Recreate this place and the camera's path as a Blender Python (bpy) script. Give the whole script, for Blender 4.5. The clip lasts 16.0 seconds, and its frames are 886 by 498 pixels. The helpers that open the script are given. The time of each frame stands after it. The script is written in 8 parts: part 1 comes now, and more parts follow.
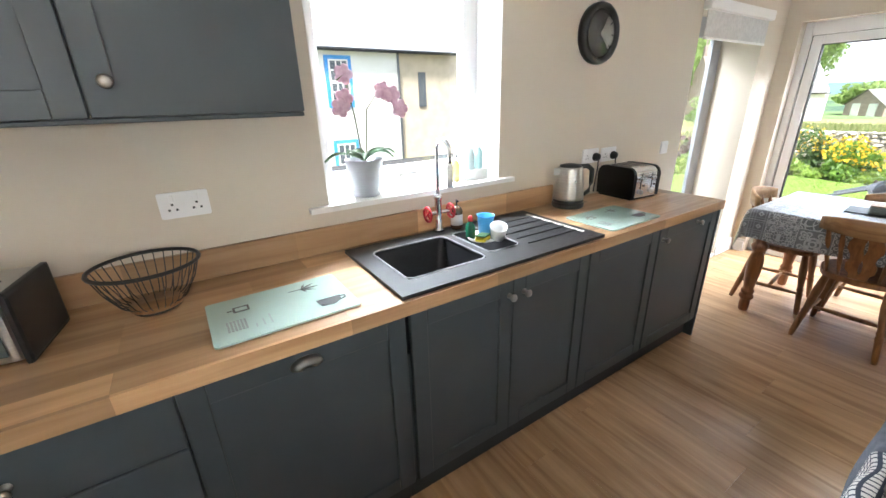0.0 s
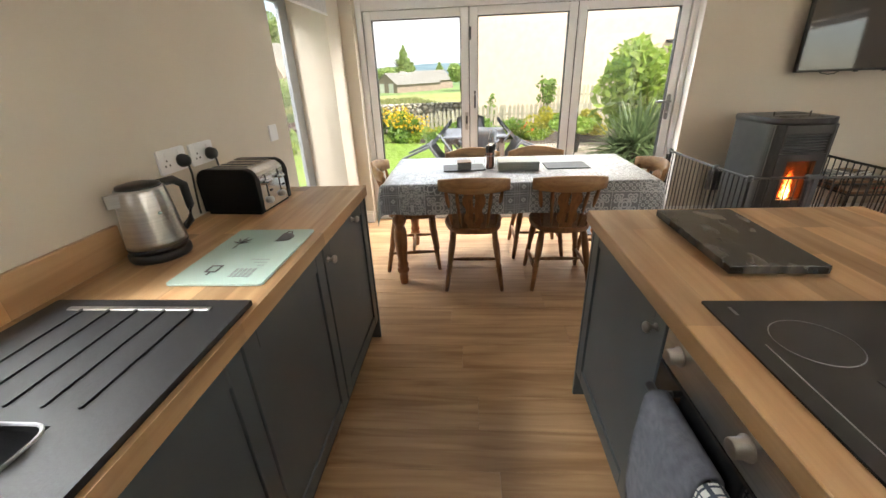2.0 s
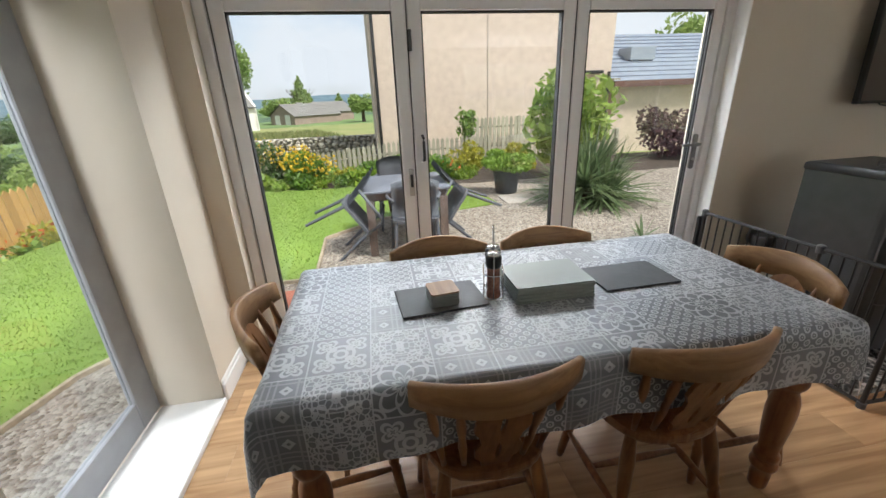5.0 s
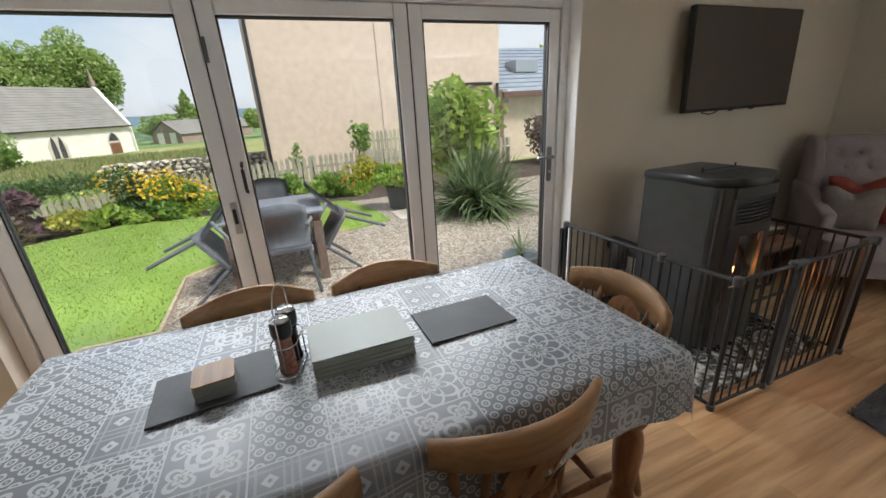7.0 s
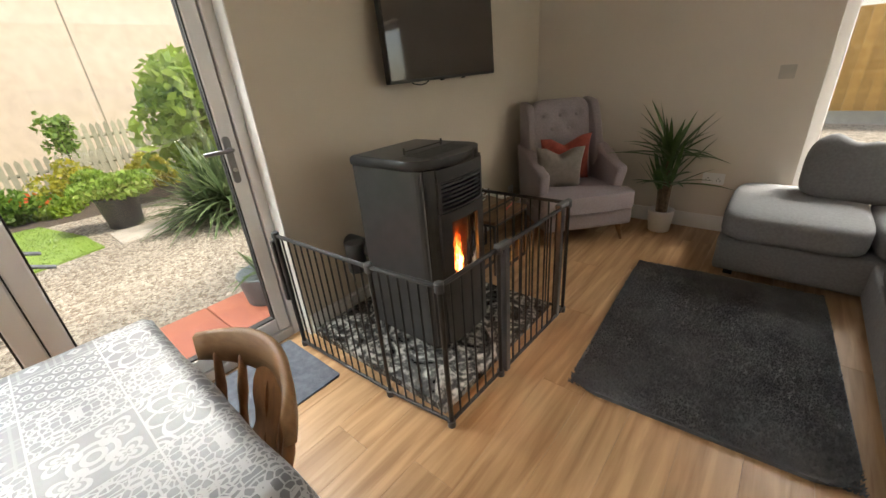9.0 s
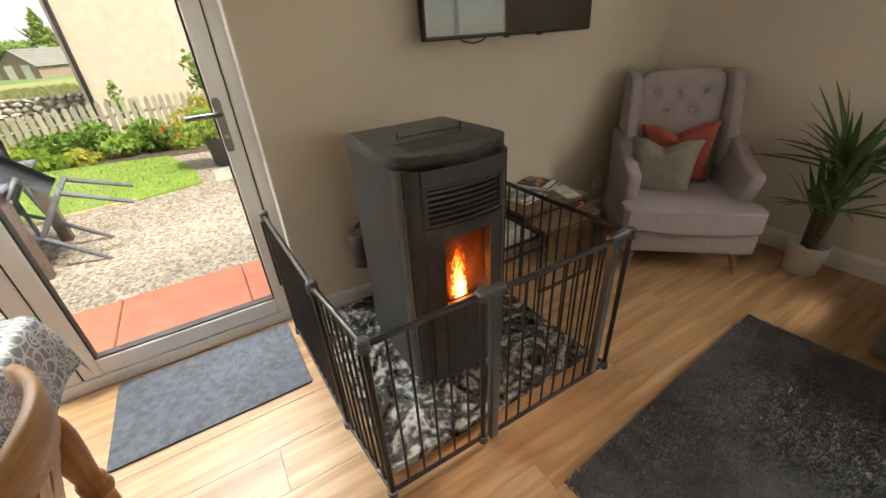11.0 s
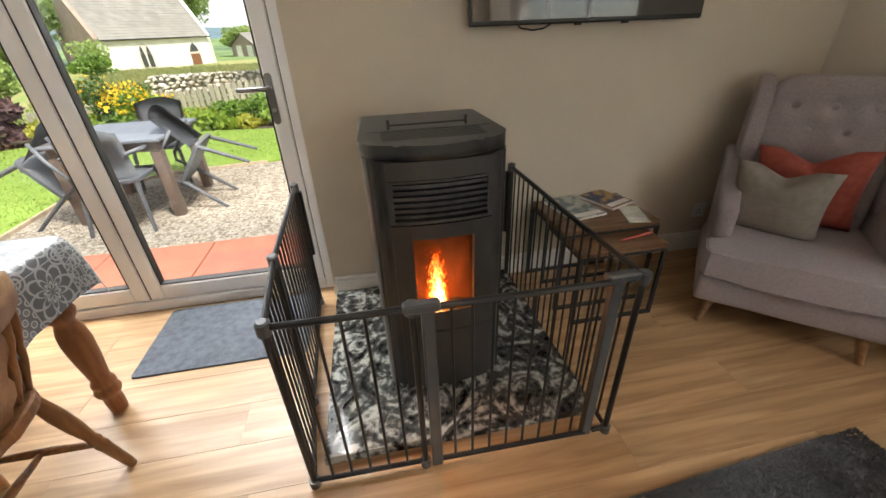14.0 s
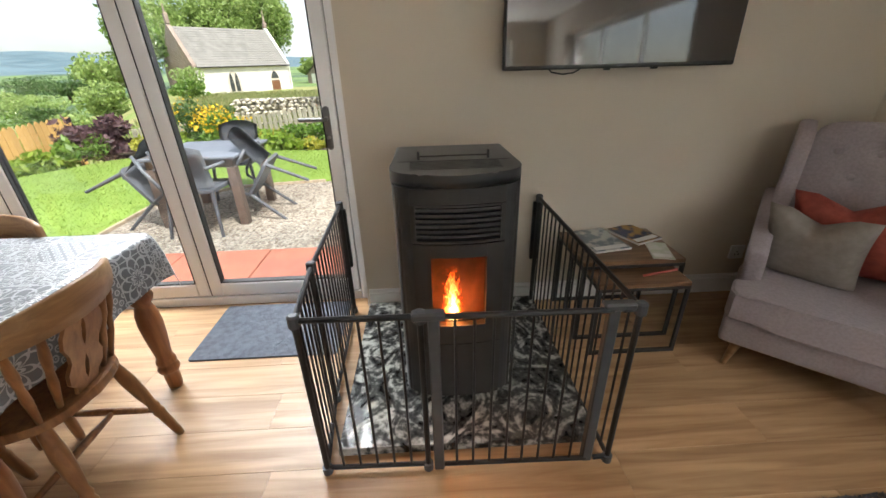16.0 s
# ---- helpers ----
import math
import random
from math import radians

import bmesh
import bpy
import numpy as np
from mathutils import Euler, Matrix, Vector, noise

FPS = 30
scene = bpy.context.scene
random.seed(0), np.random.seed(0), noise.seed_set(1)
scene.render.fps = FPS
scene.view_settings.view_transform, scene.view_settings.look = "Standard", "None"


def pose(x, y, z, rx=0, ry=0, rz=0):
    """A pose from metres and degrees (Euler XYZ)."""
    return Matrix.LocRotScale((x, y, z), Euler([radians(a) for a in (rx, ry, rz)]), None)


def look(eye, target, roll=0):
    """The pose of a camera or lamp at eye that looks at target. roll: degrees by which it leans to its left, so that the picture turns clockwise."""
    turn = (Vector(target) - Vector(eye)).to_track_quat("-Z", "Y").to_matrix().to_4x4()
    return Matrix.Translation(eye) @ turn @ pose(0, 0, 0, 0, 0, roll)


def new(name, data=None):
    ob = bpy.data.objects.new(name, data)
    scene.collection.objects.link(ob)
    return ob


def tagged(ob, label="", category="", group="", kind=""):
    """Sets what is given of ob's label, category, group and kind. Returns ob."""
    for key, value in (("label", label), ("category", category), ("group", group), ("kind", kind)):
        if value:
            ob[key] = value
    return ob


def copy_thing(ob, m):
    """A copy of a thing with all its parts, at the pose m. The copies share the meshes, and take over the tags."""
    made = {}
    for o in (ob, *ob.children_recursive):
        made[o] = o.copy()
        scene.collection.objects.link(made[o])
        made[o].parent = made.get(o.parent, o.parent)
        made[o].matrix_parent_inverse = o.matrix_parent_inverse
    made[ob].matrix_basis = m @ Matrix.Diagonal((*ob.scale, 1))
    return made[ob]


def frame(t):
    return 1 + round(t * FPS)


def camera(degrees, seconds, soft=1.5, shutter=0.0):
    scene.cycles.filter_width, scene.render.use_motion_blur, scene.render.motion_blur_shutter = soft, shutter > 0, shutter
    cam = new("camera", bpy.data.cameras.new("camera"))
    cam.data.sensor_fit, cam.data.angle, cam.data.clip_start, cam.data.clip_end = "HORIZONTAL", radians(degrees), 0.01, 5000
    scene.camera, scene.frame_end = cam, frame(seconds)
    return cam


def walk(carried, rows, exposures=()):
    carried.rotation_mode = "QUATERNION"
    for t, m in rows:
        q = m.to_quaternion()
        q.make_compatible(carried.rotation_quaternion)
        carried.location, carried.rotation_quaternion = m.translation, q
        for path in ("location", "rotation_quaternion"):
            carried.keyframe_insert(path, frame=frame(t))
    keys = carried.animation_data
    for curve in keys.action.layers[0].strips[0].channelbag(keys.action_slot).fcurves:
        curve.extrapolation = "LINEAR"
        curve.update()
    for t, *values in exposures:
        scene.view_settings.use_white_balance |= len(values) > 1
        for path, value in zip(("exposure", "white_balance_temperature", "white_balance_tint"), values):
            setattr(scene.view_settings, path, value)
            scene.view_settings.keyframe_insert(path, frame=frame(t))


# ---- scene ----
cam = camera(97.0, 16.0)
PATH = [
    (0, (0.243, 0.278, 1.494), (1.256, 1.851, 0.786), -1.5),
    (0.5, (0.375, 0.311, 1.47), (1.649, 1.65, 0.704), -0.8),
    (1, (0.484, 0.508, 1.442), (2.048, 1.445, 0.619), -1.0),
    (1.5, (0.634, 0.629, 1.423), (2.378, 1.093, 0.563), -1.5),
    (2, (0.931, 0.723, 1.42), (2.748, 0.864, 0.596), -2.3),
    (2.5, (1.25, 0.858, 1.425), (3.109, 0.757, 0.694), -1.1),
    (3, (1.592, 0.954, 1.429), (3.456, 0.778, 0.725), -2.1),
    (3.5, (1.952, 0.972, 1.408), (3.808, 0.85, 0.673), -3.4),
    (4, (2.234, 0.997, 1.406), (4.073, 0.774, 0.651), -2.6),
    (6.5, (2.763, 0.668, 1.48), (4.609, 0.24, 0.841), -3.1),
    (7, (2.766, 0.504, 1.443), (4.514, -0.183, 0.755), -3.4),
    (7.5, (2.829, 0.337, 1.405), (4.374, -0.696, 0.667), -3.6),
    (8, (2.91, 0.16, 1.428), (4.241, -1.109, 0.64), -4.3),
    (8.5, (2.911, -0.073, 1.393), (4.128, -1.429, 0.57), -4.8),
    (9, (2.874, -0.317, 1.373), (4.089, -1.666, 0.534), -4.9),
    (11.5, (2.945, -1.055, 1.367), (4.486, -1.811, 0.34), -3.3),
    (12, (2.926, -1.064, 1.358), (4.487, -1.758, 0.317), -3.4),
    (12.5, (2.918, -1.095, 1.316), (4.525, -1.715, 0.299), -3.1),
    (13, (3.02, -1.191, 1.301), (4.631, -1.762, 0.262), -1.2),
    (13.5, (3.0, -1.329, 1.302), (4.648, -1.784, 0.264), -1.7),
    (14, (2.868, -1.504, 1.312), (4.582, -1.798, 0.325), -2.3),
    (14.5, (2.841, -1.555, 1.351), (4.594, -1.814, 0.424), -2.8),
    (15, (2.814, -1.587, 1.322), (4.574, -1.779, 0.393), -2.3),
    (15.5, (2.797, -1.593, 1.319), (4.573, -1.67, 0.401), -2.6),
    (16, (2.725, -1.596, 1.358), (4.525, -1.659, 0.489), -1.6),
]
EXPO = [(0.0, 1.58, 6050, 10), (0.5, 1.2, 6300, 10), (1.0, 0.85, 6600, 10), (1.5, 0.84, 6900, 10), (2.0, 1.15, 6850, 10), (2.5, 1.32, 6400, 10), (3.0, 1.25, 6150, 10), (3.5, 0.9, 6150, 10), (4.0, 0.5, 6350, 10),
        (6.5, 0.15, 6350, 10), (7.5, 0.22, 6400, 10), (8.0, 0.30, 6500, 10), (9.0, 0.58, 7100, 10), (11.5, 0.80, 7350, 10), (12.5, 0.82, 7200, 10), (14.5, 0.84, 6800, 10), (16.0, 0.80, 6500, 10)]
walk(cam, [(t, look(eye, target, roll)) for t, eye, target, roll in PATH], EXPO)

# ---- light ----
SUN_EL, SUN_AZ = radians(57), radians(228)
world = bpy.data.worlds.new("sky")
scene.world = world
world.use_nodes = True
wn = world.node_tree
sky = wn.nodes.new("ShaderNodeTexSky")
sky.sky_type, sky.sun_disc = "NISHITA", False
sky.sun_elevation, sky.sun_rotation = SUN_EL, SUN_AZ
sky.dust_density, sky.air_density = 2.0, 1.0
tc = wn.nodes.new("ShaderNodeTexCoord")
cl_map = wn.nodes.new("ShaderNodeMapping")
cl_map.inputs["Scale"].default_value = (1.2, 1.2, 2.6)
cloud = wn.nodes.new("ShaderNodeTexNoise")
cloud.inputs["Scale"].default_value, cloud.inputs["Detail"].default_value, cloud.inputs["Roughness"].default_value = 1.3, 6.0, 0.55
ramp = wn.nodes.new("ShaderNodeValToRGB")
ramp.color_ramp.elements[0].position, ramp.color_ramp.elements[0].color = 0.40, (0.05, 0.05, 0.05, 1)
ramp.color_ramp.elements[1].position, ramp.color_ramp.elements[1].color = 0.62, (1, 1, 1, 1)
cmix = wn.nodes.new("ShaderNodeMix")
cmix.data_type = "RGBA"
cmix.inputs[7].default_value = (5.0, 5.25, 5.6, 1)
wn.links.new(tc.outputs["Generated"], cl_map.inputs["Vector"])
wn.links.new(cl_map.outputs[0], cloud.inputs["Vector"])
wn.links.new(cloud.outputs["Fac"], ramp.inputs[0])
wn.links.new(ramp.outputs[0], cmix.inputs[0])
wn.links.new(sky.outputs[0], cmix.inputs[6])
wn.links.new(cmix.outputs[2], wn.nodes["Background"].inputs[0])
wn.nodes["Background"].inputs[1].default_value = 0.15

sun = new("sun", bpy.data.lights.new("sun", "SUN"))
sun.data.energy, sun.data.angle, sun.data.color = 4.9, radians(12), (1.0, 0.96, 0.9)
sun.matrix_world = look((0, 0, 30), (0 - 30 * math.cos(SUN_EL) * math.sin(SUN_AZ), -30 * math.cos(SUN_EL) * math.cos(SUN_AZ), 30 - 30 * math.sin(SUN_EL)))


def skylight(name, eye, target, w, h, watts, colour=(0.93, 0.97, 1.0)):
    """An area lamp just outside an opening, out of the line of sight, standing in for daylight."""
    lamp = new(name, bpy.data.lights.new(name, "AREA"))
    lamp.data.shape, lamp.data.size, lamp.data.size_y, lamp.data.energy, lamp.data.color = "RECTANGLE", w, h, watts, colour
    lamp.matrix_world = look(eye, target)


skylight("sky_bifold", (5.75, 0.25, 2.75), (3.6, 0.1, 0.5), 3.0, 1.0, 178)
skylight("sky_kitchen", (1.15, 2.75, 2.9), (1.15, 1.0, 0.9), 1.2, 0.7, 170)
skylight("sky_side", (3.9, 2.8, 2.9), (3.9, 1.2, 0.7), 1.0, 0.7, 42)
skylight("sky_south", (1.1, -4.95, 2.8), (1.3, -2.6, 0.4), 3.2, 0.9, 145)
# Shines in by the west window, which is unseen and added.
skylight("sky_west", (-2.5, -2.2, 2.9), (0.0, -1.9, 0.6), 2.2, 0.8, 215)
# Added fill below the west window, aimed up to brighten ceiling and upper walls.
skylight("fill_west_up", (-2.35, -2.2, 0.05), (0.0, -1.9, 2.3), 2.2, 0.9, 215)

# ---- materials ----


def mat(name, col, rough=0.6, metal=0.0, col2=None, scale=8.0, bump=0.0, bump_scale=60.0, coat=0.0, spec=0.5, aniso=(1, 1, 1), rand=0.0, detail=5.0, lo=0.35, hi=0.65):
    """A surface with colour that varies at two scales, and fine relief. rand: how far single pieces differ."""
    m = bpy.data.materials.new(name)
    m.use_nodes = True
    n, l = m.node_tree.nodes, m.node_tree.links
    b = n["Principled BSDF"]
    b.inputs["Roughness"].default_value, b.inputs["Metallic"].default_value = rough, metal
    b.inputs["Coat Weight"].default_value, b.inputs["Specular IOR Level"].default_value = coat, spec
    co = n.new("ShaderNodeTexCoord")
    mp = n.new("ShaderNodeMapping")
    mp.inputs["Scale"].default_value = aniso
    l.new(co.outputs["Object"], mp.inputs["Vector"])
    no = n.new("ShaderNodeTexNoise")
    no.inputs["Scale"].default_value, no.inputs["Detail"].default_value = scale, detail
    l.new(mp.outputs[0], no.inputs["Vector"])
    cr = n.new("ShaderNodeValToRGB")
    c2 = col2 or tuple(c * 0.86 for c in col)
    cr.color_ramp.elements[0].position, cr.color_ramp.elements[1].position = lo, hi
    cr.color_ramp.elements[0].color, cr.color_ramp.elements[1].color = (*c2, 1), (*col, 1)
    l.new(no.outputs["Fac"], cr.inputs[0])
    out = cr.outputs[0]
    if rand:
        oi = n.new("ShaderNodeObjectInfo")
        hs = n.new("ShaderNodeHueSaturation")
        ma = n.new("ShaderNodeMath")
        ma.operation = "MULTIPLY_ADD"
        ma.inputs[1].default_value, ma.inputs[2].default_value = 2 * rand, 1 - rand
        l.new(oi.outputs["Random"], ma.inputs[0])
        l.new(ma.outputs[0], hs.inputs["Value"])
        l.new(out, hs.inputs["Color"])
        out = hs.outputs[0]
    l.new(out, b.inputs["Base Color"])
    if bump:
        nb = n.new("ShaderNodeTexNoise")
        nb.inputs["Scale"].default_value, nb.inputs["Detail"].default_value = bump_scale, 4.0
        l.new(mp.outputs[0], nb.inputs["Vector"])
        bp = n.new("ShaderNodeBump")
        bp.inputs["Strength"].default_value, bp.inputs["Distance"].default_value = bump, 0.004
        l.new(nb.outputs["Fac"], bp.inputs["Height"])
        l.new(bp.outputs[0], b.inputs["Normal"])
    return m


def emission(name, col, strength):
    m = bpy.data.materials.new(name)
    m.use_nodes = True
    b = m.node_tree.nodes["Principled BSDF"]
    b.inputs["Base Color"].default_value = (*col, 1)
    b.inputs["Emission Color"].default_value, b.inputs["Emission Strength"].default_value = (*col, 1), strength
    return m


def glass(name, tint=(0.97, 0.99, 0.98), rough=0.0, ior=1.45):
    m = bpy.data.materials.new(name)
    m.use_nodes = True
    b = m.node_tree.nodes["Principled BSDF"]
    b.inputs["Base Color"].default_value = (*tint, 1)
    b.inputs["Transmission Weight"].default_value, b.inputs["Roughness"].default_value, b.inputs["IOR"].default_value = 1.0, rough, ior
    return m


def wood(name, dark, light, rough=0.4, along="y", scale=1.0, rand=0.18, coat=0.0, stave=None):
    """Grain stretched along one axis; stave: (length, width) of glued staves."""
    m = bpy.data.materials.new(name)
    m.use_nodes = True
    n, l = m.node_tree.nodes, m.node_tree.links
    b = n["Principled BSDF"]
    b.inputs["Coat Weight"].default_value = coat
    co = n.new("ShaderNodeTexCoord")
    mp = n.new("ShaderNodeMapping")
    k = {"x": (1, 14, 14), "y": (14, 1, 14), "z": (14, 14, 1)}[along]
    mp.inputs["Scale"].default_value = k
    oi = n.new("ShaderNodeObjectInfo")
    off = n.new("ShaderNodeVectorMath")
    off.operation = "SCALE"
    off.inputs[0].default_value = (7.3, 11.1, 3.7)
    l.new(oi.outputs["Random"], off.inputs["Scale"])
    add = n.new("ShaderNodeVectorMath")
    l.new(co.outputs["Object"], add.inputs[0])
    l.new(off.outputs[0], add.inputs[1])
    l.new(add.outputs[0], mp.inputs["Vector"])
    no = n.new("ShaderNodeTexNoise")
    no.inputs["Scale"].default_value, no.inputs["Detail"].default_value, no.inputs["Distortion"].default_value = 2.0 * scale, 7.0, 0.6
    l.new(mp.outputs[0], no.inputs["Vector"])
    cr = n.new("ShaderNodeValToRGB")
    cr.color_ramp.elements[0].position, cr.color_ramp.elements[1].position = 0.3, 0.68
    cr.color_ramp.elements[0].color, cr.color_ramp.elements[1].color = (*dark, 1), (*light, 1)
    l.new(no.outputs["Fac"], cr.inputs[0])
    hs = n.new("ShaderNodeHueSaturation")
    l.new(cr.outputs[0], hs.inputs["Color"])
    ma = n.new("ShaderNodeMath")
    ma.operation = "MULTIPLY_ADD"
    ma.inputs[1].default_value, ma.inputs[2].default_value = 2 * rand, 1 - rand
    if stave:
        br = n.new("ShaderNodeTexBrick")
        br.inputs["Scale"].default_value, br.inputs["Mortar Size"].default_value = 1.0, 0.0008
        br.inputs["Brick Width"].default_value, br.inputs["Row Height"].default_value = stave
        br.inputs["Color1"].default_value, br.inputs["Color2"].default_value, br.inputs["Mortar"].default_value = (0, 0, 0, 1), (1, 1, 1, 1), (0.2, 0.2, 0.2, 1)
        br.offset_frequency, br.offset = 3, 0.37
        l.new(co.outputs["Object"], br.inputs["Vector"])
        l.new(br.outputs["Color"], ma.inputs[0])
    else:
        l.new(oi.outputs["Random"], ma.inputs[0])
    l.new(ma.outputs[0], hs.inputs["Value"])
    l.new(hs.outputs[0], b.inputs["Base Color"])
    rr = n.new("ShaderNodeMapRange")
    rr.inputs[3].default_value, rr.inputs[4].default_value = rough + 0.12, rough - 0.06
    l.new(no.outputs["Fac"], rr.inputs[0])
    l.new(rr.outputs[0], b.inputs["Roughness"])
    bp = n.new("ShaderNodeBump")
    bp.inputs["Strength"].default_value, bp.inputs["Distance"].default_value = 0.12, 0.002
    l.new(no.outputs["Fac"], bp.inputs["Height"])
    l.new(bp.outputs[0], b.inputs["Normal"])
    return m


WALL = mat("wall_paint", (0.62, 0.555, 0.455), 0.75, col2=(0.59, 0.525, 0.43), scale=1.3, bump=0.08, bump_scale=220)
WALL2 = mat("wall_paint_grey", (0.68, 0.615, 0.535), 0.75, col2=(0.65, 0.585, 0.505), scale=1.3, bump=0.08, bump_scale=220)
WHITE = mat("white_gloss_paint", (0.80, 0.79, 0.77), 0.38, col2=(0.77, 0.76, 0.73), scale=3, bump=0.04, bump_scale=120)
CEIL = mat("ceiling_paint", (0.82, 0.81, 0.79), 0.85, scale=2)
UPVC = mat("white_upvc", (0.80, 0.80, 0.80), 0.3, col2=(0.77, 0.77, 0.775), scale=4)
GASKET = mat("black_gasket", (0.02, 0.02, 0.02), 0.6)
PANE = glass("window_glass")
FLOORW = wood("oak_laminate", (0.27, 0.145, 0.063), (0.49, 0.31, 0.165), 0.34, "y", 0.8, 0.10)
WORKTOP = wood("block_worktop", (0.36, 0.20, 0.09), (0.53, 0.335, 0.175), 0.34, "x", 0.8, 0.30, stave=(0.55, 0.09))
CAB = mat("grey_cabinet_paint", (0.060, 0.075, 0.083), 0.42, col2=(0.053, 0.067, 0.075), scale=5, bump=0.03, bump_scale=150)
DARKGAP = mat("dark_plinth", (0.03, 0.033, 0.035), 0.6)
CHROME = mat("chrome", (0.75, 0.75, 0.76), 0.12, 1.0, scale=20)
STEEL = mat("brushed_steel", (0.55, 0.54, 0.52), 0.28, 1.0, col2=(0.47, 0.46, 0.45), scale=6, aniso=(1, 1, 40))
BLACK = mat("black_plastic", (0.015, 0.015, 0.016), 0.35)
BLACKMETAL = mat("black_metal", (0.018, 0.018, 0.019), 0.42, 0.0, scale=30, bump=0.05)
GREYMETAL = mat("grey_metal_tube", (0.10, 0.105, 0.11), 0.4, 0.3, scale=20)
STOVE = mat("stove_steel", (0.068, 0.071, 0.073), 0.33, 0.5, col2=(0.058, 0.061, 0.063), scale=14, bump=0.04, bump_scale=400)
STOVEDARK = mat("stove_black", (0.042, 0.039, 0.037), 0.4, scale=12)
PINE = wood("chair_wood", (0.155, 0.062, 0.021), (0.285, 0.132, 0.05), 0.36, "z", 1.6, 0.10)
# Chair crests' window light is put into this colour; other pale woods share it.
PINE_TOP = wood("crest_wood", (0.225, 0.112, 0.046), (0.355, 0.2, 0.088), 0.36, "x", 1.6, 0.08)
LEGW = wood("table_wood", (0.175, 0.062, 0.022), (0.31, 0.125, 0.046), 0.32, "z", 1.6, 0.06)
SLATE = mat("slate", (0.05, 0.053, 0.057), 0.55, col2=(0.035, 0.038, 0.041), scale=9, bump=0.3, bump_scale=40)
FABRIC = mat("lilac_grey_fabric", (0.37, 0.32, 0.33), 0.9, col2=(0.32, 0.275, 0.285), scale=90, bump=0.35, bump_scale=500)
SOFA = mat("grey_sofa_fabric", (0.20, 0.20, 0.205), 0.9, col2=(0.165, 0.165, 0.17), scale=70, bump=0.35, bump_scale=400)
RUGM = mat("charcoal_shag", (0.15, 0.154, 0.163), 1.0, spec=0.02, col2=(0.105, 0.108, 0.115), scale=5, bump=0.8, bump_scale=160)

# ---- building blocks ----


def mesh_of(name, bm, material, smooth=False):
    me = bpy.data.meshes.new(name)
    bm.to_mesh(me)
    bm.free()
    for k in (material if isinstance(material, (list, tuple)) else [material]):
        me.materials.append(k)
    if smooth:
        me.polygons.foreach_set("use_smooth", [True] * len(me.polygons))
    return me


def part(name, bm, material, parent, label="", smooth=False):
    ob = new(name, mesh_of(name, bm, material, smooth))
    ob.parent = parent
    if label:
        ob["label"] = label
    return ob


def thing(name, m=None, label="", category="", group="", kind=""):
    ob = new(name)
    ob.empty_display_size = 0.1
    if m is not None:
        ob.matrix_world = m
    return tagged(ob, label, category, group, kind)


def single(name, bm, material, label="", category="", kind="", group="", m=None, smooth=False):
    ob = new(name, mesh_of(name, bm, material, smooth))
    if m is not None:
        ob.matrix_world = m
    return tagged(ob, label, category, group, kind)


def box(x0, x1, y0, y1, z0, z1, bevel=0.0, bm=None, seg=1):
    bm = bm or bmesh.new()
    r = bmesh.ops.create_cube(bm, size=1.0, matrix=Matrix.LocRotScale(((x0 + x1) / 2, (y0 + y1) / 2, (z0 + z1) / 2), None, (abs(x1 - x0), abs(y1 - y0), abs(z1 - z0))))
    if bevel:
        vs = set(r["verts"])
        es = [e for e in bm.edges if e.verts[0] in vs and e.verts[1] in vs]
        bmesh.ops.bevel(bm, geom=es, offset=bevel, segments=seg, affect="EDGES", profile=0.6)
    return bm


def lathe(profile, seg=20, m=None, bm=None):
    """Turns (radius, height) pairs about z."""
    bm = bm or bmesh.new()
    m = m or Matrix()
    rings = []
    for r, z in profile:
        rings.append([bm.verts.new(m @ Vector((max(r, 1e-4) * math.cos(2 * math.pi * i / seg), max(r, 1e-4) * math.sin(2 * math.pi * i / seg), z))) for i in range(seg)])
    for a, b in zip(rings, rings[1:]):
        for i in range(seg):
            bm.faces.new((a[i], a[(i + 1) % seg], b[(i + 1) % seg], b[i]))
    bm.faces.new(list(reversed(rings[0])))
    bm.faces.new(rings[-1])
    return bm


def tube(points, radius, seg=8, bm=None, closed=False):
    """A round bar along points."""
    bm = bm or bmesh.new()
    pts = [Vector(p) for p in points]
    n = len(pts)
    rings = []
    for i, p in enumerate(pts):
        a = pts[(i - 1) % n] if closed or i else p
        b = pts[(i + 1) % n] if closed or i < n - 1 else p
        d = (b - a).normalized()
        u = d.cross(Vector((0, 0, 1)) if abs(d.z) < 0.9 else Vector((1, 0, 0))).normalized()
        v = d.cross(u)
        r = radius[i] if isinstance(radius, (list, tuple)) else radius
        rings.append([bm.verts.new(p + r * (math.cos(2 * math.pi * k / seg) * u + math.sin(2 * math.pi * k / seg) * v)) for k in range(seg)])
    pairs = list(zip(rings, rings[1:])) + ([(rings[-1], rings[0])] if closed else [])
    for a, b in pairs:
        for k in range(seg):
            bm.faces.new((a[k], a[(k + 1) % seg], b[(k + 1) % seg], b[k]))
    if not closed:
        bm.faces.new(list(reversed(rings[0])))
        bm.faces.new(rings[-1])
    return bm


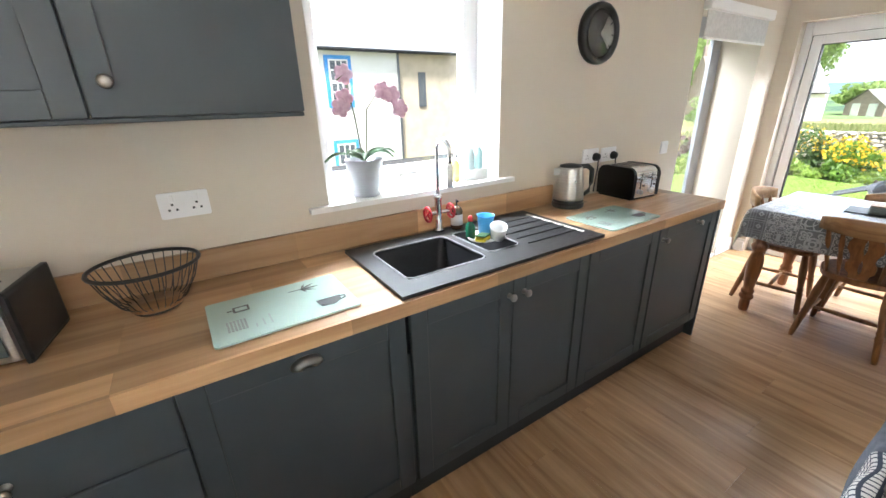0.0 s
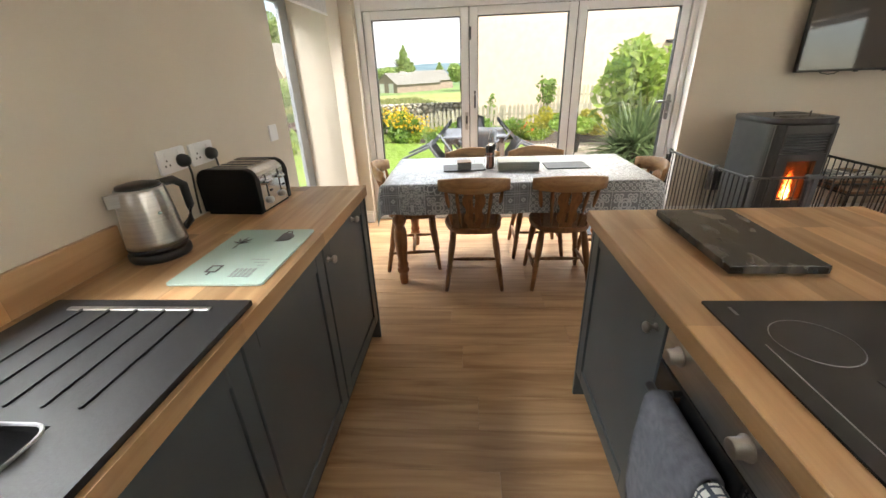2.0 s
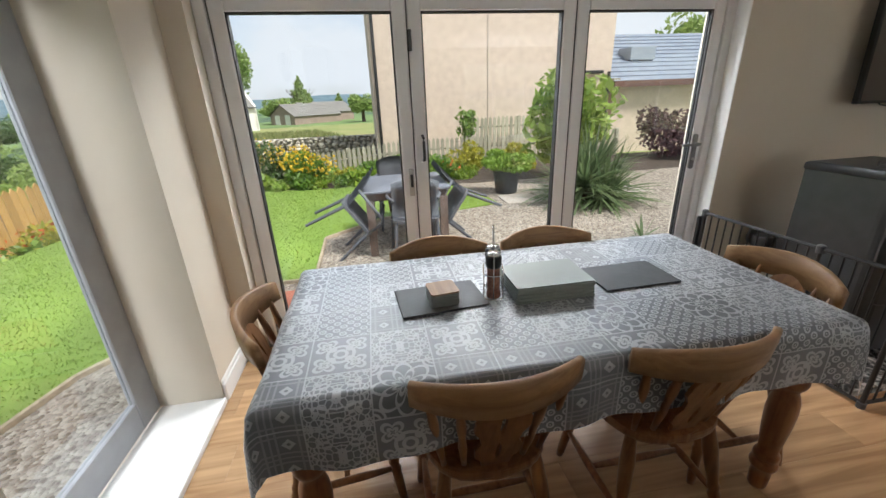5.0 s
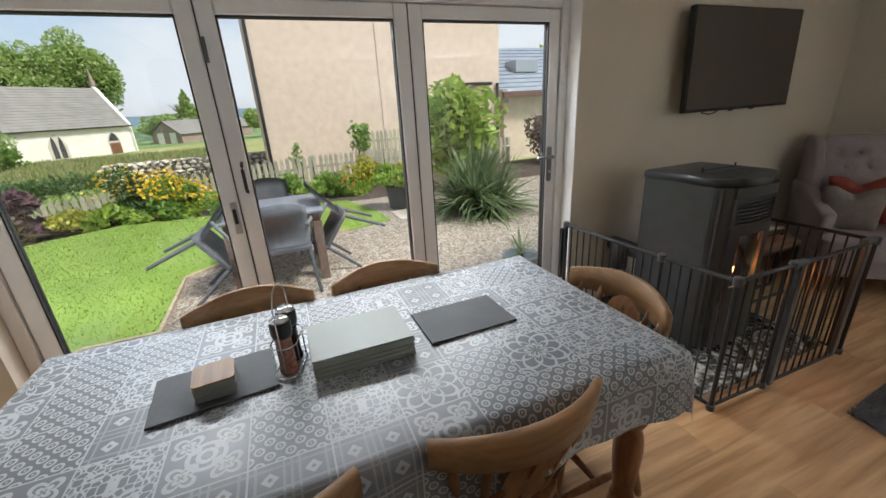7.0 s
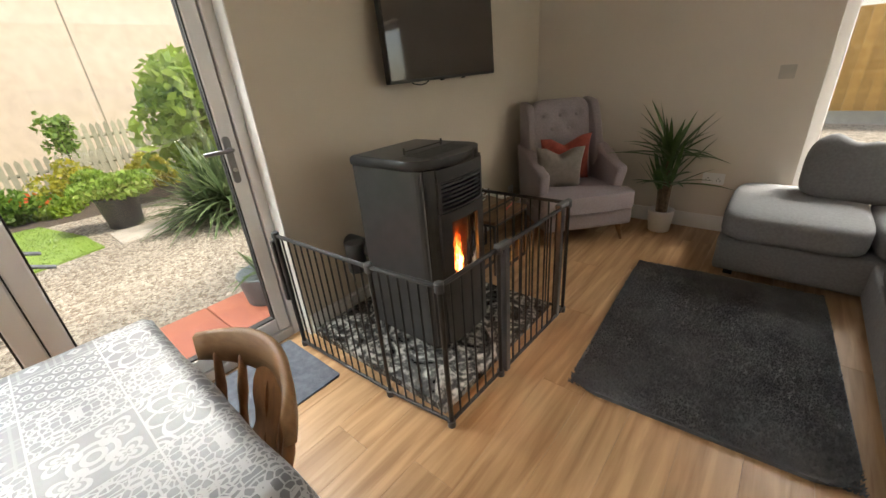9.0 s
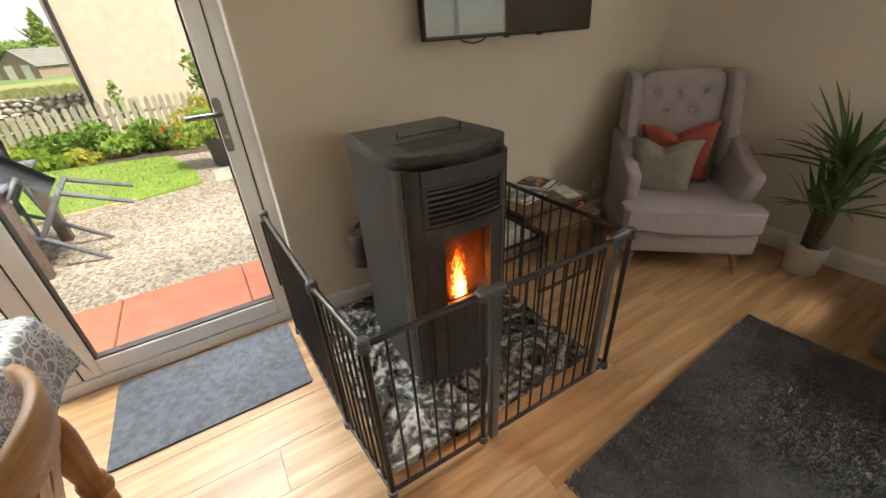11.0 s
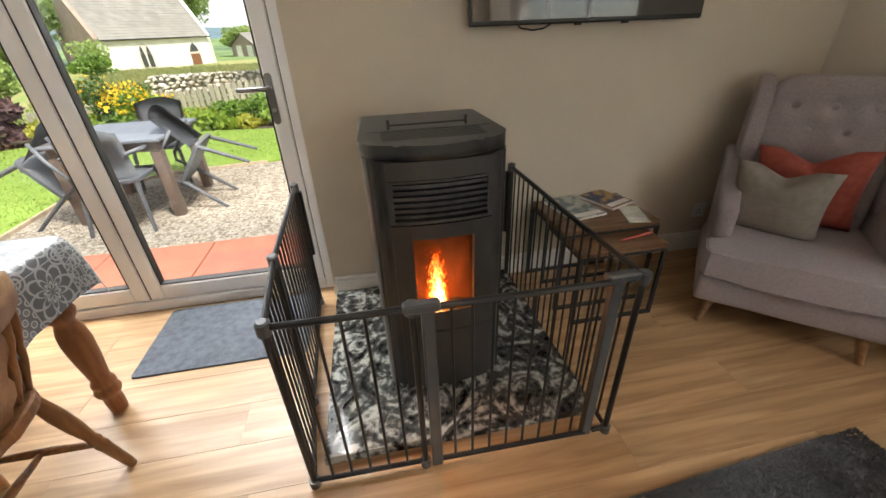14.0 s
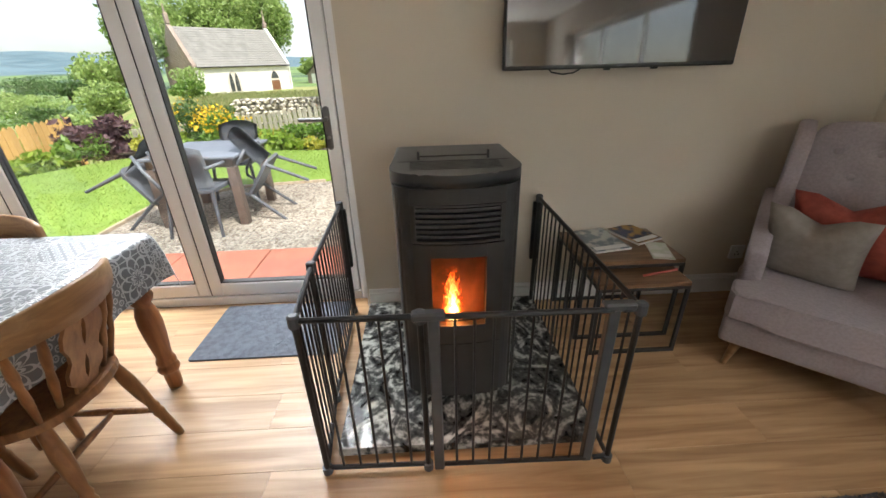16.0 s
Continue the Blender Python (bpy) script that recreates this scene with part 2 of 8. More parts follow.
def prism(outline, z0, z1, m=None, bm=None, bevel=0.0):
    """An outline in x, y drawn up from z0 to z1."""
    bm = bm or bmesh.new()
    m = m or Matrix()
    lo = [bm.verts.new(m @ Vector((x, y, z0))) for x, y in outline]
    hi = [bm.verts.new(m @ Vector((x, y, z1))) for x, y in outline]
    n = len(lo)
    fs = [bm.faces.new(list(reversed(lo))), bm.faces.new(hi)]
    for i in range(n):
        fs.append(bm.faces.new((lo[i], lo[(i + 1) % n], hi[(i + 1) % n], hi[i])))
    if bevel:
        bmesh.ops.bevel(bm, geom=list(fs[1].edges) + list(fs[0].edges), offset=bevel, segments=2, affect="EDGES", profile=0.6)
    return bm


def rounded(w, h, r, n=5, cx=0.0, cy=0.0):
    """A rounded rectangle's outline."""
    out = []
    for sx, sy, a0 in ((1, 1, 0), (-1, 1, 90), (-1, -1, 180), (1, -1, 270)):
        for i in range(n + 1):
            a = radians(a0 + 90 * i / n)
            out.append((cx + sx * (w / 2 - r) + r * math.cos(a), cy + sy * (h / 2 - r) + r * math.sin(a)))
    return out


def puff(w, d, h, m=None, bm=None, n=12, p=3.2, sag=0.0):
    """A soft cushion: a rounded block with swelling faces."""
    bm = bm or bmesh.new()
    m = m or Matrix()
    r = bmesh.ops.create_cube(bm, size=2.0)
    vs = r["verts"]
    es = list({e for v in vs for e in v.link_edges})
    bmesh.ops.subdivide_edges(bm, edges=es, cuts=n, use_grid_fill=True)
    for v in bm.verts:
        if v.tag:
            continue
        x, y, z = v.co
        k = (abs(x) ** p + abs(y) ** p + abs(z) ** p) ** (1 / p)
        x, y, z = x / k, y / k, z / k
        z -= sag * (1 - x * x) * (1 - y * y)
        v.co = m @ Vector((x * w / 2, y * d / 2, z * h / 2))
        v.tag = True
    return bm


def wall_with_holes(name, axis, at0, at1, u0, u1, z0, z1, holes, material, label):
    """A wall of real thickness, from blocks round its openings. holes: (u0, u1, z0, z1)."""
    us = sorted({u0, u1, *[h[0] for h in holes], *[h[1] for h in holes]})
    zs = sorted({z0, z1, *[h[2] for h in holes], *[h[3] for h in holes]})
    bm = bmesh.new()
    solid = lambda i, k: 0 <= i < len(us) - 1 and 0 <= k < len(zs) - 1 and not any(h[0] < (us[i] + us[i + 1]) / 2 < h[1] and h[2] < (zs[k] + zs[k + 1]) / 2 < h[3] for h in holes)
    P = lambda u, z, a: (a, u, z) if axis == "x" else (u, a, z)
    vert = {}

    def V(u, z, a):
        key = (u, z, a)
        if key not in vert:
            vert[key] = bm.verts.new(P(u, z, a))
        return vert[key]
    for i in range(len(us) - 1):
        for k in range(len(zs) - 1):
            if not solid(i, k):
                continue
            a, b, c, d = us[i], us[i + 1], zs[k], zs[k + 1]
            for at in (at0, at1):
                bm.faces.new((V(a, c, at), V(b, c, at), V(b, d, at), V(a, d, at)))
            for ok, (p, q) in ((solid(i - 1, k), ((a, c), (a, d))), (solid(i + 1, k), ((b, c), (b, d))), (solid(i, k - 1), ((a, c), (b, c))), (solid(i, k + 1), ((a, d), (b, d)))):
                if not ok:
                    bm.faces.new((V(*p, at0), V(*q, at0), V(*q, at1), V(*p, at1)))
    bmesh.ops.recalc_face_normals(bm, faces=bm.faces)
    return single(name, bm, material, label, "wall", "structure")


# ---- structure ----
XE, YN, YS, XW, CEIL_Z = 4.77, 1.84, -3.95, -1.7, 2.4
T = 0.34
wall_with_holes("wall_east", "x", XE, XE + T, YS - T, YN + T, -0.2, CEIL_Z, [(-1.205, 1.725, -0.0125, 2.03)], WALL, "beige painted plaster wall with a wide door opening")
wall_with_holes("wall_north", "y", YN, YN + T, XW - T, XE, -0.2, CEIL_Z, [(0.70, 1.61, 1.085, 2.15), (3.38, 4.40, -0.0125, 2.08)], WALL, "beige painted plaster wall with two window openings")
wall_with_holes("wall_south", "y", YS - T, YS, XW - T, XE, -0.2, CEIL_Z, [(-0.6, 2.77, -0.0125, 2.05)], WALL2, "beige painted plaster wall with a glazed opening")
# Unseen wall; its opening is added to let in light from the west.
wall_with_holes("wall_west", "x", XW - T, XW, YS, YN, -0.2, CEIL_Z, [(-3.3, -1.1, 0.5, 2.1)], WALL, "beige painted plaster wall")
single("ceiling", box(XW - T, XE + T, YS - T, YN + T, CEIL_Z, CEIL_Z + 0.2), CEIL, "white painted ceiling", "ceiling", "structure")
FLOOR = single("floor", box(XW - T, XE + T - 0.02, YS - T, YN + T - 0.02, -0.2, -0.012), mat("floor_base", (0.10, 0.06, 0.03), 0.8), "warm oak laminate plank floor", "floor", "structure")


def skirting(name, x0, x1, y0, y1):
    bm = box(x0, x1, y0, y1, 0.0, 0.10, 0.003)
    alongx = abs(x1 - x0) > abs(y1 - y0)
    g = 0.006
    box(x0 + (0 if alongx else g), x1 - (0 if alongx else 0), y0 + (g if alongx else 0), y1 - (0 if alongx else 0), 0.10, 0.125, 0.003, bm)
    return single(name, bm, WHITE, "white moulded skirting board", "skirting", "structure")


skirting("baseboard", XE - 0.018, XE - 0.0005, -3.95, -1.215)
skirting("baseboard", 2.78, XE - 0.02, YS + 0.0005, YS + 0.018)
skirting("baseboard", 4.405, XE - 0.0005, YN - 0.018, YN - 0.0005)
skirting("baseboard", XE - 0.018, XE - 0.0005, 1.73, YN - 0.019)


def pane(x0, x1, y0, y1, z0, z1, parent, name="pane"):
    ob = part(name, box(x0, x1, y0, y1, z0, z1), PANE, parent)
    ob.visible_shadow = False
    return ob


HANDLE = mat("dull_steel", (0.26, 0.26, 0.265), 0.3, 1.0, scale=20)


def bifold():
    t = thing("door_1", label="white three-leaf bifold glazed door, closed", category="door", kind="structure")
    X0, X1 = 4.87, 4.945
    ya, yb, zt = 1.725, -1.205, 2.03
    for n, (a, b, c, d) in {"jamb_a": (1.668, ya, -0.012, zt), "jamb_b": (yb, -1.146, -0.012, zt), "head": (-1.146, 1.668, 1.928, zt), "threshold": (-1.146, 1.668, -0.012, 0.055)}.items():
        part("door_frame", box(X0, X1, a + 0.001, b - 0.001, c, d - 0.001, 0.005), UPVC, t)
    for y0, y1 in ((0.70, 0.98), (-0.42, -0.14)):
        part("trickle_vent", box(X0 - 0.012, X0 - 0.0005, y0, y1, 1.985, 2.005, 0.003), UPVC, t)
    seams = (1.664, 0.722, -0.213, -1.143)
    for i in range(3):
        a, b = seams[i] - 0.003, seams[i + 1] + 0.003
        s = 0.072
        leaf = part("leaf", box(X0 + 0.008, X1 - 0.008, b, b + s, 0.058, 1.924, 0.006), UPVC, t)
        bm = box(X0 + 0.008, X1 - 0.008, a - s, a, 0.058, 1.924, 0.006)
        part("stile", bm, UPVC, leaf)
        part("bottom_rail", box(X0 + 0.008, X1 - 0.008, b + s + 0.0005, a - s - 0.0005, 0.058, 0.145, 0.006), UPVC, leaf)
        part("top_rail", box(X0 + 0.008, X1 - 0.008, b + s + 0.0005, a - s - 0.0005, 1.856, 1.924, 0.006), UPVC, leaf)
        g = 0.007
        bm = bmesh.new()
        for (p, q, r, w) in ((b + s, b + s + g, 0.145, 1.856), (a - s - g, a - s, 0.145, 1.856), (b + s + g, a - s - g, 0.145, 0.145 + g), (b + s + g, a - s - g, 1.856 - g, 1.856)):
            box(X0 + 0.014, X1 - 0.014, p, q, r, w, 0, bm)
        part("gasket", bm, GASKET, leaf)
        pane(4.900, 4.914, b + s + g, a - s - g, 0.145 + g, 1.856 - g, leaf)
        if i < 2:
            bm = box(X0 + 0.012, X0 + 0.03, b - 0.006, b - 0.0005, 0.06, 1.922)
            part("seal", bm, GASKET, leaf)
    for y0, y1, z0, z1 in ((-1.1475, -1.1395, 0.05, 1.926), (1.6605, 1.6695, 0.05, 1.926), (-1.139, 1.66, 1.9235, 1.929), (-1.139, 1.66, 0.053, 0.0585)):
        part("frame_seal", box(X0 + 0.03, X0 + 0.045, y0, y1, z0, z1), GASKET, t)
    # black pull and lock at the first seam, lever at the far jamb
    part("pull_handle", tube([(X0 + 0.006, 0.672, 1.10), (X0 - 0.035, 0.672, 1.11), (X0 - 0.04, 0.672, 1.13), (X0 - 0.04, 0.672, 1.21), (X0 - 0.035, 0.672, 1.23), (X0 + 0.006, 0.672, 1.24)], 0.008), BLACK, t, "black pull handle")
    part("lock_plate", box(X0 - 0.004, X0 + 0.0075, 0.735, 0.765, 0.90, 1.06, 0.004), STEEL, t, "grey lock plate")
    part("lock_lever", box(X0 - 0.022, X0 - 0.0045, 0.742, 0.758, 0.955, 1.03, 0.005), BLACK, t)
    for z in (1.72, 0.35):
        part("hinge", lathe([(0.009, z - 0.05), (0.009, z + 0.05)], 10, Matrix.Translation((X0 - 0.004, 0.712, 0))), GREYMETAL, t)
    part("handle_plate", prism(rounded(0.032, 0.22, 0.015), -0.004, 0.0075, pose(X0 - 0.0, -1.088, 1.05, 90, 0, 90)), HANDLE, t, "brushed steel handle plate")
    part("lever", tube([(X0 + 0.004, -1.088, 1.10), (X0 - 0.045, -1.088, 1.10), (X0 - 0.052, -1.075, 1.10), (X0 - 0.052, -0.96, 1.10)], 0.010, 10), HANDLE, t, "steel lever handle", True)
    part("key_cylinder", lathe([(0.009, 0), (0.009, 0.014)], 12, pose(X0 - 0.004, -1.088, 1.005, 0, -90, 0)), STEEL, t)


bifold()


def reveal(name, x0, x1, y0, y1, z0, z1):
    return single(name, box(x0, x1, y0, y1, z0, z1), WHITE, "white painted window reveal", "reveal", "structure")


reveal("trim", 4.772, 4.869, -1.2045, -1.199, 0.001, 2.029)
reveal("trim", 1.604, 1.6095, YN + 0.001, YN + 0.189, 1.109, 2.149)
reveal("trim", 0.7005, 0.706, YN + 0.001, YN + 0.189, 1.109, 2.149)


def window(name, label, axis, at, u0, u1, z0, z1, depth=0.06, mull=(), sill=None, frame_w=0.06, fmat=None):
    """A framed window in an opening; at: the inner face."""
    t = thing(name, label=label, category="window", kind="structure")
    fm = fmat or UPVC
    B = lambda a, b, c, d, p, q, bev=0.0: box(a, b, p, q, c, d, bev) if axis == "y" else box(p, q, a, b, c, d, bev)
    o = at + depth
    part("window_frame", B(u0, u0 + frame_w, z0, z1, at, o, 0.005), fm, t)
    part("window_frame", B(u1 - frame_w, u1, z0, z1, at, o, 0.005), fm, t)
    part("window_frame", B(u0 + frame_w + 0.0005, u1 - frame_w - 0.0005, z0, z0 + frame_w, at, o, 0.005), fm, t)
    part("window_frame", B(u0 + frame_w + 0.0005, u1 - frame_w - 0.0005, z1 - frame_w, z1, at, o, 0.005), fm, t)
    us = [u0 + frame_w, *mull, u1 - frame_w]
    for i in range(len(us) - 1):
        a, b = us[i] + (0.025 if i else 0), us[i + 1] - (0.025 if i < len(us) - 2 else 0)
        ob = part("pane", B(a, b, z0 + frame_w, z1 - frame_w, at + depth / 2 - 0.006, at + depth / 2 + 0.006), PANE, t)
        ob.visible_shadow = False
        if i:
            part("mullion", B(us[i] - 0.025, us[i] + 0.025, z0 + frame_w + 0.0005, z1 - frame_w - 0.0005, at + 0.004, o - 0.004, 0.004), fm, t)
    return t


w1 = window("window_1", "white framed kitchen window over the sink", "y", YN + 0.19, 0.702, 1.608, 1.11, 2.148, frame_w=0.09)
part("window_sill", prism([(0.62, YN - 0.035), (1.69, YN - 0.035), (1.69, YN - 0.002), (1.608, YN - 0.002), (1.608, YN + 0.188), (0.702, YN + 0.188), (0.702, YN - 0.002), (0.62, YN - 0.002)], 1.086, 1.108), WHITE, w1, "white painted sill board")
part("window_catch", box(1.12, 1.26, YN + 0.17, YN + 0.189, 1.145, 1.16, 0.004), STEEL, w1)
# The shade on this frame is put into its grey colour.
w2 = window("window_2", "tall narrow side window to the floor, shade in its frame colour", "y", YN + 0.30, 3.382, 4.398, 0.03, 2.078, depth=0.039, frame_w=0.15, fmat=mat("shaded_upvc", (0.34, 0.35, 0.37), 0.35))
part("window_sill", box(3.382, 4.398, YN - 0.012, YN + 0.299, -0.012, 0.029, 0.004), WHITE, w2, "white sill at floor level")
# Only the east end is in view; widened westwards to let in more daylight.
w3 = window("window_3", "white framed glazed doors behind the sofa", "y", YS - 0.2, -0.598, 2.768, 0.03, 2.048, mull=(0.52, 1.64), frame_w=0.07)
# Unseen window, added for the light it brings to the room.
w4 = window("window_4", "white framed window added in the unseen end wall", "x", XW - 0.25, -3.298, -1.088, 0.502, 2.098, mull=(-2.57, -1.83))

# ---- kitchen run ----


def knob(parent, x, y, z, ny):
    """A round pewter knob on a front that faces ny along y."""
    part("knob", lathe([(0.011, 0), (0.011, 0.003), (0.006, 0.006), (0.006, 0.016), (0.013, 0.021), (0.0155, 0.027), (0.012, 0.033), (0.004, 0.035)], 16, pose(x, y, z, 90 if ny < 0 else -90)), PEWTER, parent, "pewter knob", True)


PEWTER = mat("pewter", (0.42, 0.40, 0.37), 0.28, 1.0, scale=30)


def shaker(parent, x0, x1, z0, z1, y, ny, name="door"):
    """A framed cabinet front whose face looks along ny."""
    f, d = 0.062, 0.02 * ny
    door = part(name, box(x0 + f - 0.004, x1 - f + 0.004, y + d * 0.15, y + d * 0.55, z0 + f - 0.004, z1 - f + 0.004), CAB, parent)
    bm = box(x0, x0 + f, y, y + d, z0, z1, 0.002)
    part("stile", bm, CAB, door)
    part("stile", box(x1 - f, x1, y, y + d, z0, z1, 0.002), CAB, door)
    part("rail", box(x0 + f + 0.0004, x1 - f - 0.0004, y, y + d * 0.98, z0, z0 + f, 0.002), CAB, door)
    part("rail", box(x0 + f + 0.0004, x1 - f - 0.0004, y, y + d * 0.98, z1 - f, z1, 0.002), CAB, door)
    return door


def plain_front(parent, x0, x1, z0, z1, y, ny, name="door"):
    return part(name, box(x0, x1, y, y + 0.02 * ny, z0, z1, 0.0025), CAB, parent)


FY, TOP = 1.275, 0.863          # carcass front, underside of the worktop


def base_unit(x0, x1, label, fronts, top=None):
    t = thing("base_cabinet", label=label, category="cabinet", group="kitchen base units")
    part("carcass", box(x0 + 0.001, x1 - 0.001, FY + 0.001, YN - 0.003, 0.13, top or TOP - 0.001), CAB, t)
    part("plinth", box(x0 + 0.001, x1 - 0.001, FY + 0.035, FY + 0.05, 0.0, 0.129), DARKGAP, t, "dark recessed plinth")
    for f in fronts:
        kind, a, b, z0, z1, knobs = f
        d = shaker(t, a + 0.002, b - 0.002, z0, z1, FY - 0.0005, -1) if kind == "shaker" else plain_front(t, a + 0.002, b - 0.002, z0, z1, FY - 0.0005, -1, kind)
        for kx, kz in knobs:
            knob(d, kx, FY - 0.0205, kz, -1)
    return t


base_unit(-1.68, -0.50, "dark grey painted base unit under the worktop", [("shaker", -1.68, -1.09, 0.14, 0.862, []), ("shaker", -1.09, -0.5, 0.14, 0.862, [])])
base_unit(-0.50, 0.105, "dark grey painted drawer unit under the worktop", [("drawer", -0.5, 0.105, 0.70, 0.862, [(-0.2, 0.78)]), ("drawer", -0.5, 0.105, 0.42, 0.694, [(-0.2, 0.6)]), ("drawer", -0.5, 0.105, 0.14, 0.414, [(-0.2, 0.3)])])
dw = base_unit(0.105, 0.725, "dark grey fronted appliance with a cup handle", [("shaker", 0.105, 0.725, 0.14, 0.862, [])])


def cup_handle(parent, x, y, z):
    bm = bmesh.new()
    n, k = 14, 7
    rings = []
    for j in range(k + 1):
        a = radians(90 * j / k)
        ring = []
        for i in range(n + 1):
            b = math.pi * i / n
            ring.append(bm.verts.new((x + 0.045 * math.cos(b) * math.cos(a * 0.75), y - 0.024 * math.sin(a) - 0.002, z - 0.008 + 0.03 * math.sin(b) * math.cos(a * 0.8))))
        rings.append(ring)
    for p, q in zip(rings, rings[1:]):
        for i in range(n):
            bm.faces.new((p[i], p[i + 1], q[i + 1], q[i]))
    r = bmesh.ops.solidify(bm, geom=bm.faces[:], thickness=0.003)
    part("cup_handle", bm, PEWTER, parent, "pewter cup handle", True)


cup_handle(dw, 0.41, FY - 0.0205, 0.825)
base_unit(0.725, 1.63, "dark grey painted double sink unit", [("shaker", 0.74, 1.185, 0.14, 0.862, [(1.163, 0.80)]), ("shaker", 1.185, 1.63, 0.14, 0.862, [(1.240, 0.797)])], 0.70)
base_unit(1.63, 2.175, "dark grey painted base unit beside the sink", [("shaker", 1.635, 2.175, 0.14, 0.862, [])])
eu = base_unit(2.175, 2.80, "dark grey painted end unit of the run", [("shaker", 2.185, 2.782, 0.14, 0.862, [(2.215, 0.80), (2.55, 0.835)])])
part("end_panel", box(2.8005, 2.818, FY - 0.02, YN - 0.003, 0.0, TOP - 0.001, 0.002), CAB, eu, "dark grey end panel")

SX0, SX1, SY0, SY1 = 0.722, 1.726, 1.262, 1.772
WT = single("worktop", bmesh.new(), WORKTOP, "oak block effect kitchen worktop", "worktop")
WT.data.clear_geometry()
bm = bmesh.new()
for a, b, c, d in ((XW + 0.001, SX0 + 0.02, 1.248, YN - 0.002), (SX0 + 0.02, SX1 - 0.02, 1.248, SY0 + 0.02), (SX0 + 0.02, SX1 - 0.02, SY1 - 0.02, YN - 0.002), (SX1 - 0.02, 2.838, 1.248, YN - 0.002)):
    box(a, b, c, d, TOP, 0.912, 0, bm)
bmesh.ops.remove_doubles(bm, verts=bm.verts, dist=0.0005)
bm.to_mesh(WT.data)
bm.free()
single("upstand", box(XW + 0.001, 2.01, YN - 0.02, YN - 0.0005, 0.9125, 1.022, 0.003), WORKTOP, "oak block effect upstand behind the worktop", "upstand", "structure")

GRANITE = mat("black_composite", (0.018, 0.018, 0.020), 0.44, col2=(0.009, 0.009, 0.010), scale=200, bump=0.2, bump_scale=700, spec=0.38)


RIMG = mat("pale_composite_edge", (0.34, 0.34, 0.355), 0.3, col2=(0.18, 0.18, 0.19), scale=30)


def sink():
    t = thing("sink", pose(0, 0, 0), "black composite sink with one and a half bowls", "sink")
    z = 0.9125
    bx = (0.80, 1.14, 1.362, 1.672)       # main bowl
    hx = (1.185, 1.345, 1.395, 1.672)       # half bowl
    us = [SX0, bx[0], bx[1], hx[0], hx[1], SX1]
    vs = [SY0, bx[2], hx[2], bx[3], SY1]
    bm = bmesh.new()
    zt = z + 0.014
    for i in range(5):
        for k in range(4):
            if (i == 1 and k in (1, 2)) or (i == 3 and k == 2):
                continue
            f = [bm.verts.new(p) for p in ((us[i], vs[k], zt), (us[i + 1], vs[k], zt), (us[i + 1], vs[k + 1], zt), (us[i], vs[k + 1], zt))]
            bm.faces.new(f)
    # rim skirt
    bmesh.ops.remove_doubles(bm, verts=bm.verts, dist=1e-5)
    ed = [e for e in bm.edges if e.is_boundary]
    ext = bmesh.ops.extrude_edge_only(bm, edges=ed)
    nv = [v for v in ext["geom"] if isinstance(v, bmesh.types.BMVert)]
    for v in nv:
        inner = bx[0] - 0.001 <= v.co.x <= hx[1] + 0.001 and bx[2] - 0.001 <= v.co.y <= bx[3] + 0.001
        v.co.z = z - 0.02 if inner else z
    bmesh.ops.recalc_face_normals(bm, faces=bm.faces)
    part("sink_top", bm, GRANITE, t)

    def bowl(a, b, c, d, depth, name):
        bm = bmesh.new()
        w, h = b - a, d - c
        rings = []
        for dz, ins, r in ((0.0, -0.004, 0.02), (-0.01, 0.0, 0.03), (-depth + 0.03, 0.012, 0.045), (-depth + 0.006, 0.03, 0.05), (-depth, 0.06, 0.05)):
            o = rounded(w - 2 * ins, h - 2 * ins, r, 5, (a + b) / 2, (c + d) / 2)
            rings.append([bm.verts.new((x, y, zt - 0.004 + dz)) for x, y in o])
        for p, q in zip(rings, rings[1:]):
            for i in range(len(p)):
                bm.faces.new((p[i], q[i], q[(i + 1) % len(p)], p[(i + 1) % len(p)]))
        bm.faces.new(rings[-1])
        part(name, bm, GRANITE, t, smooth=True)
        part("waste", lathe([(0.038, 0), (0.038, 0.003), (0.03, 0.004), (0.012, 0.001)], 18, Matrix.Translation(((a + b) / 2, (c + d) / 2, zt - 0.003 - depth))), CHROME, t)
        # raised lip round the bowl, much paler than the sink top
        o = rounded(w + 0.004, h + 0.004, 0.03, 5, (a + b) / 2, (c + d) / 2)
        part("bowl_rim", tube([(x, y, zt + 0.001) for x, y in o], 0.0035, 6, closed=True), RIMG, t, "pale bowl edge")
    bowl(*bx, 0.18, "main_bowl")
    bowl(*hx, 0.10, "half_bowl")
    for i in range(5):
        y = 1.36 + i * 0.07
        part("drainer_rib", prism(rounded(0.30, 0.008, 0.004, 3), 0, 0.004, Matrix.Translation((1.53, y + 0.02, zt))), GRANITE, t)
    part("edge_strip", box(1.675, 1.69, 1.34, 1.70, zt, zt + 0.004, 0.001), STEEL, t)


sink()


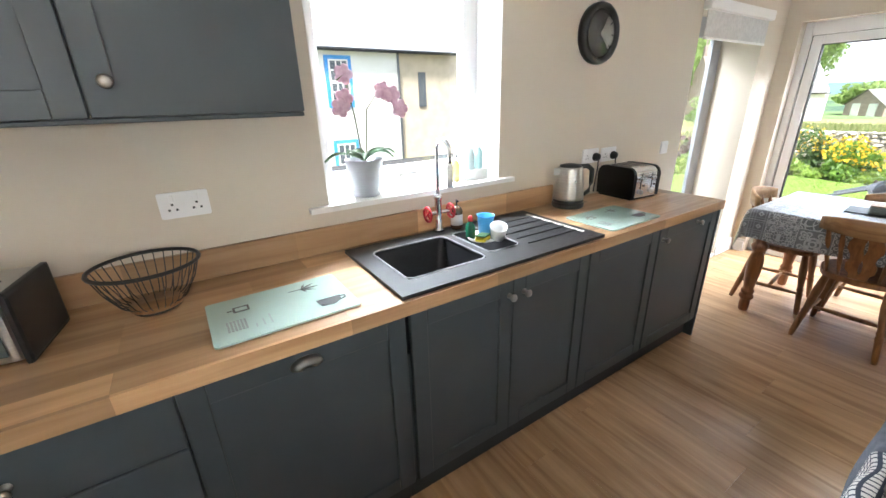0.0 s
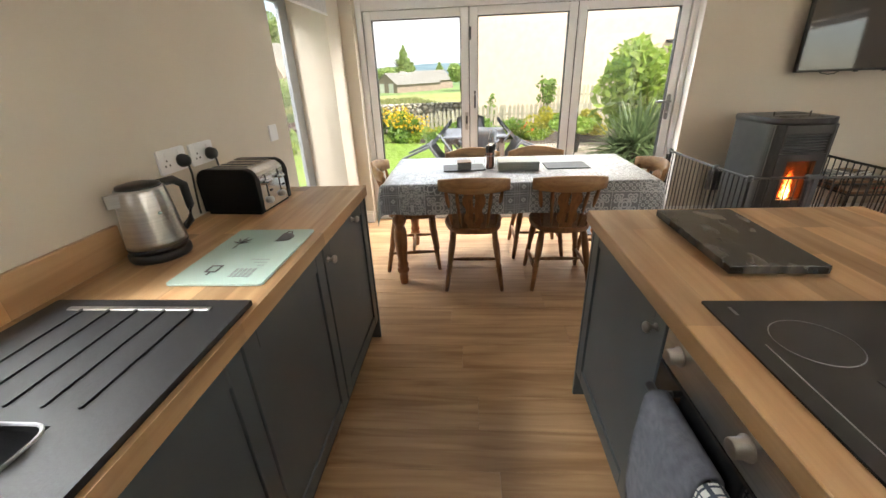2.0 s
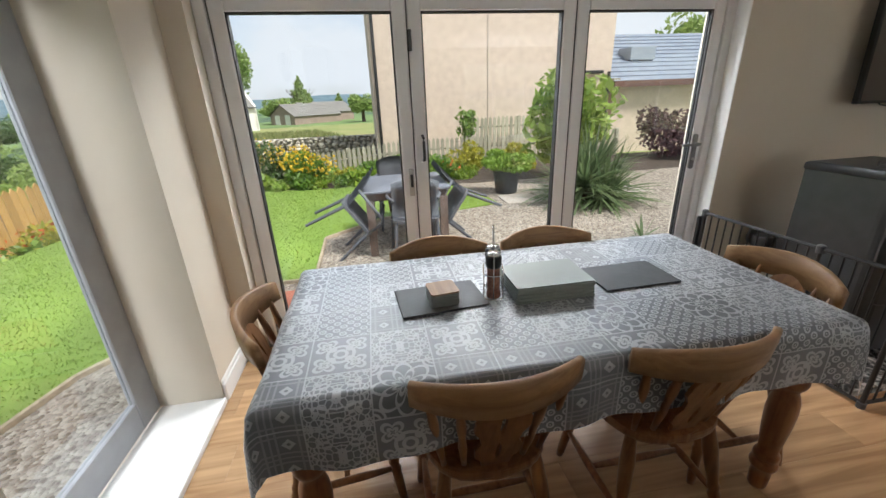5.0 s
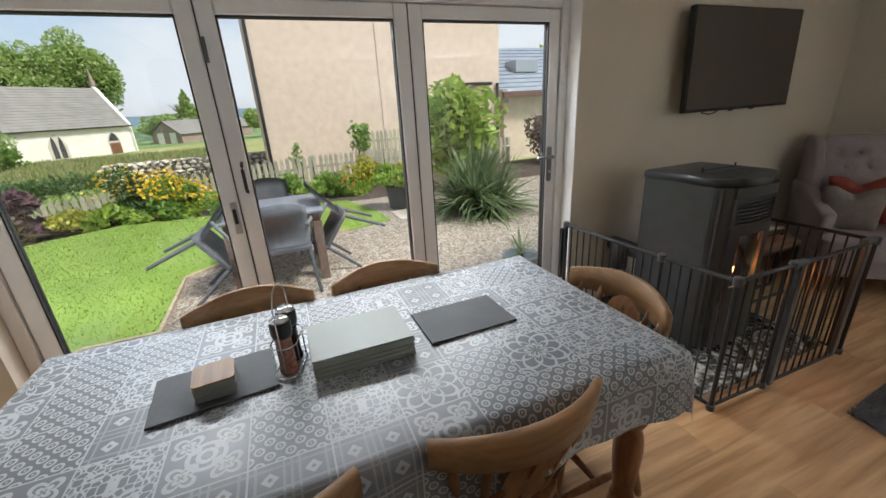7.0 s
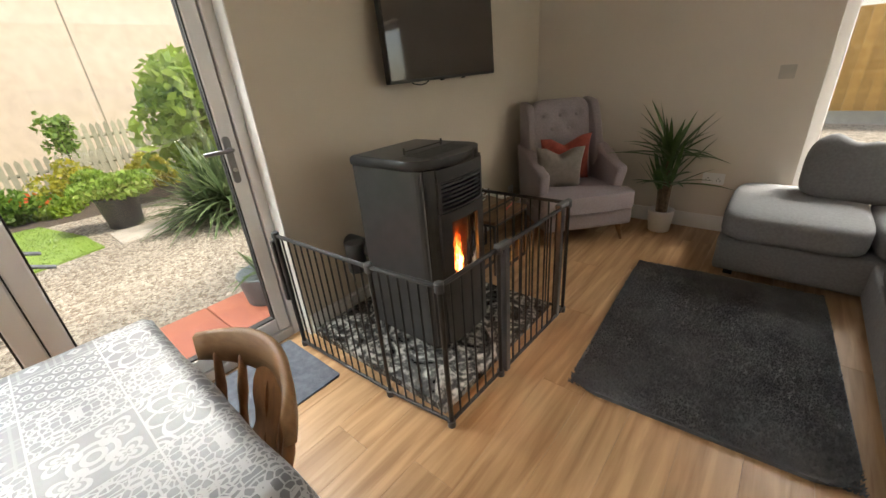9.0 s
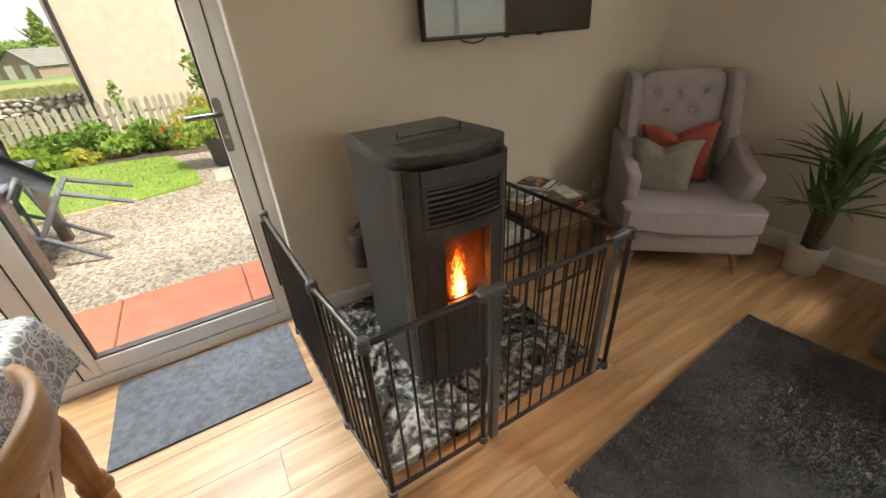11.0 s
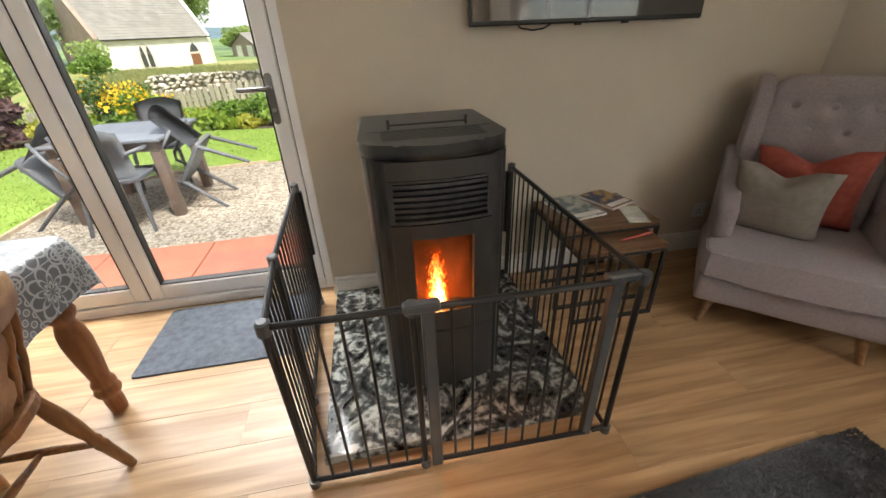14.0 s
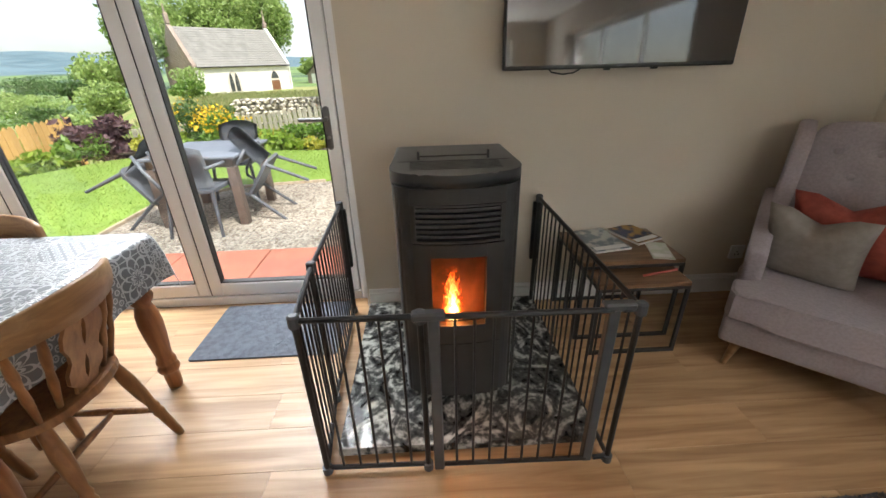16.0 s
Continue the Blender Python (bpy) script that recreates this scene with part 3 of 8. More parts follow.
def tap():
    t = thing("tap", pose(1.172, 1.752, 0.9265), "chrome mixer tap with red cross handles", "tap")
    part("tap_body", lathe([(0.026, 0), (0.026, 0.012), (0.016, 0.02), (0.016, 0.15), (0.02, 0.155), (0.02, 0.17), (0.012, 0.175)], 18), CHROME, t, smooth=True)
    pts = [(0, 0, 0.17), (0, 0, 0.37)] + [(-0.0, -0.05 + 0.05 * math.cos(radians(a)), 0.37 + 0.045 * math.sin(radians(a))) for a in range(15, 181, 15)] + [(0, -0.1, 0.27)]
    part("spout", tube(pts, 0.0085, 10), CHROME, t, smooth=True)
    part("spray_head", lathe([(0.012, 0.0), (0.013, 0.02), (0.013, 0.09), (0.009, 0.1)], 14, Matrix.Translation((0, -0.1, 0.22))), STEEL, t, smooth=True)
    RED = mat("red_enamel", (0.45, 0.02, 0.03), 0.3)
    for s in (-1, 1):
        part("valve_stem", tube([(0, 0, 0.09), (s * 0.06, -0.01, 0.09)], 0.009, 10), CHROME, t)
        bm = tube([(s * 0.062 + 0.0, 0.032 * math.cos(radians(a)) - 0.01, 0.09 + 0.032 * math.sin(radians(a))) for a in range(0, 360, 24)], 0.006, 8, closed=True)
        for a in (45, 135):
            c, d = 0.032 * math.cos(radians(a)), 0.032 * math.sin(radians(a))
            tube([(s * 0.062, -c - 0.01, 0.09 - d), (s * 0.062, c - 0.01, 0.09 + d)], 0.005, 6, bm)
        part("tap_wheel", bm, RED, t, "red wheel handle", True)


tap()


def wash_things():
    dish = thing("soap_dish", pose(1.262, 1.54, 0.9275), "white plastic washing-up tray in the half bowl", "tray")
    MILK = mat("milky_plastic", (0.72, 0.73, 0.72), 0.3)
    part("tray", lathe([(0.05, 0.0), (0.066, 0.004), (0.07, 0.016), (0.066, 0.016), (0.062, 0.006), (0.0, 0.005)], 24), MILK, dish, smooth=True)
    cup = thing("plastic_cup", pose(1.292, 1.475, 0.945, 18, -12, 0), "clear white plastic tub lying in the tray", "cup")
    part("tub", lathe([(0.028, 0), (0.036, 0.055), (0.038, 0.06), (0.035, 0.058), (0.026, 0.004), (0, 0.004)], 20), MILK, cup, smooth=True)
    b = thing("washing_up_bottle", pose(1.215, 1.565, 0.934), "green washing-up bottle with a red cap", "bottle")
    part("bottle", lathe([(0.02, 0), (0.022, 0.01), (0.021, 0.055), (0.012, 0.07), (0.009, 0.075)], 18), mat("green_liquid", (0.02, 0.16, 0.09), 0.15), b, smooth=True)
    part("cap", lathe([(0.011, 0.075), (0.012, 0.09), (0.006, 0.1)], 14), mat("red_cap", (0.5, 0.03, 0.04), 0.4), b, "red cap", True)
    single("blue_beaker", lathe([(0.03, 0), (0.037, 0.085), (0.039, 0.09), (0.036, 0.088), (0.028, 0.006), (0, 0.005)], 22, pose(1.295, 1.56, 0.9345)), mat("blue_plastic", (0.06, 0.30, 0.62), 0.35), "bright blue plastic beaker", "beaker", smooth=True)
    sp = thing("sponge", pose(1.235, 1.505, 0.934, 0, 6, 30), "yellow sponge with a green scourer", "sponge")
    part("foam", box(-0.035, 0.035, -0.022, 0.022, 0, 0.02, 0.004), mat("yellow_foam", (0.62, 0.52, 0.05), 0.9, scale=200, bump=0.6, bump_scale=300), sp)
    part("scourer", box(-0.035, 0.035, -0.022, 0.022, 0.0202, 0.028, 0.002), mat("green_scourer", (0.05, 0.14, 0.06), 0.95, scale=300, bump=0.8, bump_scale=500), sp)
    hb = thing("soap_dispenser", pose(1.262, 1.735, 0.927), "brown hand soap bottle with a white label beside the tap", "bottle")
    part("bottle", lathe([(0.025, 0), (0.028, 0.006), (0.028, 0.085), (0.02, 0.10), (0.011, 0.108)], 20), mat("brown_soap", (0.10, 0.055, 0.03), 0.2, coat=0.4), hb, smooth=True)
    part("label", lathe([(0.0285, 0.02), (0.0285, 0.07)], 20), mat("white_label", (0.66, 0.65, 0.62), 0.5), hb, "white paper label", True)
    part("pump", tube([(0, 0, 0.106), (0, 0, 0.135), (-0.012, -0.028, 0.136)], 0.0045, 8), BLACK, hb)


wash_things()

GLASSBOARD = mat("mint_glass_board", (0.47, 0.62, 0.56), 0.12, col2=(0.45, 0.60, 0.54), scale=4, coat=0.3)
INK = mat("dark_print", (0.06, 0.06, 0.06), 0.4)


def chop_board(cx, cy, turn):
    t = thing("glass_board", pose(cx, cy, 0.9125, 0, 0, turn), "mint green glass worktop saver with kitchen prints", "board", "glass boards")
    part("plate", prism(rounded(0.40, 0.275, 0.012), 0.002, 0.008), GLASSBOARD, t)
    z = 0.0083
    for x, y, w in ((-0.11, 0.05, 0.045),):
        bm = bmesh.new()
        for a, b, c, d in ((-w / 2, w / 2, 0.012, 0.018), (-w / 2, w / 2, -0.018, -0.012), (-w / 2, -w / 2 + 0.006, -0.012, 0.012), (w / 2 - 0.006, w / 2, -0.012, 0.012), (-w / 2 - 0.016, -w / 2, -0.003, 0.003)):
            box(x + a, x + b, y + c, y + d, z, z + 0.0006, 0, bm)
        part("print", bm, INK, t, "printed pan outline")
    bm = prism([(0.10, -0.085), (0.135, -0.09), (0.16, -0.072), (0.165, -0.04), (0.09, -0.04), (0.092, -0.068)], z, z + 0.0006)
    tube([(0.163, -0.048, z), (0.178, -0.052, z), (0.176, -0.066, z), (0.16, -0.07, z)], 0.0024, 5, bm)
    part("print", bm, INK, t, "printed black cup")
    bm = bmesh.new()
    for k, (a, L) in enumerate(((-70, 0.034), (-35, 0.048), (-5, 0.056), (25, 0.05), (60, 0.036))):
        prism([(0, -0.0015), (L * 0.5, -0.0045), (L, 0), (L * 0.5, 0.0045)], z, z + 0.0005 + 0.00005 * k, Matrix.Translation((0.075, 0.075, 0)) @ Matrix.Rotation(radians(a), 4, "Z"), bm)
    prism([(0.035, 0.073), (0.077, 0.073), (0.077, 0.077), (0.035, 0.077)], z, z + 0.0004, None, bm)
    part("print", bm, INK, t, "printed dark sprig")
    bm = bmesh.new()
    for i in range(6):
        for k in range(5):
            box(-0.16 + i * 0.009, -0.154 + i * 0.009, -0.08 + k * 0.013, -0.071 + k * 0.013, z, z + 0.0006, 0, bm)
    part("print", bm, mat("grey_print", (0.28, 0.31, 0.30), 0.4), t, "small grey printed grid")
    box_b = bmesh.new()
    for i in range(3):
        box(-0.09 + i * 0.02, -0.085 + i * 0.02, -0.09, -0.09 + 0.02 * (i + 1), z, z + 0.0006, 0, box_b)
    part("print", box_b, mat("pale_print", (0.34, 0.42, 0.40), 0.4), t)
    for sx in (-1, 1):
        for sy in (-1, 1):
            part("foot", lathe([(0.006, 0), (0.006, 0.002)], 8, Matrix.Translation((sx * 0.18, sy * 0.12, 0))), BLACK, t)


chop_board(0.405, 1.445, 1)
chop_board(2.015, 1.42, 0)


def kettle():
    t = thing("kettle", pose(2.03, 1.725, 0.9125, 0, 0, -25), "brushed steel kettle with a black base and handle", "kettle")
    part("base", lathe([(0.085, 0), (0.088, 0.006), (0.088, 0.02), (0.08, 0.028)], 28), BLACK, t, smooth=True)
    part("foot_band", lathe([(0.083, 0.028), (0.084, 0.045)], 28), BLACK, t, smooth=True)
    part("body", lathe([(0.084, 0.045), (0.083, 0.06), (0.074, 0.15), (0.066, 0.215), (0.064, 0.222), (0.058, 0.224)], 32), STEEL, t, smooth=True)
    part("lid", lathe([(0.06, 0.224), (0.057, 0.232), (0.03, 0.238), (0.0, 0.239)], 28), BLACK, t, "black lid", True)
    bm = prism([(-0.058, 0.02), (-0.095, 0.004), (-0.095, -0.004), (-0.058, -0.02)], 0.18, 0.218)
    part("spout", bm, STEEL, t)
    part("handle", tube([(0.05, 0, 0.222), (0.10, 0, 0.222), (0.128, 0, 0.20), (0.13, 0, 0.13), (0.118, 0, 0.08), (0.09, 0, 0.06)], [0.012, 0.014, 0.014, 0.013, 0.012, 0.011], 10), BLACK, t, "black handle", True)
    part("badge", lathe([(0.006, 0), (0.006, 0.001)], 10, pose(-0.0, -0.0735, 0.15, 96, 0, 0)), CHROME, t)


kettle()


MATT_BLACK = mat("matt_black_plastic", (0.006, 0.006, 0.0065), 0.45, spec=0.15)


def toaster():
    t = thing("toaster", pose(2.53, 1.685, 0.9125, 0, 0, -4), "chrome four slot toaster with black ends", "toaster")
    L, W, H = 0.25, 0.25, 0.185

    def outline(w, h):
        o = []
        for x, z in ((-w / 2, 0.012), (-w / 2, h - 0.05)):
            o.append((x, z))
        for a in range(180, 89, -18):
            o.append((-w / 2 + 0.045 + 0.045 * math.cos(radians(a)), h - 0.045 + 0.045 * math.sin(radians(a))))
        for a in range(90, -1, -18):
            o.append((w / 2 - 0.045 + 0.045 * math.cos(radians(a)), h - 0.045 + 0.045 * math.sin(radians(a))))
        o.append((w / 2, 0.012))
        return o
    m = pose(0, 0, 0, 90, 0, 90)
    part("shell", prism(outline(W, H), -L / 2 + 0.03, L / 2 - 0.03, m), CHROME, t, smooth=False)
    part("end_cap", prism(outline(W + 0.006, H + 0.003), -L / 2, -L / 2 + 0.0295, m, bevel=0.008), MATT_BLACK, t, "matt black end")
    part("end_cap", prism(outline(W + 0.006, H + 0.003), L / 2 - 0.0295, L / 2, m, bevel=0.008), MATT_BLACK, t, "matt black end")
    part("foot_plate", box(-L / 2 + 0.01, L / 2 - 0.01, -W / 2 + 0.01, W / 2 - 0.01, 0, 0.012), MATT_BLACK, t)
    for x in (-0.072, -0.026, 0.026, 0.072):
        part("slot", box(x - 0.014, x + 0.014, -0.072, 0.072, H - 0.004, H + 0.0012), MATT_BLACK, t)
        part("slot_rim", tube([(xx + x, y, H + 0.0015) for xx, y in rounded(0.033, 0.152, 0.006, 3)], 0.0018, 5, closed=True), CHROME, t)
    for x in (-0.05, 0.05):
        part("lever", box(x - 0.018, x + 0.018, -W / 2 - 0.022, -W / 2 - 0.001, 0.115, 0.13, 0.004), CHROME, t)
        part("lever_slot", box(x - 0.003, x + 0.003, -W / 2 - 0.0012, -W / 2 + 0.004, 0.05, 0.15), MATT_BLACK, t)
        part("dial", lathe([(0.014, 0), (0.014, 0.012), (0.011, 0.016)], 16, pose(x, -W / 2, 0.045, 90)), STEEL, t, "steel dial", True)
        part("button", box(x + 0.02, x + 0.034, -W / 2 - 0.004, -W / 2, 0.075, 0.083, 0.001), MATT_BLACK, t)


toaster()


def socket(x, z, y=None, n=2, plug=None, switch_only=False, m=None, group="wall sockets", plate=None):
    w = 0.146 if n == 2 else 0.086
    t = thing("wall_socket" if not switch_only else "light_switch", m or pose(x, YN - 0.0005, z, 90, 0, 0), ("white double wall socket" if n == 2 else "white single wall plate") + (" with a black plug" if plug is not None else ""), "socket" if not switch_only else "switch", group)
    part("plate", prism(rounded(w, 0.086, 0.006), 0, 0.009, bevel=0.002), plate or UPVC, t)
    for i in range(n):
        cx = (i - (n - 1) / 2) * 0.07
        part("rocker", box(cx - 0.006, cx + 0.006, 0.012, 0.034, 0.0092, 0.013, 0.001), plate or UPVC, t)
        if not switch_only:
            bm = bmesh.new()
            for a, b in ((0, 0.004), (-0.011, -0.014), (0.011, -0.014)):
                box(cx + a - 0.0035, cx + a + 0.0035, b - 0.004, b + 0.003, 0.0091, 0.0096, 0, bm)
            part("pin_holes", bm, BLACK, t)
    if plug is not None:
        p = part("plug", lathe([(0.024, 0.01), (0.026, 0.02), (0.02, 0.04), (0.012, 0.045)], 16, Matrix.Translation((plug, -0.008, 0))), BLACK, t, "black plug", True)
        part("flex", tube([(plug, -0.02, 0.036), (plug, -0.06, 0.04), (plug + 0.005, -0.12, 0.03), (plug + 0.01, -0.2, 0.02), (plug + 0.01, -0.226, 0.02)], 0.004, 6), BLACK, p)
    return t


socket(0.217, 1.19)
socket(2.34, 1.155, plug=0.035)
socket(2.515, 1.150, plug=0.035)
socket(3.165, 1.14, n=1, switch_only=True)


def basket():
    t = thing("fruit_basket", pose(0.082, 1.678, 0.9125), "black wire fruit basket with a wooden base", "basket")
    part("base_disc", lathe([(0.07, 0.012), (0.072, 0.016), (0.07, 0.022)], 28), PINE_TOP, t, "round wooden base", True)
    part("rim", tube([(0.14 * math.cos(radians(a)), 0.13 * math.sin(radians(a)), 0.145) for a in range(0, 360, 12)], 0.006, 8, closed=True), BLACKMETAL, t, smooth=True)
    part("foot_ring", tube([(0.06 * math.cos(radians(a)), 0.06 * math.sin(radians(a)), 0.005) for a in range(0, 360, 15)], 0.004, 6, closed=True), BLACKMETAL, t)
    for i in range(30):
        a = 2 * math.pi * i / 30
        c, s = math.cos(a), math.sin(a)
        part("wire", tube([(0.06 * c, 0.06 * s, 0.014), (0.088 * c, 0.084 * s, 0.034), (0.118 * c, 0.111 * s, 0.085), (0.139 * c, 0.13 * s, 0.145)], 0.0016, 5), BLACKMETAL, t)


basket()


def bread_toaster():
    t = thing("bread_bin", pose(-0.25, 1.64, 0.9125, 0, 0, -8), "black and steel worktop appliance with a glass front", "appliance")
    part("side_panel", box(0.085, 0.10, -0.12, 0.12, 0, 0.19, 0.012, seg=2), BLACK, t)
    part("side_panel", box(-0.25, -0.235, -0.12, 0.12, 0, 0.19, 0.012, seg=2), BLACK, t)
    part("body", box(-0.2345, 0.0845, -0.11, 0.115, 0.006, 0.185, 0.02, seg=3), STEEL, t)
    part("front_window", box(-0.21, 0.06, -0.116, -0.1102, 0.03, 0.13, 0.002), mat("smoked_glass", (0.10, 0.12, 0.125), 0.08), t, "smoked glass front")
    part("slot", box(-0.2, 0.05, -0.03, 0.0, 0.1852, 0.188), BLACK, t)


bread_toaster()


def wall_cabinet():
    t = thing("wall_cabinet", pose(0, 0, 0), "dark grey painted wall cabinet with pewter knobs", "cabinet")
    part("carcass", box(-0.9, 0.566, 1.535, YN - 0.002, 1.482, 2.2), CAB, t)
    d = plain_front(t, 0.088, 0.572, 1.475, 2.2, 1.534, -1)
    e = shaker(t, -0.40, 0.084, 1.475, 2.2, 1.534, -1)
    f = shaker(t, -0.898, -0.404, 1.475, 2.2, 1.534, -1)
    part("door_bead", box(0.145, 0.15, 1.505, 1.5135, 1.56, 2.19), CAB, d)
    knob(d, 0.135, 1.5135, 1.553, -1)
    part("pelmet", box(-0.9, 0.572, 1.52, 1.60, 1.462, 1.4745, 0.003), CAB, t)


wall_cabinet()


def clock():
    t = thing("wall_clock", pose(2.28, YN - 0.001, 1.812, 90, 0, 0), "round black rimmed wall clock with a cream face", "clock")
    part("rim", lathe([(0.15, 0), (0.152, 0.03), (0.146, 0.045), (0.128, 0.05), (0.122, 0.035), (0.118, 0.014)], 40), BLACK, t, "black rim", True)
    part("face", lathe([(0.118, 0.0145), (0.118, 0.0165)], 40), mat("cream_dial", (0.74, 0.72, 0.64), 0.5), t, "cream dial")
    for i in range(12):
        a = radians(30 * i)
        part("hour_mark", box(-0.004, 0.004, 0.088, 0.108, 0.0168, 0.0178), INK, t).matrix_local = Matrix.Rotation(-a, 4, "Z")
    part("hour_hand", box(-0.004, 0.004, -0.012, 0.06, 0.018, 0.0195), INK, t).matrix_local = Matrix.Rotation(radians(-140), 4, "Z")
    part("minute_hand", box(-0.003, 0.003, -0.016, 0.092, 0.020, 0.0215), INK, t).matrix_local = Matrix.Rotation(radians(-20), 4, "Z")
    cover = part("cover_glass", lathe([(0.118, 0.03), (0.1, 0.036), (0.0, 0.04)], 32), PANE, t, smooth=True)
    cover.visible_shadow = False


clock()


def blind():
    t = thing("roller_blind", pose(0, 0, 0), "white roller blind drawn partly down over the side window", "blind")
    part("cassette", box(3.36, 4.385, YN - 0.06, YN - 0.002, 2.02, 2.09, 0.01, seg=2), WHITE, t)
    part("fabric", box(3.385, 4.36, YN - 0.03, YN - 0.026, 1.86, 2.019), mat("blind_cloth", (0.62, 0.61, 0.59), 0.85, scale=40, bump=0.2, bump_scale=300), t)
    part("bottom_bar", box(3.385, 4.36, YN - 0.036, YN - 0.02, 1.845, 1.8595, 0.004), WHITE, t)


blind()


def orchid():
    t = thing("orchid", pose(0.90, YN + 0.075, 1.1085) @ Matrix.Scale(1.12, 4), "orchid with dusky pink flowers in a grey pot", "plant")
    part("pot", lathe([(0.052, 0), (0.056, 0.004), (0.072, 0.135), (0.074, 0.142), (0.068, 0.142), (0.06, 0.12), (0, 0.118)], 28), mat("grey_ceramic", (0.36, 0.38, 0.40), 0.35), t, "grey pot", True)
    GREEN = mat("orchid_leaf", (0.07, 0.13, 0.05), 0.35, col2=(0.05, 0.10, 0.04), scale=20)
    for a, L in ((15, 0.16), (195, 0.17), (100, 0.12), (250, 0.10), (320, 0.12)):
        bm = bmesh.new()
        rows = []
        for i in range(9):
            u = i / 8
            w = 0.028 * math.sin(math.pi * min(1, u * 0.92 + 0.12)) + 0.003
            z = 0.13 + 0.05 * math.sin(u * 2.4) - 0.02 * u
            rows.append([bm.verts.new((L * u, s * w, z + abs(s) * 0.008)) for s in (-1, 0, 1)])
        for p, q in zip(rows, rows[1:]):
            for k in range(2):
                bm.faces.new((p[k], q[k], q[k + 1], p[k + 1]))
        bmesh.ops.solidify(bm, geom=bm.faces[:], thickness=0.003)
        part("leaf", bm, GREEN, t, smooth=True).matrix_local = Matrix.Rotation(radians(a), 4, "Z")
    STEM = mat("orchid_stem", (0.12, 0.13, 0.06), 0.6)
    PETAL = mat("orchid_petal", (0.68, 0.48, 0.55), 0.6, col2=(0.48, 0.27, 0.35), scale=40)
    for path, flowers in ((((0, 0, 0.12), (-0.02, 0.0, 0.3), (-0.05, -0.01, 0.44), (-0.08, -0.02, 0.42)), ((-0.06, -0.02, 0.36), (-0.05, -0.01, 0.44), (-0.08, -0.03, 0.33))), (((0.01, 0, 0.12), (0.03, 0.0, 0.32), (0.09, -0.01, 0.40), (0.17, -0.02, 0.37)), ((0.09, -0.02, 0.385), (0.13, -0.02, 0.37), (0.16, -0.02, 0.32)))):
        part("stem", tube(path, 0.003, 6), STEM, t)
        for f in flowers:
            bm = bmesh.new()
            for k in range(5):
                a = 2 * math.pi * k / 5
                puff(0.038, 0.01, 0.032, Matrix.Translation(f) @ Matrix.Rotation(a, 4, "Y") @ Matrix.Translation((0.017, 0, 0)), bm, 3, 2.2)
            part("flower", bm, PETAL, t, "dusky pink flower", True)


orchid()
CADDY = single("soap_caddy", prism(rounded(0.15, 0.06, 0.01), 0, 0.05, Matrix.Translation((1.50, YN + 0.075, 1.1085)), bevel=0.003), mat("white_caddy", (0.74, 0.74, 0.72), 0.35), "white soap caddy on the window sill", "caddy")


def pump_bottle(x, y, z, col, label):
    t = thing("soap_bottle", pose(x, y, z), label, "bottle", "soap bottles")
    part("bottle", lathe([(0.022, 0), (0.024, 0.006), (0.024, 0.085), (0.012, 0.1), (0.009, 0.108)], 18), mat("soap_liquid", col, 0.15, coat=0.3), t, smooth=True)
    part("pump", tube([(0, 0, 0.106), (0, 0, 0.135), (0.0, -0.03, 0.136)], 0.004, 8), UPVC, t)
    part("collar", lathe([(0.011, 0.104), (0.011, 0.118)], 12), UPVC, t)


pump_bottle(1.475, YN + 0.075, 1.159, (0.55, 0.66, 0.68), "clear pump soap bottle")
pump_bottle(1.53, YN + 0.078, 1.159, (0.40, 0.60, 0.62), "pale blue pump soap bottle")
pump_bottle(1.385, YN + 0.08, 1.1085, (0.62, 0.55, 0.20), "yellow pump soap bottle")

# ---- peninsula ----
PX1, PY1 = 2.404, 0.27
PEN_W, PEN_S = -1.0, -0.72
FP = PY1 - 0.045
WT2 = single("peninsula_worktop", box(PEN_W, PX1, PEN_S, PY1, TOP, 0.912, 0.003), WORKTOP, "oak block effect peninsula worktop", "worktop")


def pen_unit(x0, x1, label):
    t = thing("base_cabinet", label=label, category="cabinet", group="peninsula units")
    part("carcass", box(x0 + 0.001, x1 - 0.001, -0.42, FP - 0.001, 0.13, TOP - 0.001), CAB, t)
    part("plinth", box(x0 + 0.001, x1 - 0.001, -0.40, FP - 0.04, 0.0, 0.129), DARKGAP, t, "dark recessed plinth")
    return t


pu = pen_unit(1.755, 2.375, "dark grey painted end unit of the peninsula")
d = shaker(pu, 1.76, 2.37, 0.14, 0.862, FP, 1)
knob(d, 1.80, FP + 0.0205, 0.80, 1)
part("end_panel", box(2.3755, 2.394, -0.70, FP + 0.02, 0.0, TOP - 0.001, 0.002), CAB, pu, "dark grey end panel")
part("back_panel", box(PEN_W + 0.01, 2.375, -0.44, -0.4205, 0.0, TOP - 0.001, 0.002), CAB, pu)
pen_unit(PEN_W + 0.01, 0.5, "dark grey painted peninsula unit")
pu2 = pen_unit(0.5, 1.125, "dark grey painted unit beside the oven")
shaker(pu2, 0.505, 1.12, 0.14, 0.862, FP, 1)


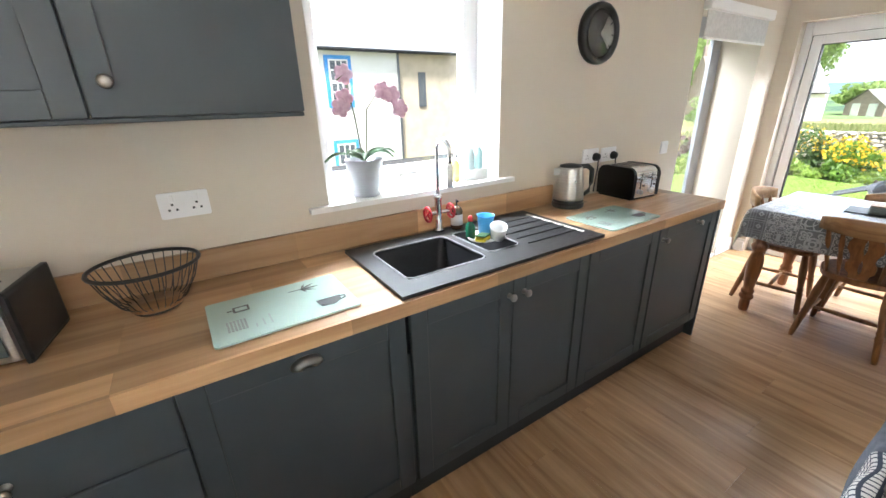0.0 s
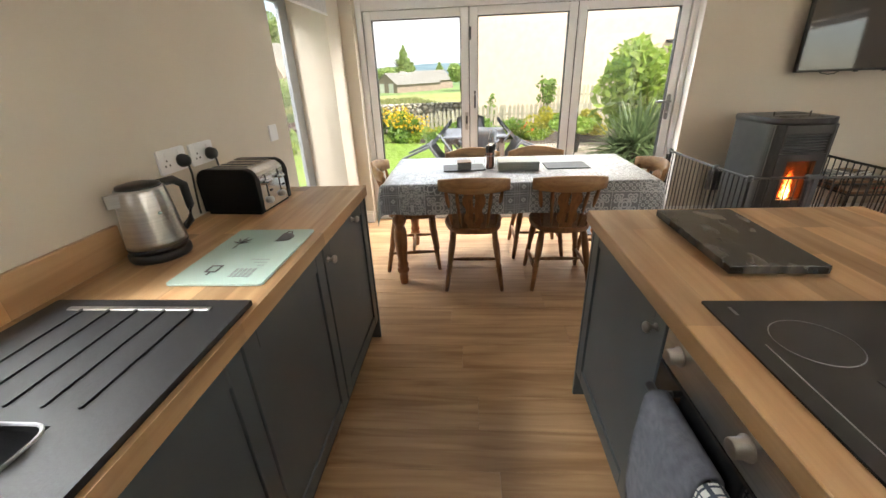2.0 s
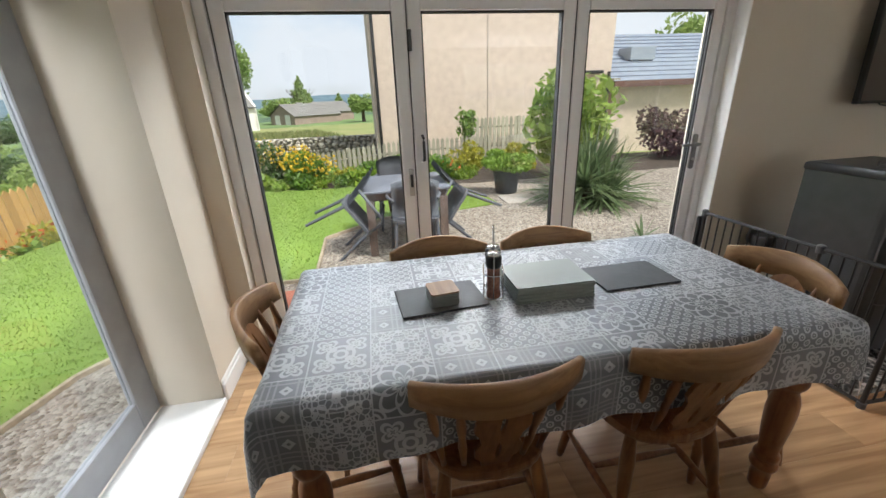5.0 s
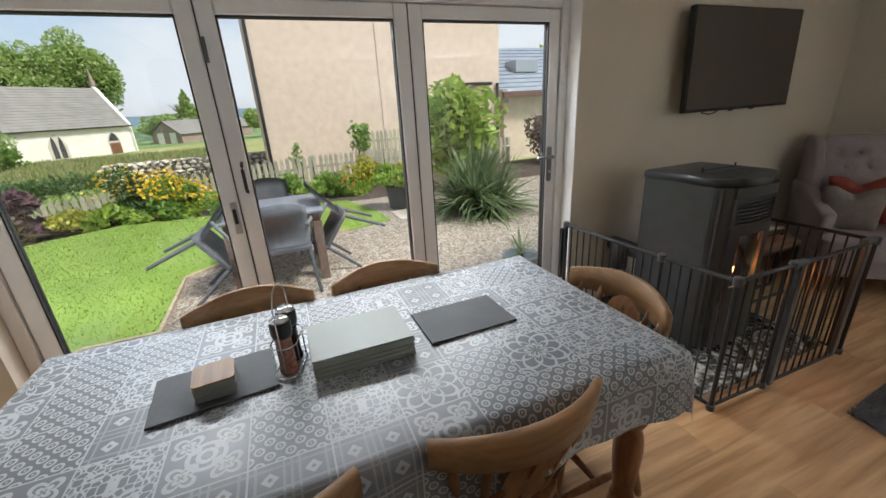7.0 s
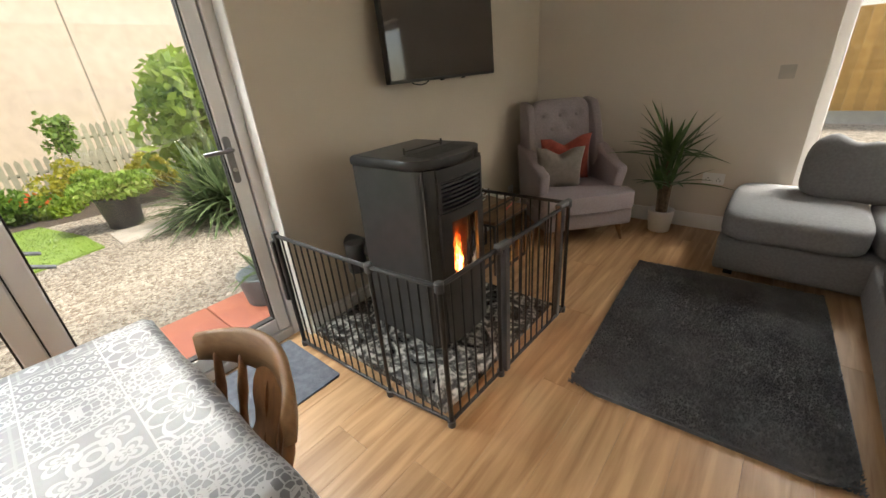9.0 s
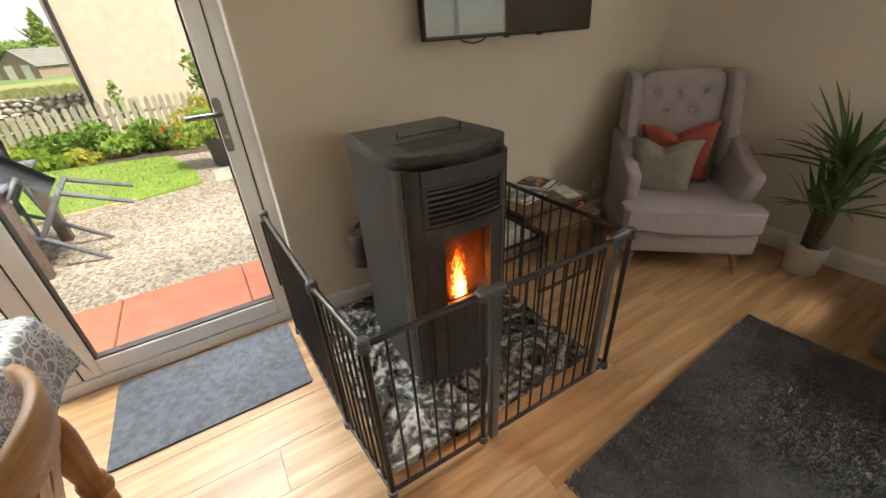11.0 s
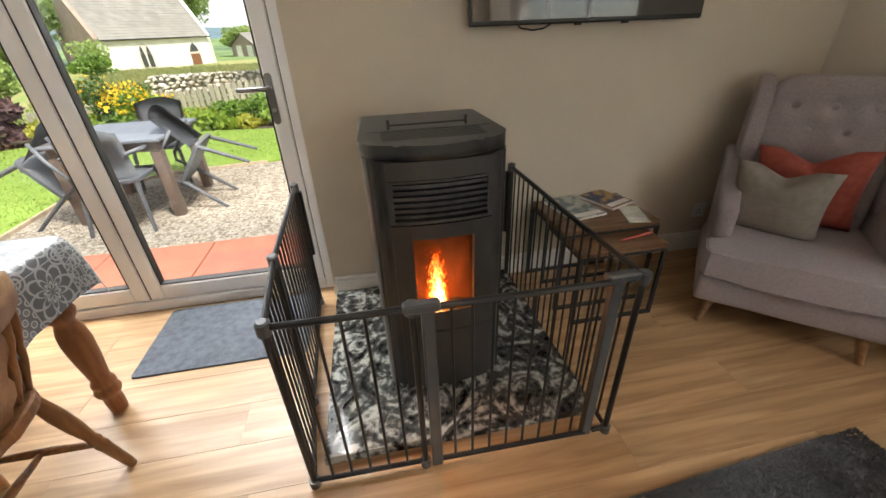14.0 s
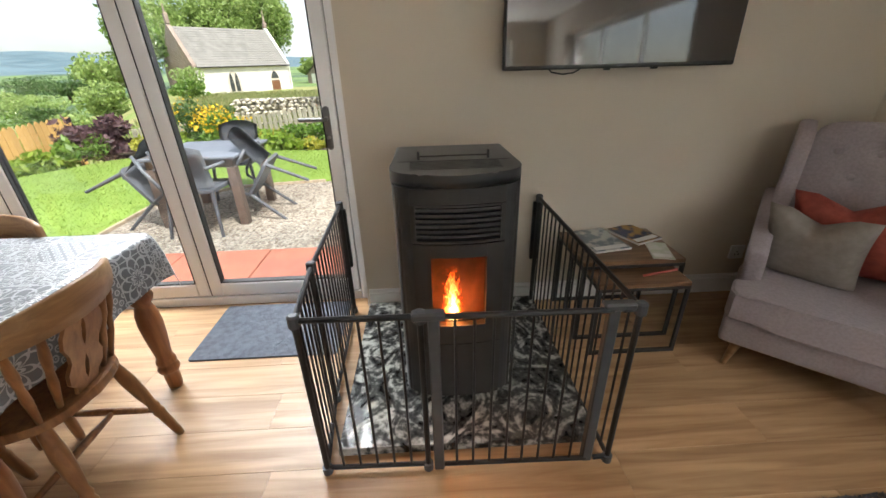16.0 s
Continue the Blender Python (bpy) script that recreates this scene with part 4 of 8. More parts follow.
def oven():
    t = thing("oven", pose(0, 0, 0), "black glass built-under oven with a steel control strip", "oven")
    x0, x1 = 1.13, 1.75
    part("body", box(x0, x1, -0.42, FP - 0.001, 0.13, TOP - 0.001), BLACK, t)
    part("control_panel", box(x0, x1, FP, FP + 0.02, 0.745, 0.866, 0.002), STEEL, t, "brushed steel control strip")
    part("oven_door", box(x0, x1, FP, FP + 0.022, 0.17, 0.741, 0.003), mat("oven_black_glass", (0.012, 0.012, 0.013), 0.07), t, "black glass door")
    part("vent_strip", box(x0, x1, FP, FP + 0.015, 0.131, 0.168), STEEL, t)
    for x in (1.68, 1.44, 1.22):
        part("control_dial", lathe([(0.024, 0), (0.024, 0.004), (0.019, 0.007), (0.018, 0.028), (0.014, 0.03)], 20, pose(x, FP + 0.02, 0.803, -90)), STEEL, t, "steel dial", True)
    h = part("door_handle", tube([(x0 + 0.05, FP + 0.062, 0.70), (x1 - 0.05, FP + 0.062, 0.70)], 0.011, 12), BLACK, t, smooth=True)
    for x in (x0 + 0.08, x1 - 0.08):
        part("handle_post", tube([(x, FP + 0.022, 0.70), (x, FP + 0.062, 0.70)], 0.008, 8), BLACK, h)


oven()


def towel(x0, x1, zb_front, label, material, th=0.012, lift=0.0):
    """A towel hung over the oven handle."""
    bm = bmesh.new()
    n = 12
    prof = []
    yc, zc, r = FP + 0.062, 0.70, 0.0135 + lift
    for z in np.linspace(zb_front, zc, 10):
        prof.append((yc + r + 0.012 * math.sin((zc - z) * 9), z))
    for a in range(15, 181, 15):
        prof.append((yc + r * math.cos(radians(a)), zc + r * math.sin(radians(a))))
    for z in np.linspace(zc, 0.40, 6)[1:]:
        prof.append((yc - r, z))
    rows = []
    for i in range(n + 1):
        u = i / n
        x = x0 + (x1 - x0) * u
        rows.append([bm.verts.new((x + 0.004 * math.sin(9 * z + i), y + (0.006 * math.sin(u * 9 + z * 6) if y > yc else 0), z)) for y, z in prof])
    for p, q in zip(rows, rows[1:]):
        for k in range(len(prof) - 1):
            bm.faces.new((p[k], p[k + 1], q[k + 1], q[k]))
    bmesh.ops.recalc_face_normals(bm, faces=bm.faces)
    bmesh.ops.solidify(bm, geom=bm.faces[:], thickness=th * 0.4)
    return single("towel" if "towel" in label else "oven_glove", bm, material, label, "towel", smooth=True)


TOWELG = mat("slate_blue_cotton", (0.15, 0.16, 0.19), 0.95, col2=(0.11, 0.12, 0.145), scale=50, bump=0.5, bump_scale=300)
CHECK = bpy.data.materials.new("checked_cotton")
CHECK.use_nodes = True
_n, _l = CHECK.node_tree.nodes, CHECK.node_tree.links
_co = _n.new("ShaderNodeTexCoord")
_br = _n.new("ShaderNodeTexBrick")
_br.offset = 0.0
_br.inputs["Scale"].default_value, _br.inputs["Brick Width"].default_value, _br.inputs["Row Height"].default_value, _br.inputs["Mortar Size"].default_value = 1.0, 0.016, 0.016, 0.0022
_br.inputs["Color1"].default_value = _br.inputs["Color2"].default_value = (0.72, 0.71, 0.68, 1)
_br.inputs["Mortar"].default_value = (0.05, 0.06, 0.09, 1)
_sp = _n.new("ShaderNodeSeparateXYZ")
_cb = _n.new("ShaderNodeCombineXYZ")
_l.new(_co.outputs["Object"], _sp.inputs[0])
_l.new(_sp.outputs[0], _cb.inputs[0])
_l.new(_sp.outputs[2], _cb.inputs[1])
_l.new(_cb.outputs[0], _br.inputs["Vector"])
_l.new(_br.outputs["Color"], _n["Principled BSDF"].inputs["Base Color"])
_n["Principled BSDF"].inputs["Roughness"].default_value = 0.95
towel(1.44, 1.655, 0.36, "folded slate grey towel over the oven handle", TOWELG, 0.03, 0.016)
towel(1.19, 1.432, 0.30, "white and navy checked tea towel over the oven handle", CHECK, 0.02, 0.010)


def hob():
    t = thing("hob", pose(0, 0, 0), "black glass induction hob set in the worktop", "hob")
    part("glass_top", prism(rounded(0.60, 0.51, 0.006, 3, 1.44, -0.06), 0.9125, 0.9175, bevel=0.0015), mat("hob_glass", (0.014, 0.014, 0.015), 0.09, col2=(0.018, 0.018, 0.019), scale=5), t)
    RING = mat("hob_ring", (0.16, 0.16, 0.16), 0.35)
    for x, y, r in ((1.59, 0.06, 0.072), (1.59, -0.19, 0.09), (1.29, 0.06, 0.09), (1.29, -0.19, 0.072)):
        part("ring_mark", tube([(x + r * math.cos(radians(a)), y + r * math.sin(radians(a)), 0.9176) for a in range(0, 360, 10)], 0.0011, 4, closed=True), RING, t)
    part("mark", box(1.68, 1.712, 0.145, 0.152, 0.9175, 0.918), RING, t)
    part("vent", box(1.395, 1.485, -0.16, 0.04, 0.9176, 0.9186), BLACK, t, "matt black extractor slot")
    part("touch_marks", box(1.30, 1.58, 0.155, 0.158, 0.9175, 0.9179), RING, t)


hob()
STONE = bpy.data.materials.new("granite")
STONE.use_nodes = True
_n, _l = STONE.node_tree.nodes, STONE.node_tree.links
_co = _n.new("ShaderNodeTexCoord")
_n1, _n2 = _n.new("ShaderNodeTexNoise"), _n.new("ShaderNodeTexNoise")
_n1.inputs["Scale"].default_value, _n1.inputs["Detail"].default_value, _n1.inputs["Distortion"].default_value = 7.0, 9.0, 2.6
_n2.inputs["Scale"].default_value, _n2.inputs["Detail"].default_value = 45.0, 6.0
_mx = _n.new("ShaderNodeMix")
_mx.inputs[0].default_value = 0.3
_cr = _n.new("ShaderNodeValToRGB")
_e = _cr.color_ramp.elements
_e[0].position, _e[0].color, _e[1].position, _e[1].color = 0.39, (0.013, 0.013, 0.014, 1), 0.62, (0.50, 0.50, 0.47, 1)
_k = _e.new(0.50)
_k.color = (0.075, 0.078, 0.075, 1)
_l.new(_co.outputs["Object"], _n1.inputs["Vector"])
_l.new(_co.outputs["Object"], _n2.inputs["Vector"])
_l.new(_n1.outputs["Fac"], _mx.inputs[2])
_l.new(_n2.outputs["Fac"], _mx.inputs[3])
_l.new(_mx.outputs[0], _cr.inputs[0])
_l.new(_cr.outputs[0], _n["Principled BSDF"].inputs["Base Color"])
_n["Principled BSDF"].inputs["Roughness"].default_value = 0.09
DARKSTONE = mat("dark_granite", (0.17, 0.155, 0.135), 0.17, col2=(0.016, 0.017, 0.016), scale=9, lo=0.47, hi=0.78, detail=9.0, aniso=(1, 2.6, 1))
slab = thing("granite_board", pose(2.085, -0.062, 0.9125, 0, 0, -1), "dark polished granite board on the peninsula", "board")
part("slab", prism([(-0.22, -0.122), (0.225, -0.125), (0.222, 0.122), (-0.222, 0.12)], 0.006, 0.03, bevel=0.003), DARKSTONE, slab)
for sx in (-0.18, 0.18):
    for sy in (-0.09, 0.09):
        part("foot", lathe([(0.012, 0), (0.012, 0.006)], 10, Matrix.Translation((sx, sy, 0))), BLACK, slab)

# ---- dining ----
CLOTH = bpy.data.materials.new("tile_print_cloth")
CLOTH.use_nodes = True


def cloth_nodes():
    """A grey oilcloth printed with tiles of different white ornaments."""
    nt = CLOTH.node_tree
    n, l = nt.nodes, nt.links
    b = n["Principled BSDF"]
    b.inputs["Roughness"].default_value = 0.4
    b.inputs["Coat Weight"].default_value, b.inputs["Coat Roughness"].default_value = 0.6, 0.34
    uv = n.new("ShaderNodeUVMap")
    S = 0.169

    def vm(op, a, b2=None, k=None):
        q = n.new("ShaderNodeVectorMath")
        q.operation = op
        l.new(a, q.inputs[0])
        if isinstance(b2, tuple):
            q.inputs[1].default_value = b2
        elif b2 is not None:
            l.new(b2, q.inputs[1])
        if k is not None:
            q.inputs["Scale"].default_value = k
        return q.outputs["Value"] if op in ("LENGTH", "DISTANCE", "DOT_PRODUCT") else q.outputs[0]

    def m1(op, a, b2=None, c=None):
        q = n.new("ShaderNodeMath")
        q.operation = op
        for i, v in enumerate((a, b2, c)):
            if v is None:
                continue
            if isinstance(v, (int, float)):
                q.inputs[i].default_value = v
            else:
                l.new(v, q.inputs[i])
        return q.outputs[0]
    p = vm("SCALE", vm("ADD", uv.outputs[0], (0.069, 0.044, 0.0)), k=1 / S)
    cell = vm("FLOOR", p)
    f = vm("SUBTRACT", vm("FRACTION", p), (0.5, 0.5, 0.0))
    sep = n.new("ShaderNodeSeparateXYZ")
    l.new(vm("ABSOLUTE", f), sep.inputs[0])
    ax, ay = sep.outputs[0], sep.outputs[1]
    sg = n.new("ShaderNodeSeparateXYZ")
    l.new(f, sg.inputs[0])
    fx, fy = sg.outputs[0], sg.outputs[1]
    r = vm("LENGTH", f)
    ang = m1("ARCTAN2", fy, fx)
    mx = m1("MAXIMUM", ax, ay)
    # a: flower with eight petals and scrolls
    pet = m1("ABSOLUTE", m1("SINE", m1("MULTIPLY", ang, 4.0)))
    r_in = m1("ABSOLUTE", m1("SUBTRACT", r, m1("MULTIPLY_ADD", pet, 0.13, 0.05)))
    ra = m1("ABSOLUTE", m1("SUBTRACT", r, m1("MULTIPLY_ADD", pet, 0.22, 0.12)))
    rb = m1("ABSOLUTE", m1("SUBTRACT", r, m1("MULTIPLY_ADD", m1("ABSOLUTE", m1("COSINE", m1("MULTIPLY", ang, 4.0))), 0.14, 0.36)))
    A = m1("LESS_THAN", m1("MINIMUM", r_in, m1("MINIMUM", ra, rb)), 0.031)
    rc = vm("LENGTH", vm("SUBTRACT", vm("ABSOLUTE", f), (0.5, 0.5, 0.0)))
    A = m1("MAXIMUM", A, m1("MAXIMUM", m1("LESS_THAN", m1("ABSOLUTE", m1("SUBTRACT", rc, 0.17)), 0.02), m1("LESS_THAN", m1("ABSOLUTE", m1("SUBTRACT", rc, 0.09)), 0.02)))
    # b: interlaced ovals
    ox = m1("SUBTRACT", m1("FRACT", m1("MULTIPLY", m1("ADD", fx, fy), 4.0)), 0.5)
    oy = m1("SUBTRACT", m1("FRACT", m1("MULTIPLY", m1("SUBTRACT", fx, fy), 4.0)), 0.5)
    ring = m1("SQRT", m1("ADD", m1("MULTIPLY", ox, ox), m1("MULTIPLY", oy, oy)))
    B = m1("MAXIMUM", m1("LESS_THAN", m1("ABSOLUTE", m1("SUBTRACT", ring, 0.31)), 0.085), m1("LESS_THAN", ring, 0.08))
    # c: star lattice
    vo = n.new("ShaderNodeTexVoronoi")
    vo.feature = "DISTANCE_TO_EDGE"
    vo.inputs["Scale"].default_value, vo.inputs["Randomness"].default_value = 11.0, 0.75
    l.new(vm("ABSOLUTE", f), vo.inputs["Vector"])
    C = m1("LESS_THAN", vo.outputs["Distance"], 0.09)
    # d: four small squares, each with a dot, on a faint plaid
    dx, dy = m1("ABSOLUTE", m1("SUBTRACT", ax, 0.25)), m1("ABSOLUTE", m1("SUBTRACT", ay, 0.25))
    far = m1("ADD", dx, dy)
    sq = m1("SUBTRACT", m1("LESS_THAN", far, 0.105), m1("LESS_THAN", far, 0.035))
    bars = m1("MAXIMUM", m1("LESS_THAN", m1("ABSOLUTE", m1("SUBTRACT", dx, 0.16)), 0.016), m1("LESS_THAN", m1("ABSOLUTE", m1("SUBTRACT", dy, 0.16)), 0.016))
    cross = m1("LESS_THAN", m1("MINIMUM", ax, ay), 0.014)
    D = m1("MAXIMUM", m1("MULTIPLY", m1("MAXIMUM", bars, cross), 0.4), sq)
    # e: scrolls
    f2 = vm("SUBTRACT", vm("ABSOLUTE", f), (0.25, 0.25, 0.0))
    s2 = n.new("ShaderNodeSeparateXYZ")
    l.new(f2, s2.inputs[0])
    r2 = vm("LENGTH", f2)
    a2 = m1("ARCTAN2", s2.outputs[1], s2.outputs[0])
    p2 = m1("ABSOLUTE", m1("SINE", m1("MULTIPLY", a2, 2.0)))
    e1 = m1("ABSOLUTE", m1("SUBTRACT", r2, m1("MULTIPLY_ADD", p2, 0.10, 0.09)))
    e2 = m1("ABSOLUTE", m1("SUBTRACT", r2, m1("MULTIPLY_ADD", p2, 0.06, 0.02)))
    e3 = m1("ABSOLUTE", m1("SUBTRACT", m1("ABSOLUTE", m1("SUBTRACT", r, 0.16)), 0.06))
    E = m1("LESS_THAN", m1("MINIMUM", e3, m1("MINIMUM", e1, e2)), 0.030)
    wn_ = n.new("ShaderNodeTexWhiteNoise")
    l.new(cell, wn_.inputs["Vector"])
    v = wn_.outputs["Value"]
    res = A
    for k, pat in ((0.18, B), (0.42, C), (0.70, D), (0.78, E)):
        q = n.new("ShaderNodeMix")
        l.new(m1("GREATER_THAN", v, k), q.inputs[0])
        l.new(res, q.inputs[2])
        l.new(pat, q.inputs[3])
        res = q.outputs[0]
    line = m1("GREATER_THAN", mx, 0.488)
    res = m1("MAXIMUM", res, line)
    no = n.new("ShaderNodeTexNoise")
    no.inputs["Scale"].default_value = 3.0
    l.new(uv.outputs[0], no.inputs["Vector"])
    base = n.new("ShaderNodeMix")
    base.data_type = "RGBA"
    base.inputs[6].default_value, base.inputs[7].default_value = (0.105, 0.115, 0.13, 1), (0.19, 0.20, 0.22, 1)
    l.new(m1("MULTIPLY_ADD", v, 0.6, m1("MULTIPLY", no.outputs["Fac"], 0.4)), base.inputs[0])
    fin = n.new("ShaderNodeMix")
    fin.data_type = "RGBA"
    l.new(res, fin.inputs[0])
    l.new(base.outputs[2], fin.inputs[6])
    fin.inputs[7].default_value = (0.46, 0.48, 0.505, 1)
    l.new(fin.outputs[2], b.inputs["Base Color"])


cloth_nodes()
TX0, TX1, TY0, TY1, TZ = 3.385, 4.225, -0.46, 1.30, 0.762


def table():
    t = thing("dining_table", pose(0, 0, 0), "pine farmhouse table with thick turned legs", "table")
    part("tabletop", box(TX0 + 0.006, TX1 - 0.006, TY0 + 0.006, TY1 - 0.006, TZ - 0.03, TZ - 0.004, 0.004), LEGW, t)
    prof = [(0.026, 0.0), (0.03, 0.01), (0.033, 0.06), (0.031, 0.09), (0.042, 0.10), (0.046, 0.115), (0.042, 0.13), (0.034, 0.138), (0.042, 0.15), (0.04, 0.165), (0.032, 0.18), (0.036, 0.22), (0.043, 0.29), (0.047, 0.36), (0.044, 0.41), (0.036, 0.44), (0.030, 0.455), (0.044, 0.475), (0.05, 0.495), (0.044, 0.515), (0.032, 0.53), (0.038, 0.545), (0.038, 0.56)]
    for x, y in ((TX0 + 0.075, TY0 + 0.085), (TX0 + 0.075, TY1 - 0.085), (TX1 - 0.045, TY0 + 0.095), (TX1 - 0.045, TY1 - 0.085)):
        leg = part("leg", lathe(prof, 20, Matrix.Translation((x, y, 0))), LEGW, t, smooth=True)
        part("leg_block", box(x - 0.042, x + 0.042, y - 0.042, y + 0.042, 0.56, TZ - 0.031, 0.004), LEGW, leg)
    for a, b, c, d in ((TX0 + 0.118, TX1 - 0.118, TY0 + 0.07, TY0 + 0.092), (TX0 + 0.118, TX1 - 0.118, TY1 - 0.092, TY1 - 0.07), (TX0 + 0.06, TX0 + 0.082, TY0 + 0.128, TY1 - 0.128), (TX1 - 0.062, TX1 - 0.04, TY0 + 0.14, TY1 - 0.128)):
        part("apron", box(a, b, c, d, TZ - 0.13, TZ - 0.031), LEGW, t)


table()


def tablecloth():
    """Draped cloth: flat on the top, falling in soft folds, longer at the corners."""
    bm = bmesh.new()
    drop = 0.20
    nx, ny = 44, 84
    w, h = TX1 - TX0, TY1 - TY0
    uvl = bm.loops.layers.uv.new("UVMap")
    grid, flat = [], {}
    for i in range(nx + 1):
        row = []
        for k in range(ny + 1):
            u = -drop + (w + 2 * drop) * i / nx
            v = -drop + (h + 2 * drop) * k / ny
            du, dv = max(0, -u, u - w), max(0, -v, v - h)
            cu, cv = min(max(u, 0), w), min(max(v, 0), h)
            fall = math.hypot(du, dv) if du and dv else du + dv
            su, sv = (-1 if u < 0 else 1), (-1 if v < 0 else 1)
            wave = 0.010 * math.sin(v * 13 + 1.0) + 0.006 * math.sin(v * 29) if du and not dv else (0.010 * math.sin(u * 14 + 2) + 0.006 * math.sin(u * 31) if dv and not du else 0)
            k2 = min(1, fall / 0.1)
            out = 0.010 * min(1, fall / 0.02) + (0.012 + wave) * k2
            x, y = cu, cv
            if du and dv:
                a = math.atan2(dv, du)
                x += su * math.cos(a) * (out + 0.10 * fall)
                y += sv * math.sin(a) * (out + 0.10 * fall)
            elif du:
                x += su * out
            elif dv:
                y += sv * out
            z = TZ - max(0, fall - 0.004) + (0.0012 * math.sin(cu * 17) * math.sin(cv * 11) if not fall else 0)
            vt = bm.verts.new((TX0 + x, TY0 + y, z))
            flat[vt] = (u, v)
            row.append(vt)
        grid.append(row)
    for i in range(nx):
        for k in range(ny):
            f = bm.faces.new((grid[i][k], grid[i + 1][k], grid[i + 1][k + 1], grid[i][k + 1]))
            for lo in f.loops:
                lo[uvl].uv = flat[lo.vert]
    bmesh.ops.recalc_face_normals(bm, faces=bm.faces)
    single("tablecloth", bm, CLOTH, "grey and white tile print oilcloth draped over the table", "tablecloth", smooth=True)


tablecloth()


def chair_proto():
    """A farmhouse chair; it faces +y, its back is towards -y."""
    t = thing("dining_chair", pose(0, 0, -50), "varnished pine farmhouse chair with a pierced back splat", "chair", "chairs round the table")
    out = []
    for i in range(28):
        a = 2 * math.pi * i / 28
        c, s = math.cos(a), math.sin(a)
        rx = 0.205 if s > 0 else 0.19
        out.append((rx * math.copysign(abs(c) ** 0.72, c), 0.20 * math.copysign(abs(s) ** 0.72, s)))
    part("seat", prism(out, 0.425, 0.46, bevel=0.012), PINE, t, smooth=False)
    prof = [(0.013, 0), (0.016, 0.03), (0.018, 0.13), (0.021, 0.15), (0.016, 0.165), (0.021, 0.18), (0.016, 0.195), (0.022, 0.26), (0.024, 0.33), (0.019, 0.41), (0.015, 0.44)]

    def leg(x, y, fx, fy):
        a, b = Vector((fx, fy, 0)), Vector((x, y, 0.44))
        q = (b - a).to_track_quat("Z", "Y").to_matrix().to_4x4()
        k = (b - a).length / 0.44
        part("leg", lathe([(r, z * k) for r, z in prof], 14, Matrix.Translation(a) @ q), PINE, t, smooth=True)
    for sx in (-1, 1):
        leg(sx * 0.14, 0.13, sx * 0.195, 0.185)
        leg(sx * 0.135, -0.13, sx * 0.195, -0.215)
        part("stretcher", tube([(sx * 0.178, 0.165, 0.15), (sx * 0.18, 0.05, 0.152), (sx * 0.18, -0.05, 0.152), (sx * 0.176, -0.188, 0.15)], [0.009, 0.014, 0.014, 0.009], 10), PINE, t, smooth=True)
    part("stretcher", tube([(-0.175, -0.01, 0.152), (-0.06, -0.01, 0.152), (0.06, -0.01, 0.152), (0.175, -0.01, 0.152)], [0.009, 0.014, 0.014, 0.009], 10), PINE, t, smooth=True)
    # crest rail, bowed back
    bm = bmesh.new()
    rows = []
    for i in range(17):
        u = -1 + i / 8
        x, y = 0.225 * u, -0.275 + 0.085 * u * u
        top, bot = 0.828 - 0.03 * u * u, 0.722 + 0.004 * u * u
        th = 0.011
        ny_ = Vector((-0.75 * u * 0.5, 1, 0)).normalized()
        rows.append([bm.verts.new((x - ny_.x * th * s, y - ny_.y * th * s - (zz - 0.79) * 0.1, zz)) for s, zz in ((-1, bot), (1, bot), (1.15, (top + bot) / 2), (1, top - 0.004), (0.4, top), (-0.4, top), (-1, top - 0.004))])
    for p, q in zip(rows, rows[1:]):
        for k in range(7):
            bm.faces.new((p[k], p[(k + 1) % 7], q[(k + 1) % 7], q[k]))
    bm.faces.new(rows[0])
    bm.faces.new(list(reversed(rows[-1])))
    bmesh.ops.recalc_face_normals(bm, faces=bm.faces)
    # Paler than the spindles: light from the doors is painted into the wood.
    part("crest_rail", bm, PINE_TOP, t, "top rail with window light in its colour", True)
    sprof = [0.008, 0.010, 0.013, 0.010, 0.014, 0.011, 0.008]
    for u in (-0.82, -0.5, 0.5, 0.82):
        x0, y0 = 0.165 * u * 1.05, -0.165 + 0.03 * u * u
        x1, y1 = 0.225 * u, -0.270 + 0.085 * u * u
        part("spindle", tube([(x0 + (x1 - x0) * k / 6, y0 + (y1 - y0) * k / 6, 0.455 + (0.755 - 0.455) * k / 6) for k in range(7)], sprof, 10), PINE, t, smooth=True)
    # pierced splat
    half = [(0.034, 0.455), (0.038, 0.49), (0.058, 0.515), (0.06, 0.555), (0.046, 0.585), (0.05, 0.615), (0.068, 0.65), (0.066, 0.69), (0.054, 0.72), (0.054, 0.755)]
    bm = bmesh.new()
    at = lambda z: -0.170 - 0.098 * (z - 0.455) / 0.30
    cols = []
    for w, z in half:
        hole = 0.0075 if 0.51 < z < 0.57 or 0.63 < z < 0.70 else 0.0
        w += 0.006
        cols.append((w, z, hole))
    for s in (-1, 1):
        for th in (0,):
            prev = None
            for w, z, ho in cols:
                ring = [bm.verts.new((s * ho, at(z) + 0.006, z)), bm.verts.new((s * w, at(z) + 0.006, z)), bm.verts.new((s * w, at(z) - 0.006, z)), bm.verts.new((s * ho, at(z) - 0.006, z))]
                if prev:
                    for k in range(4):
                        bm.faces.new((prev[k], prev[(k + 1) % 4], ring[(k + 1) % 4], ring[k]))
                else:
                    bm.faces.new(ring)
                prev = ring
            bm.faces.new(prev)
    bmesh.ops.recalc_face_normals(bm, faces=bm.faces)
    part("back_splat", bm, PINE, t, "splat with cut-out holes")
    return t


CHAIR = chair_proto()
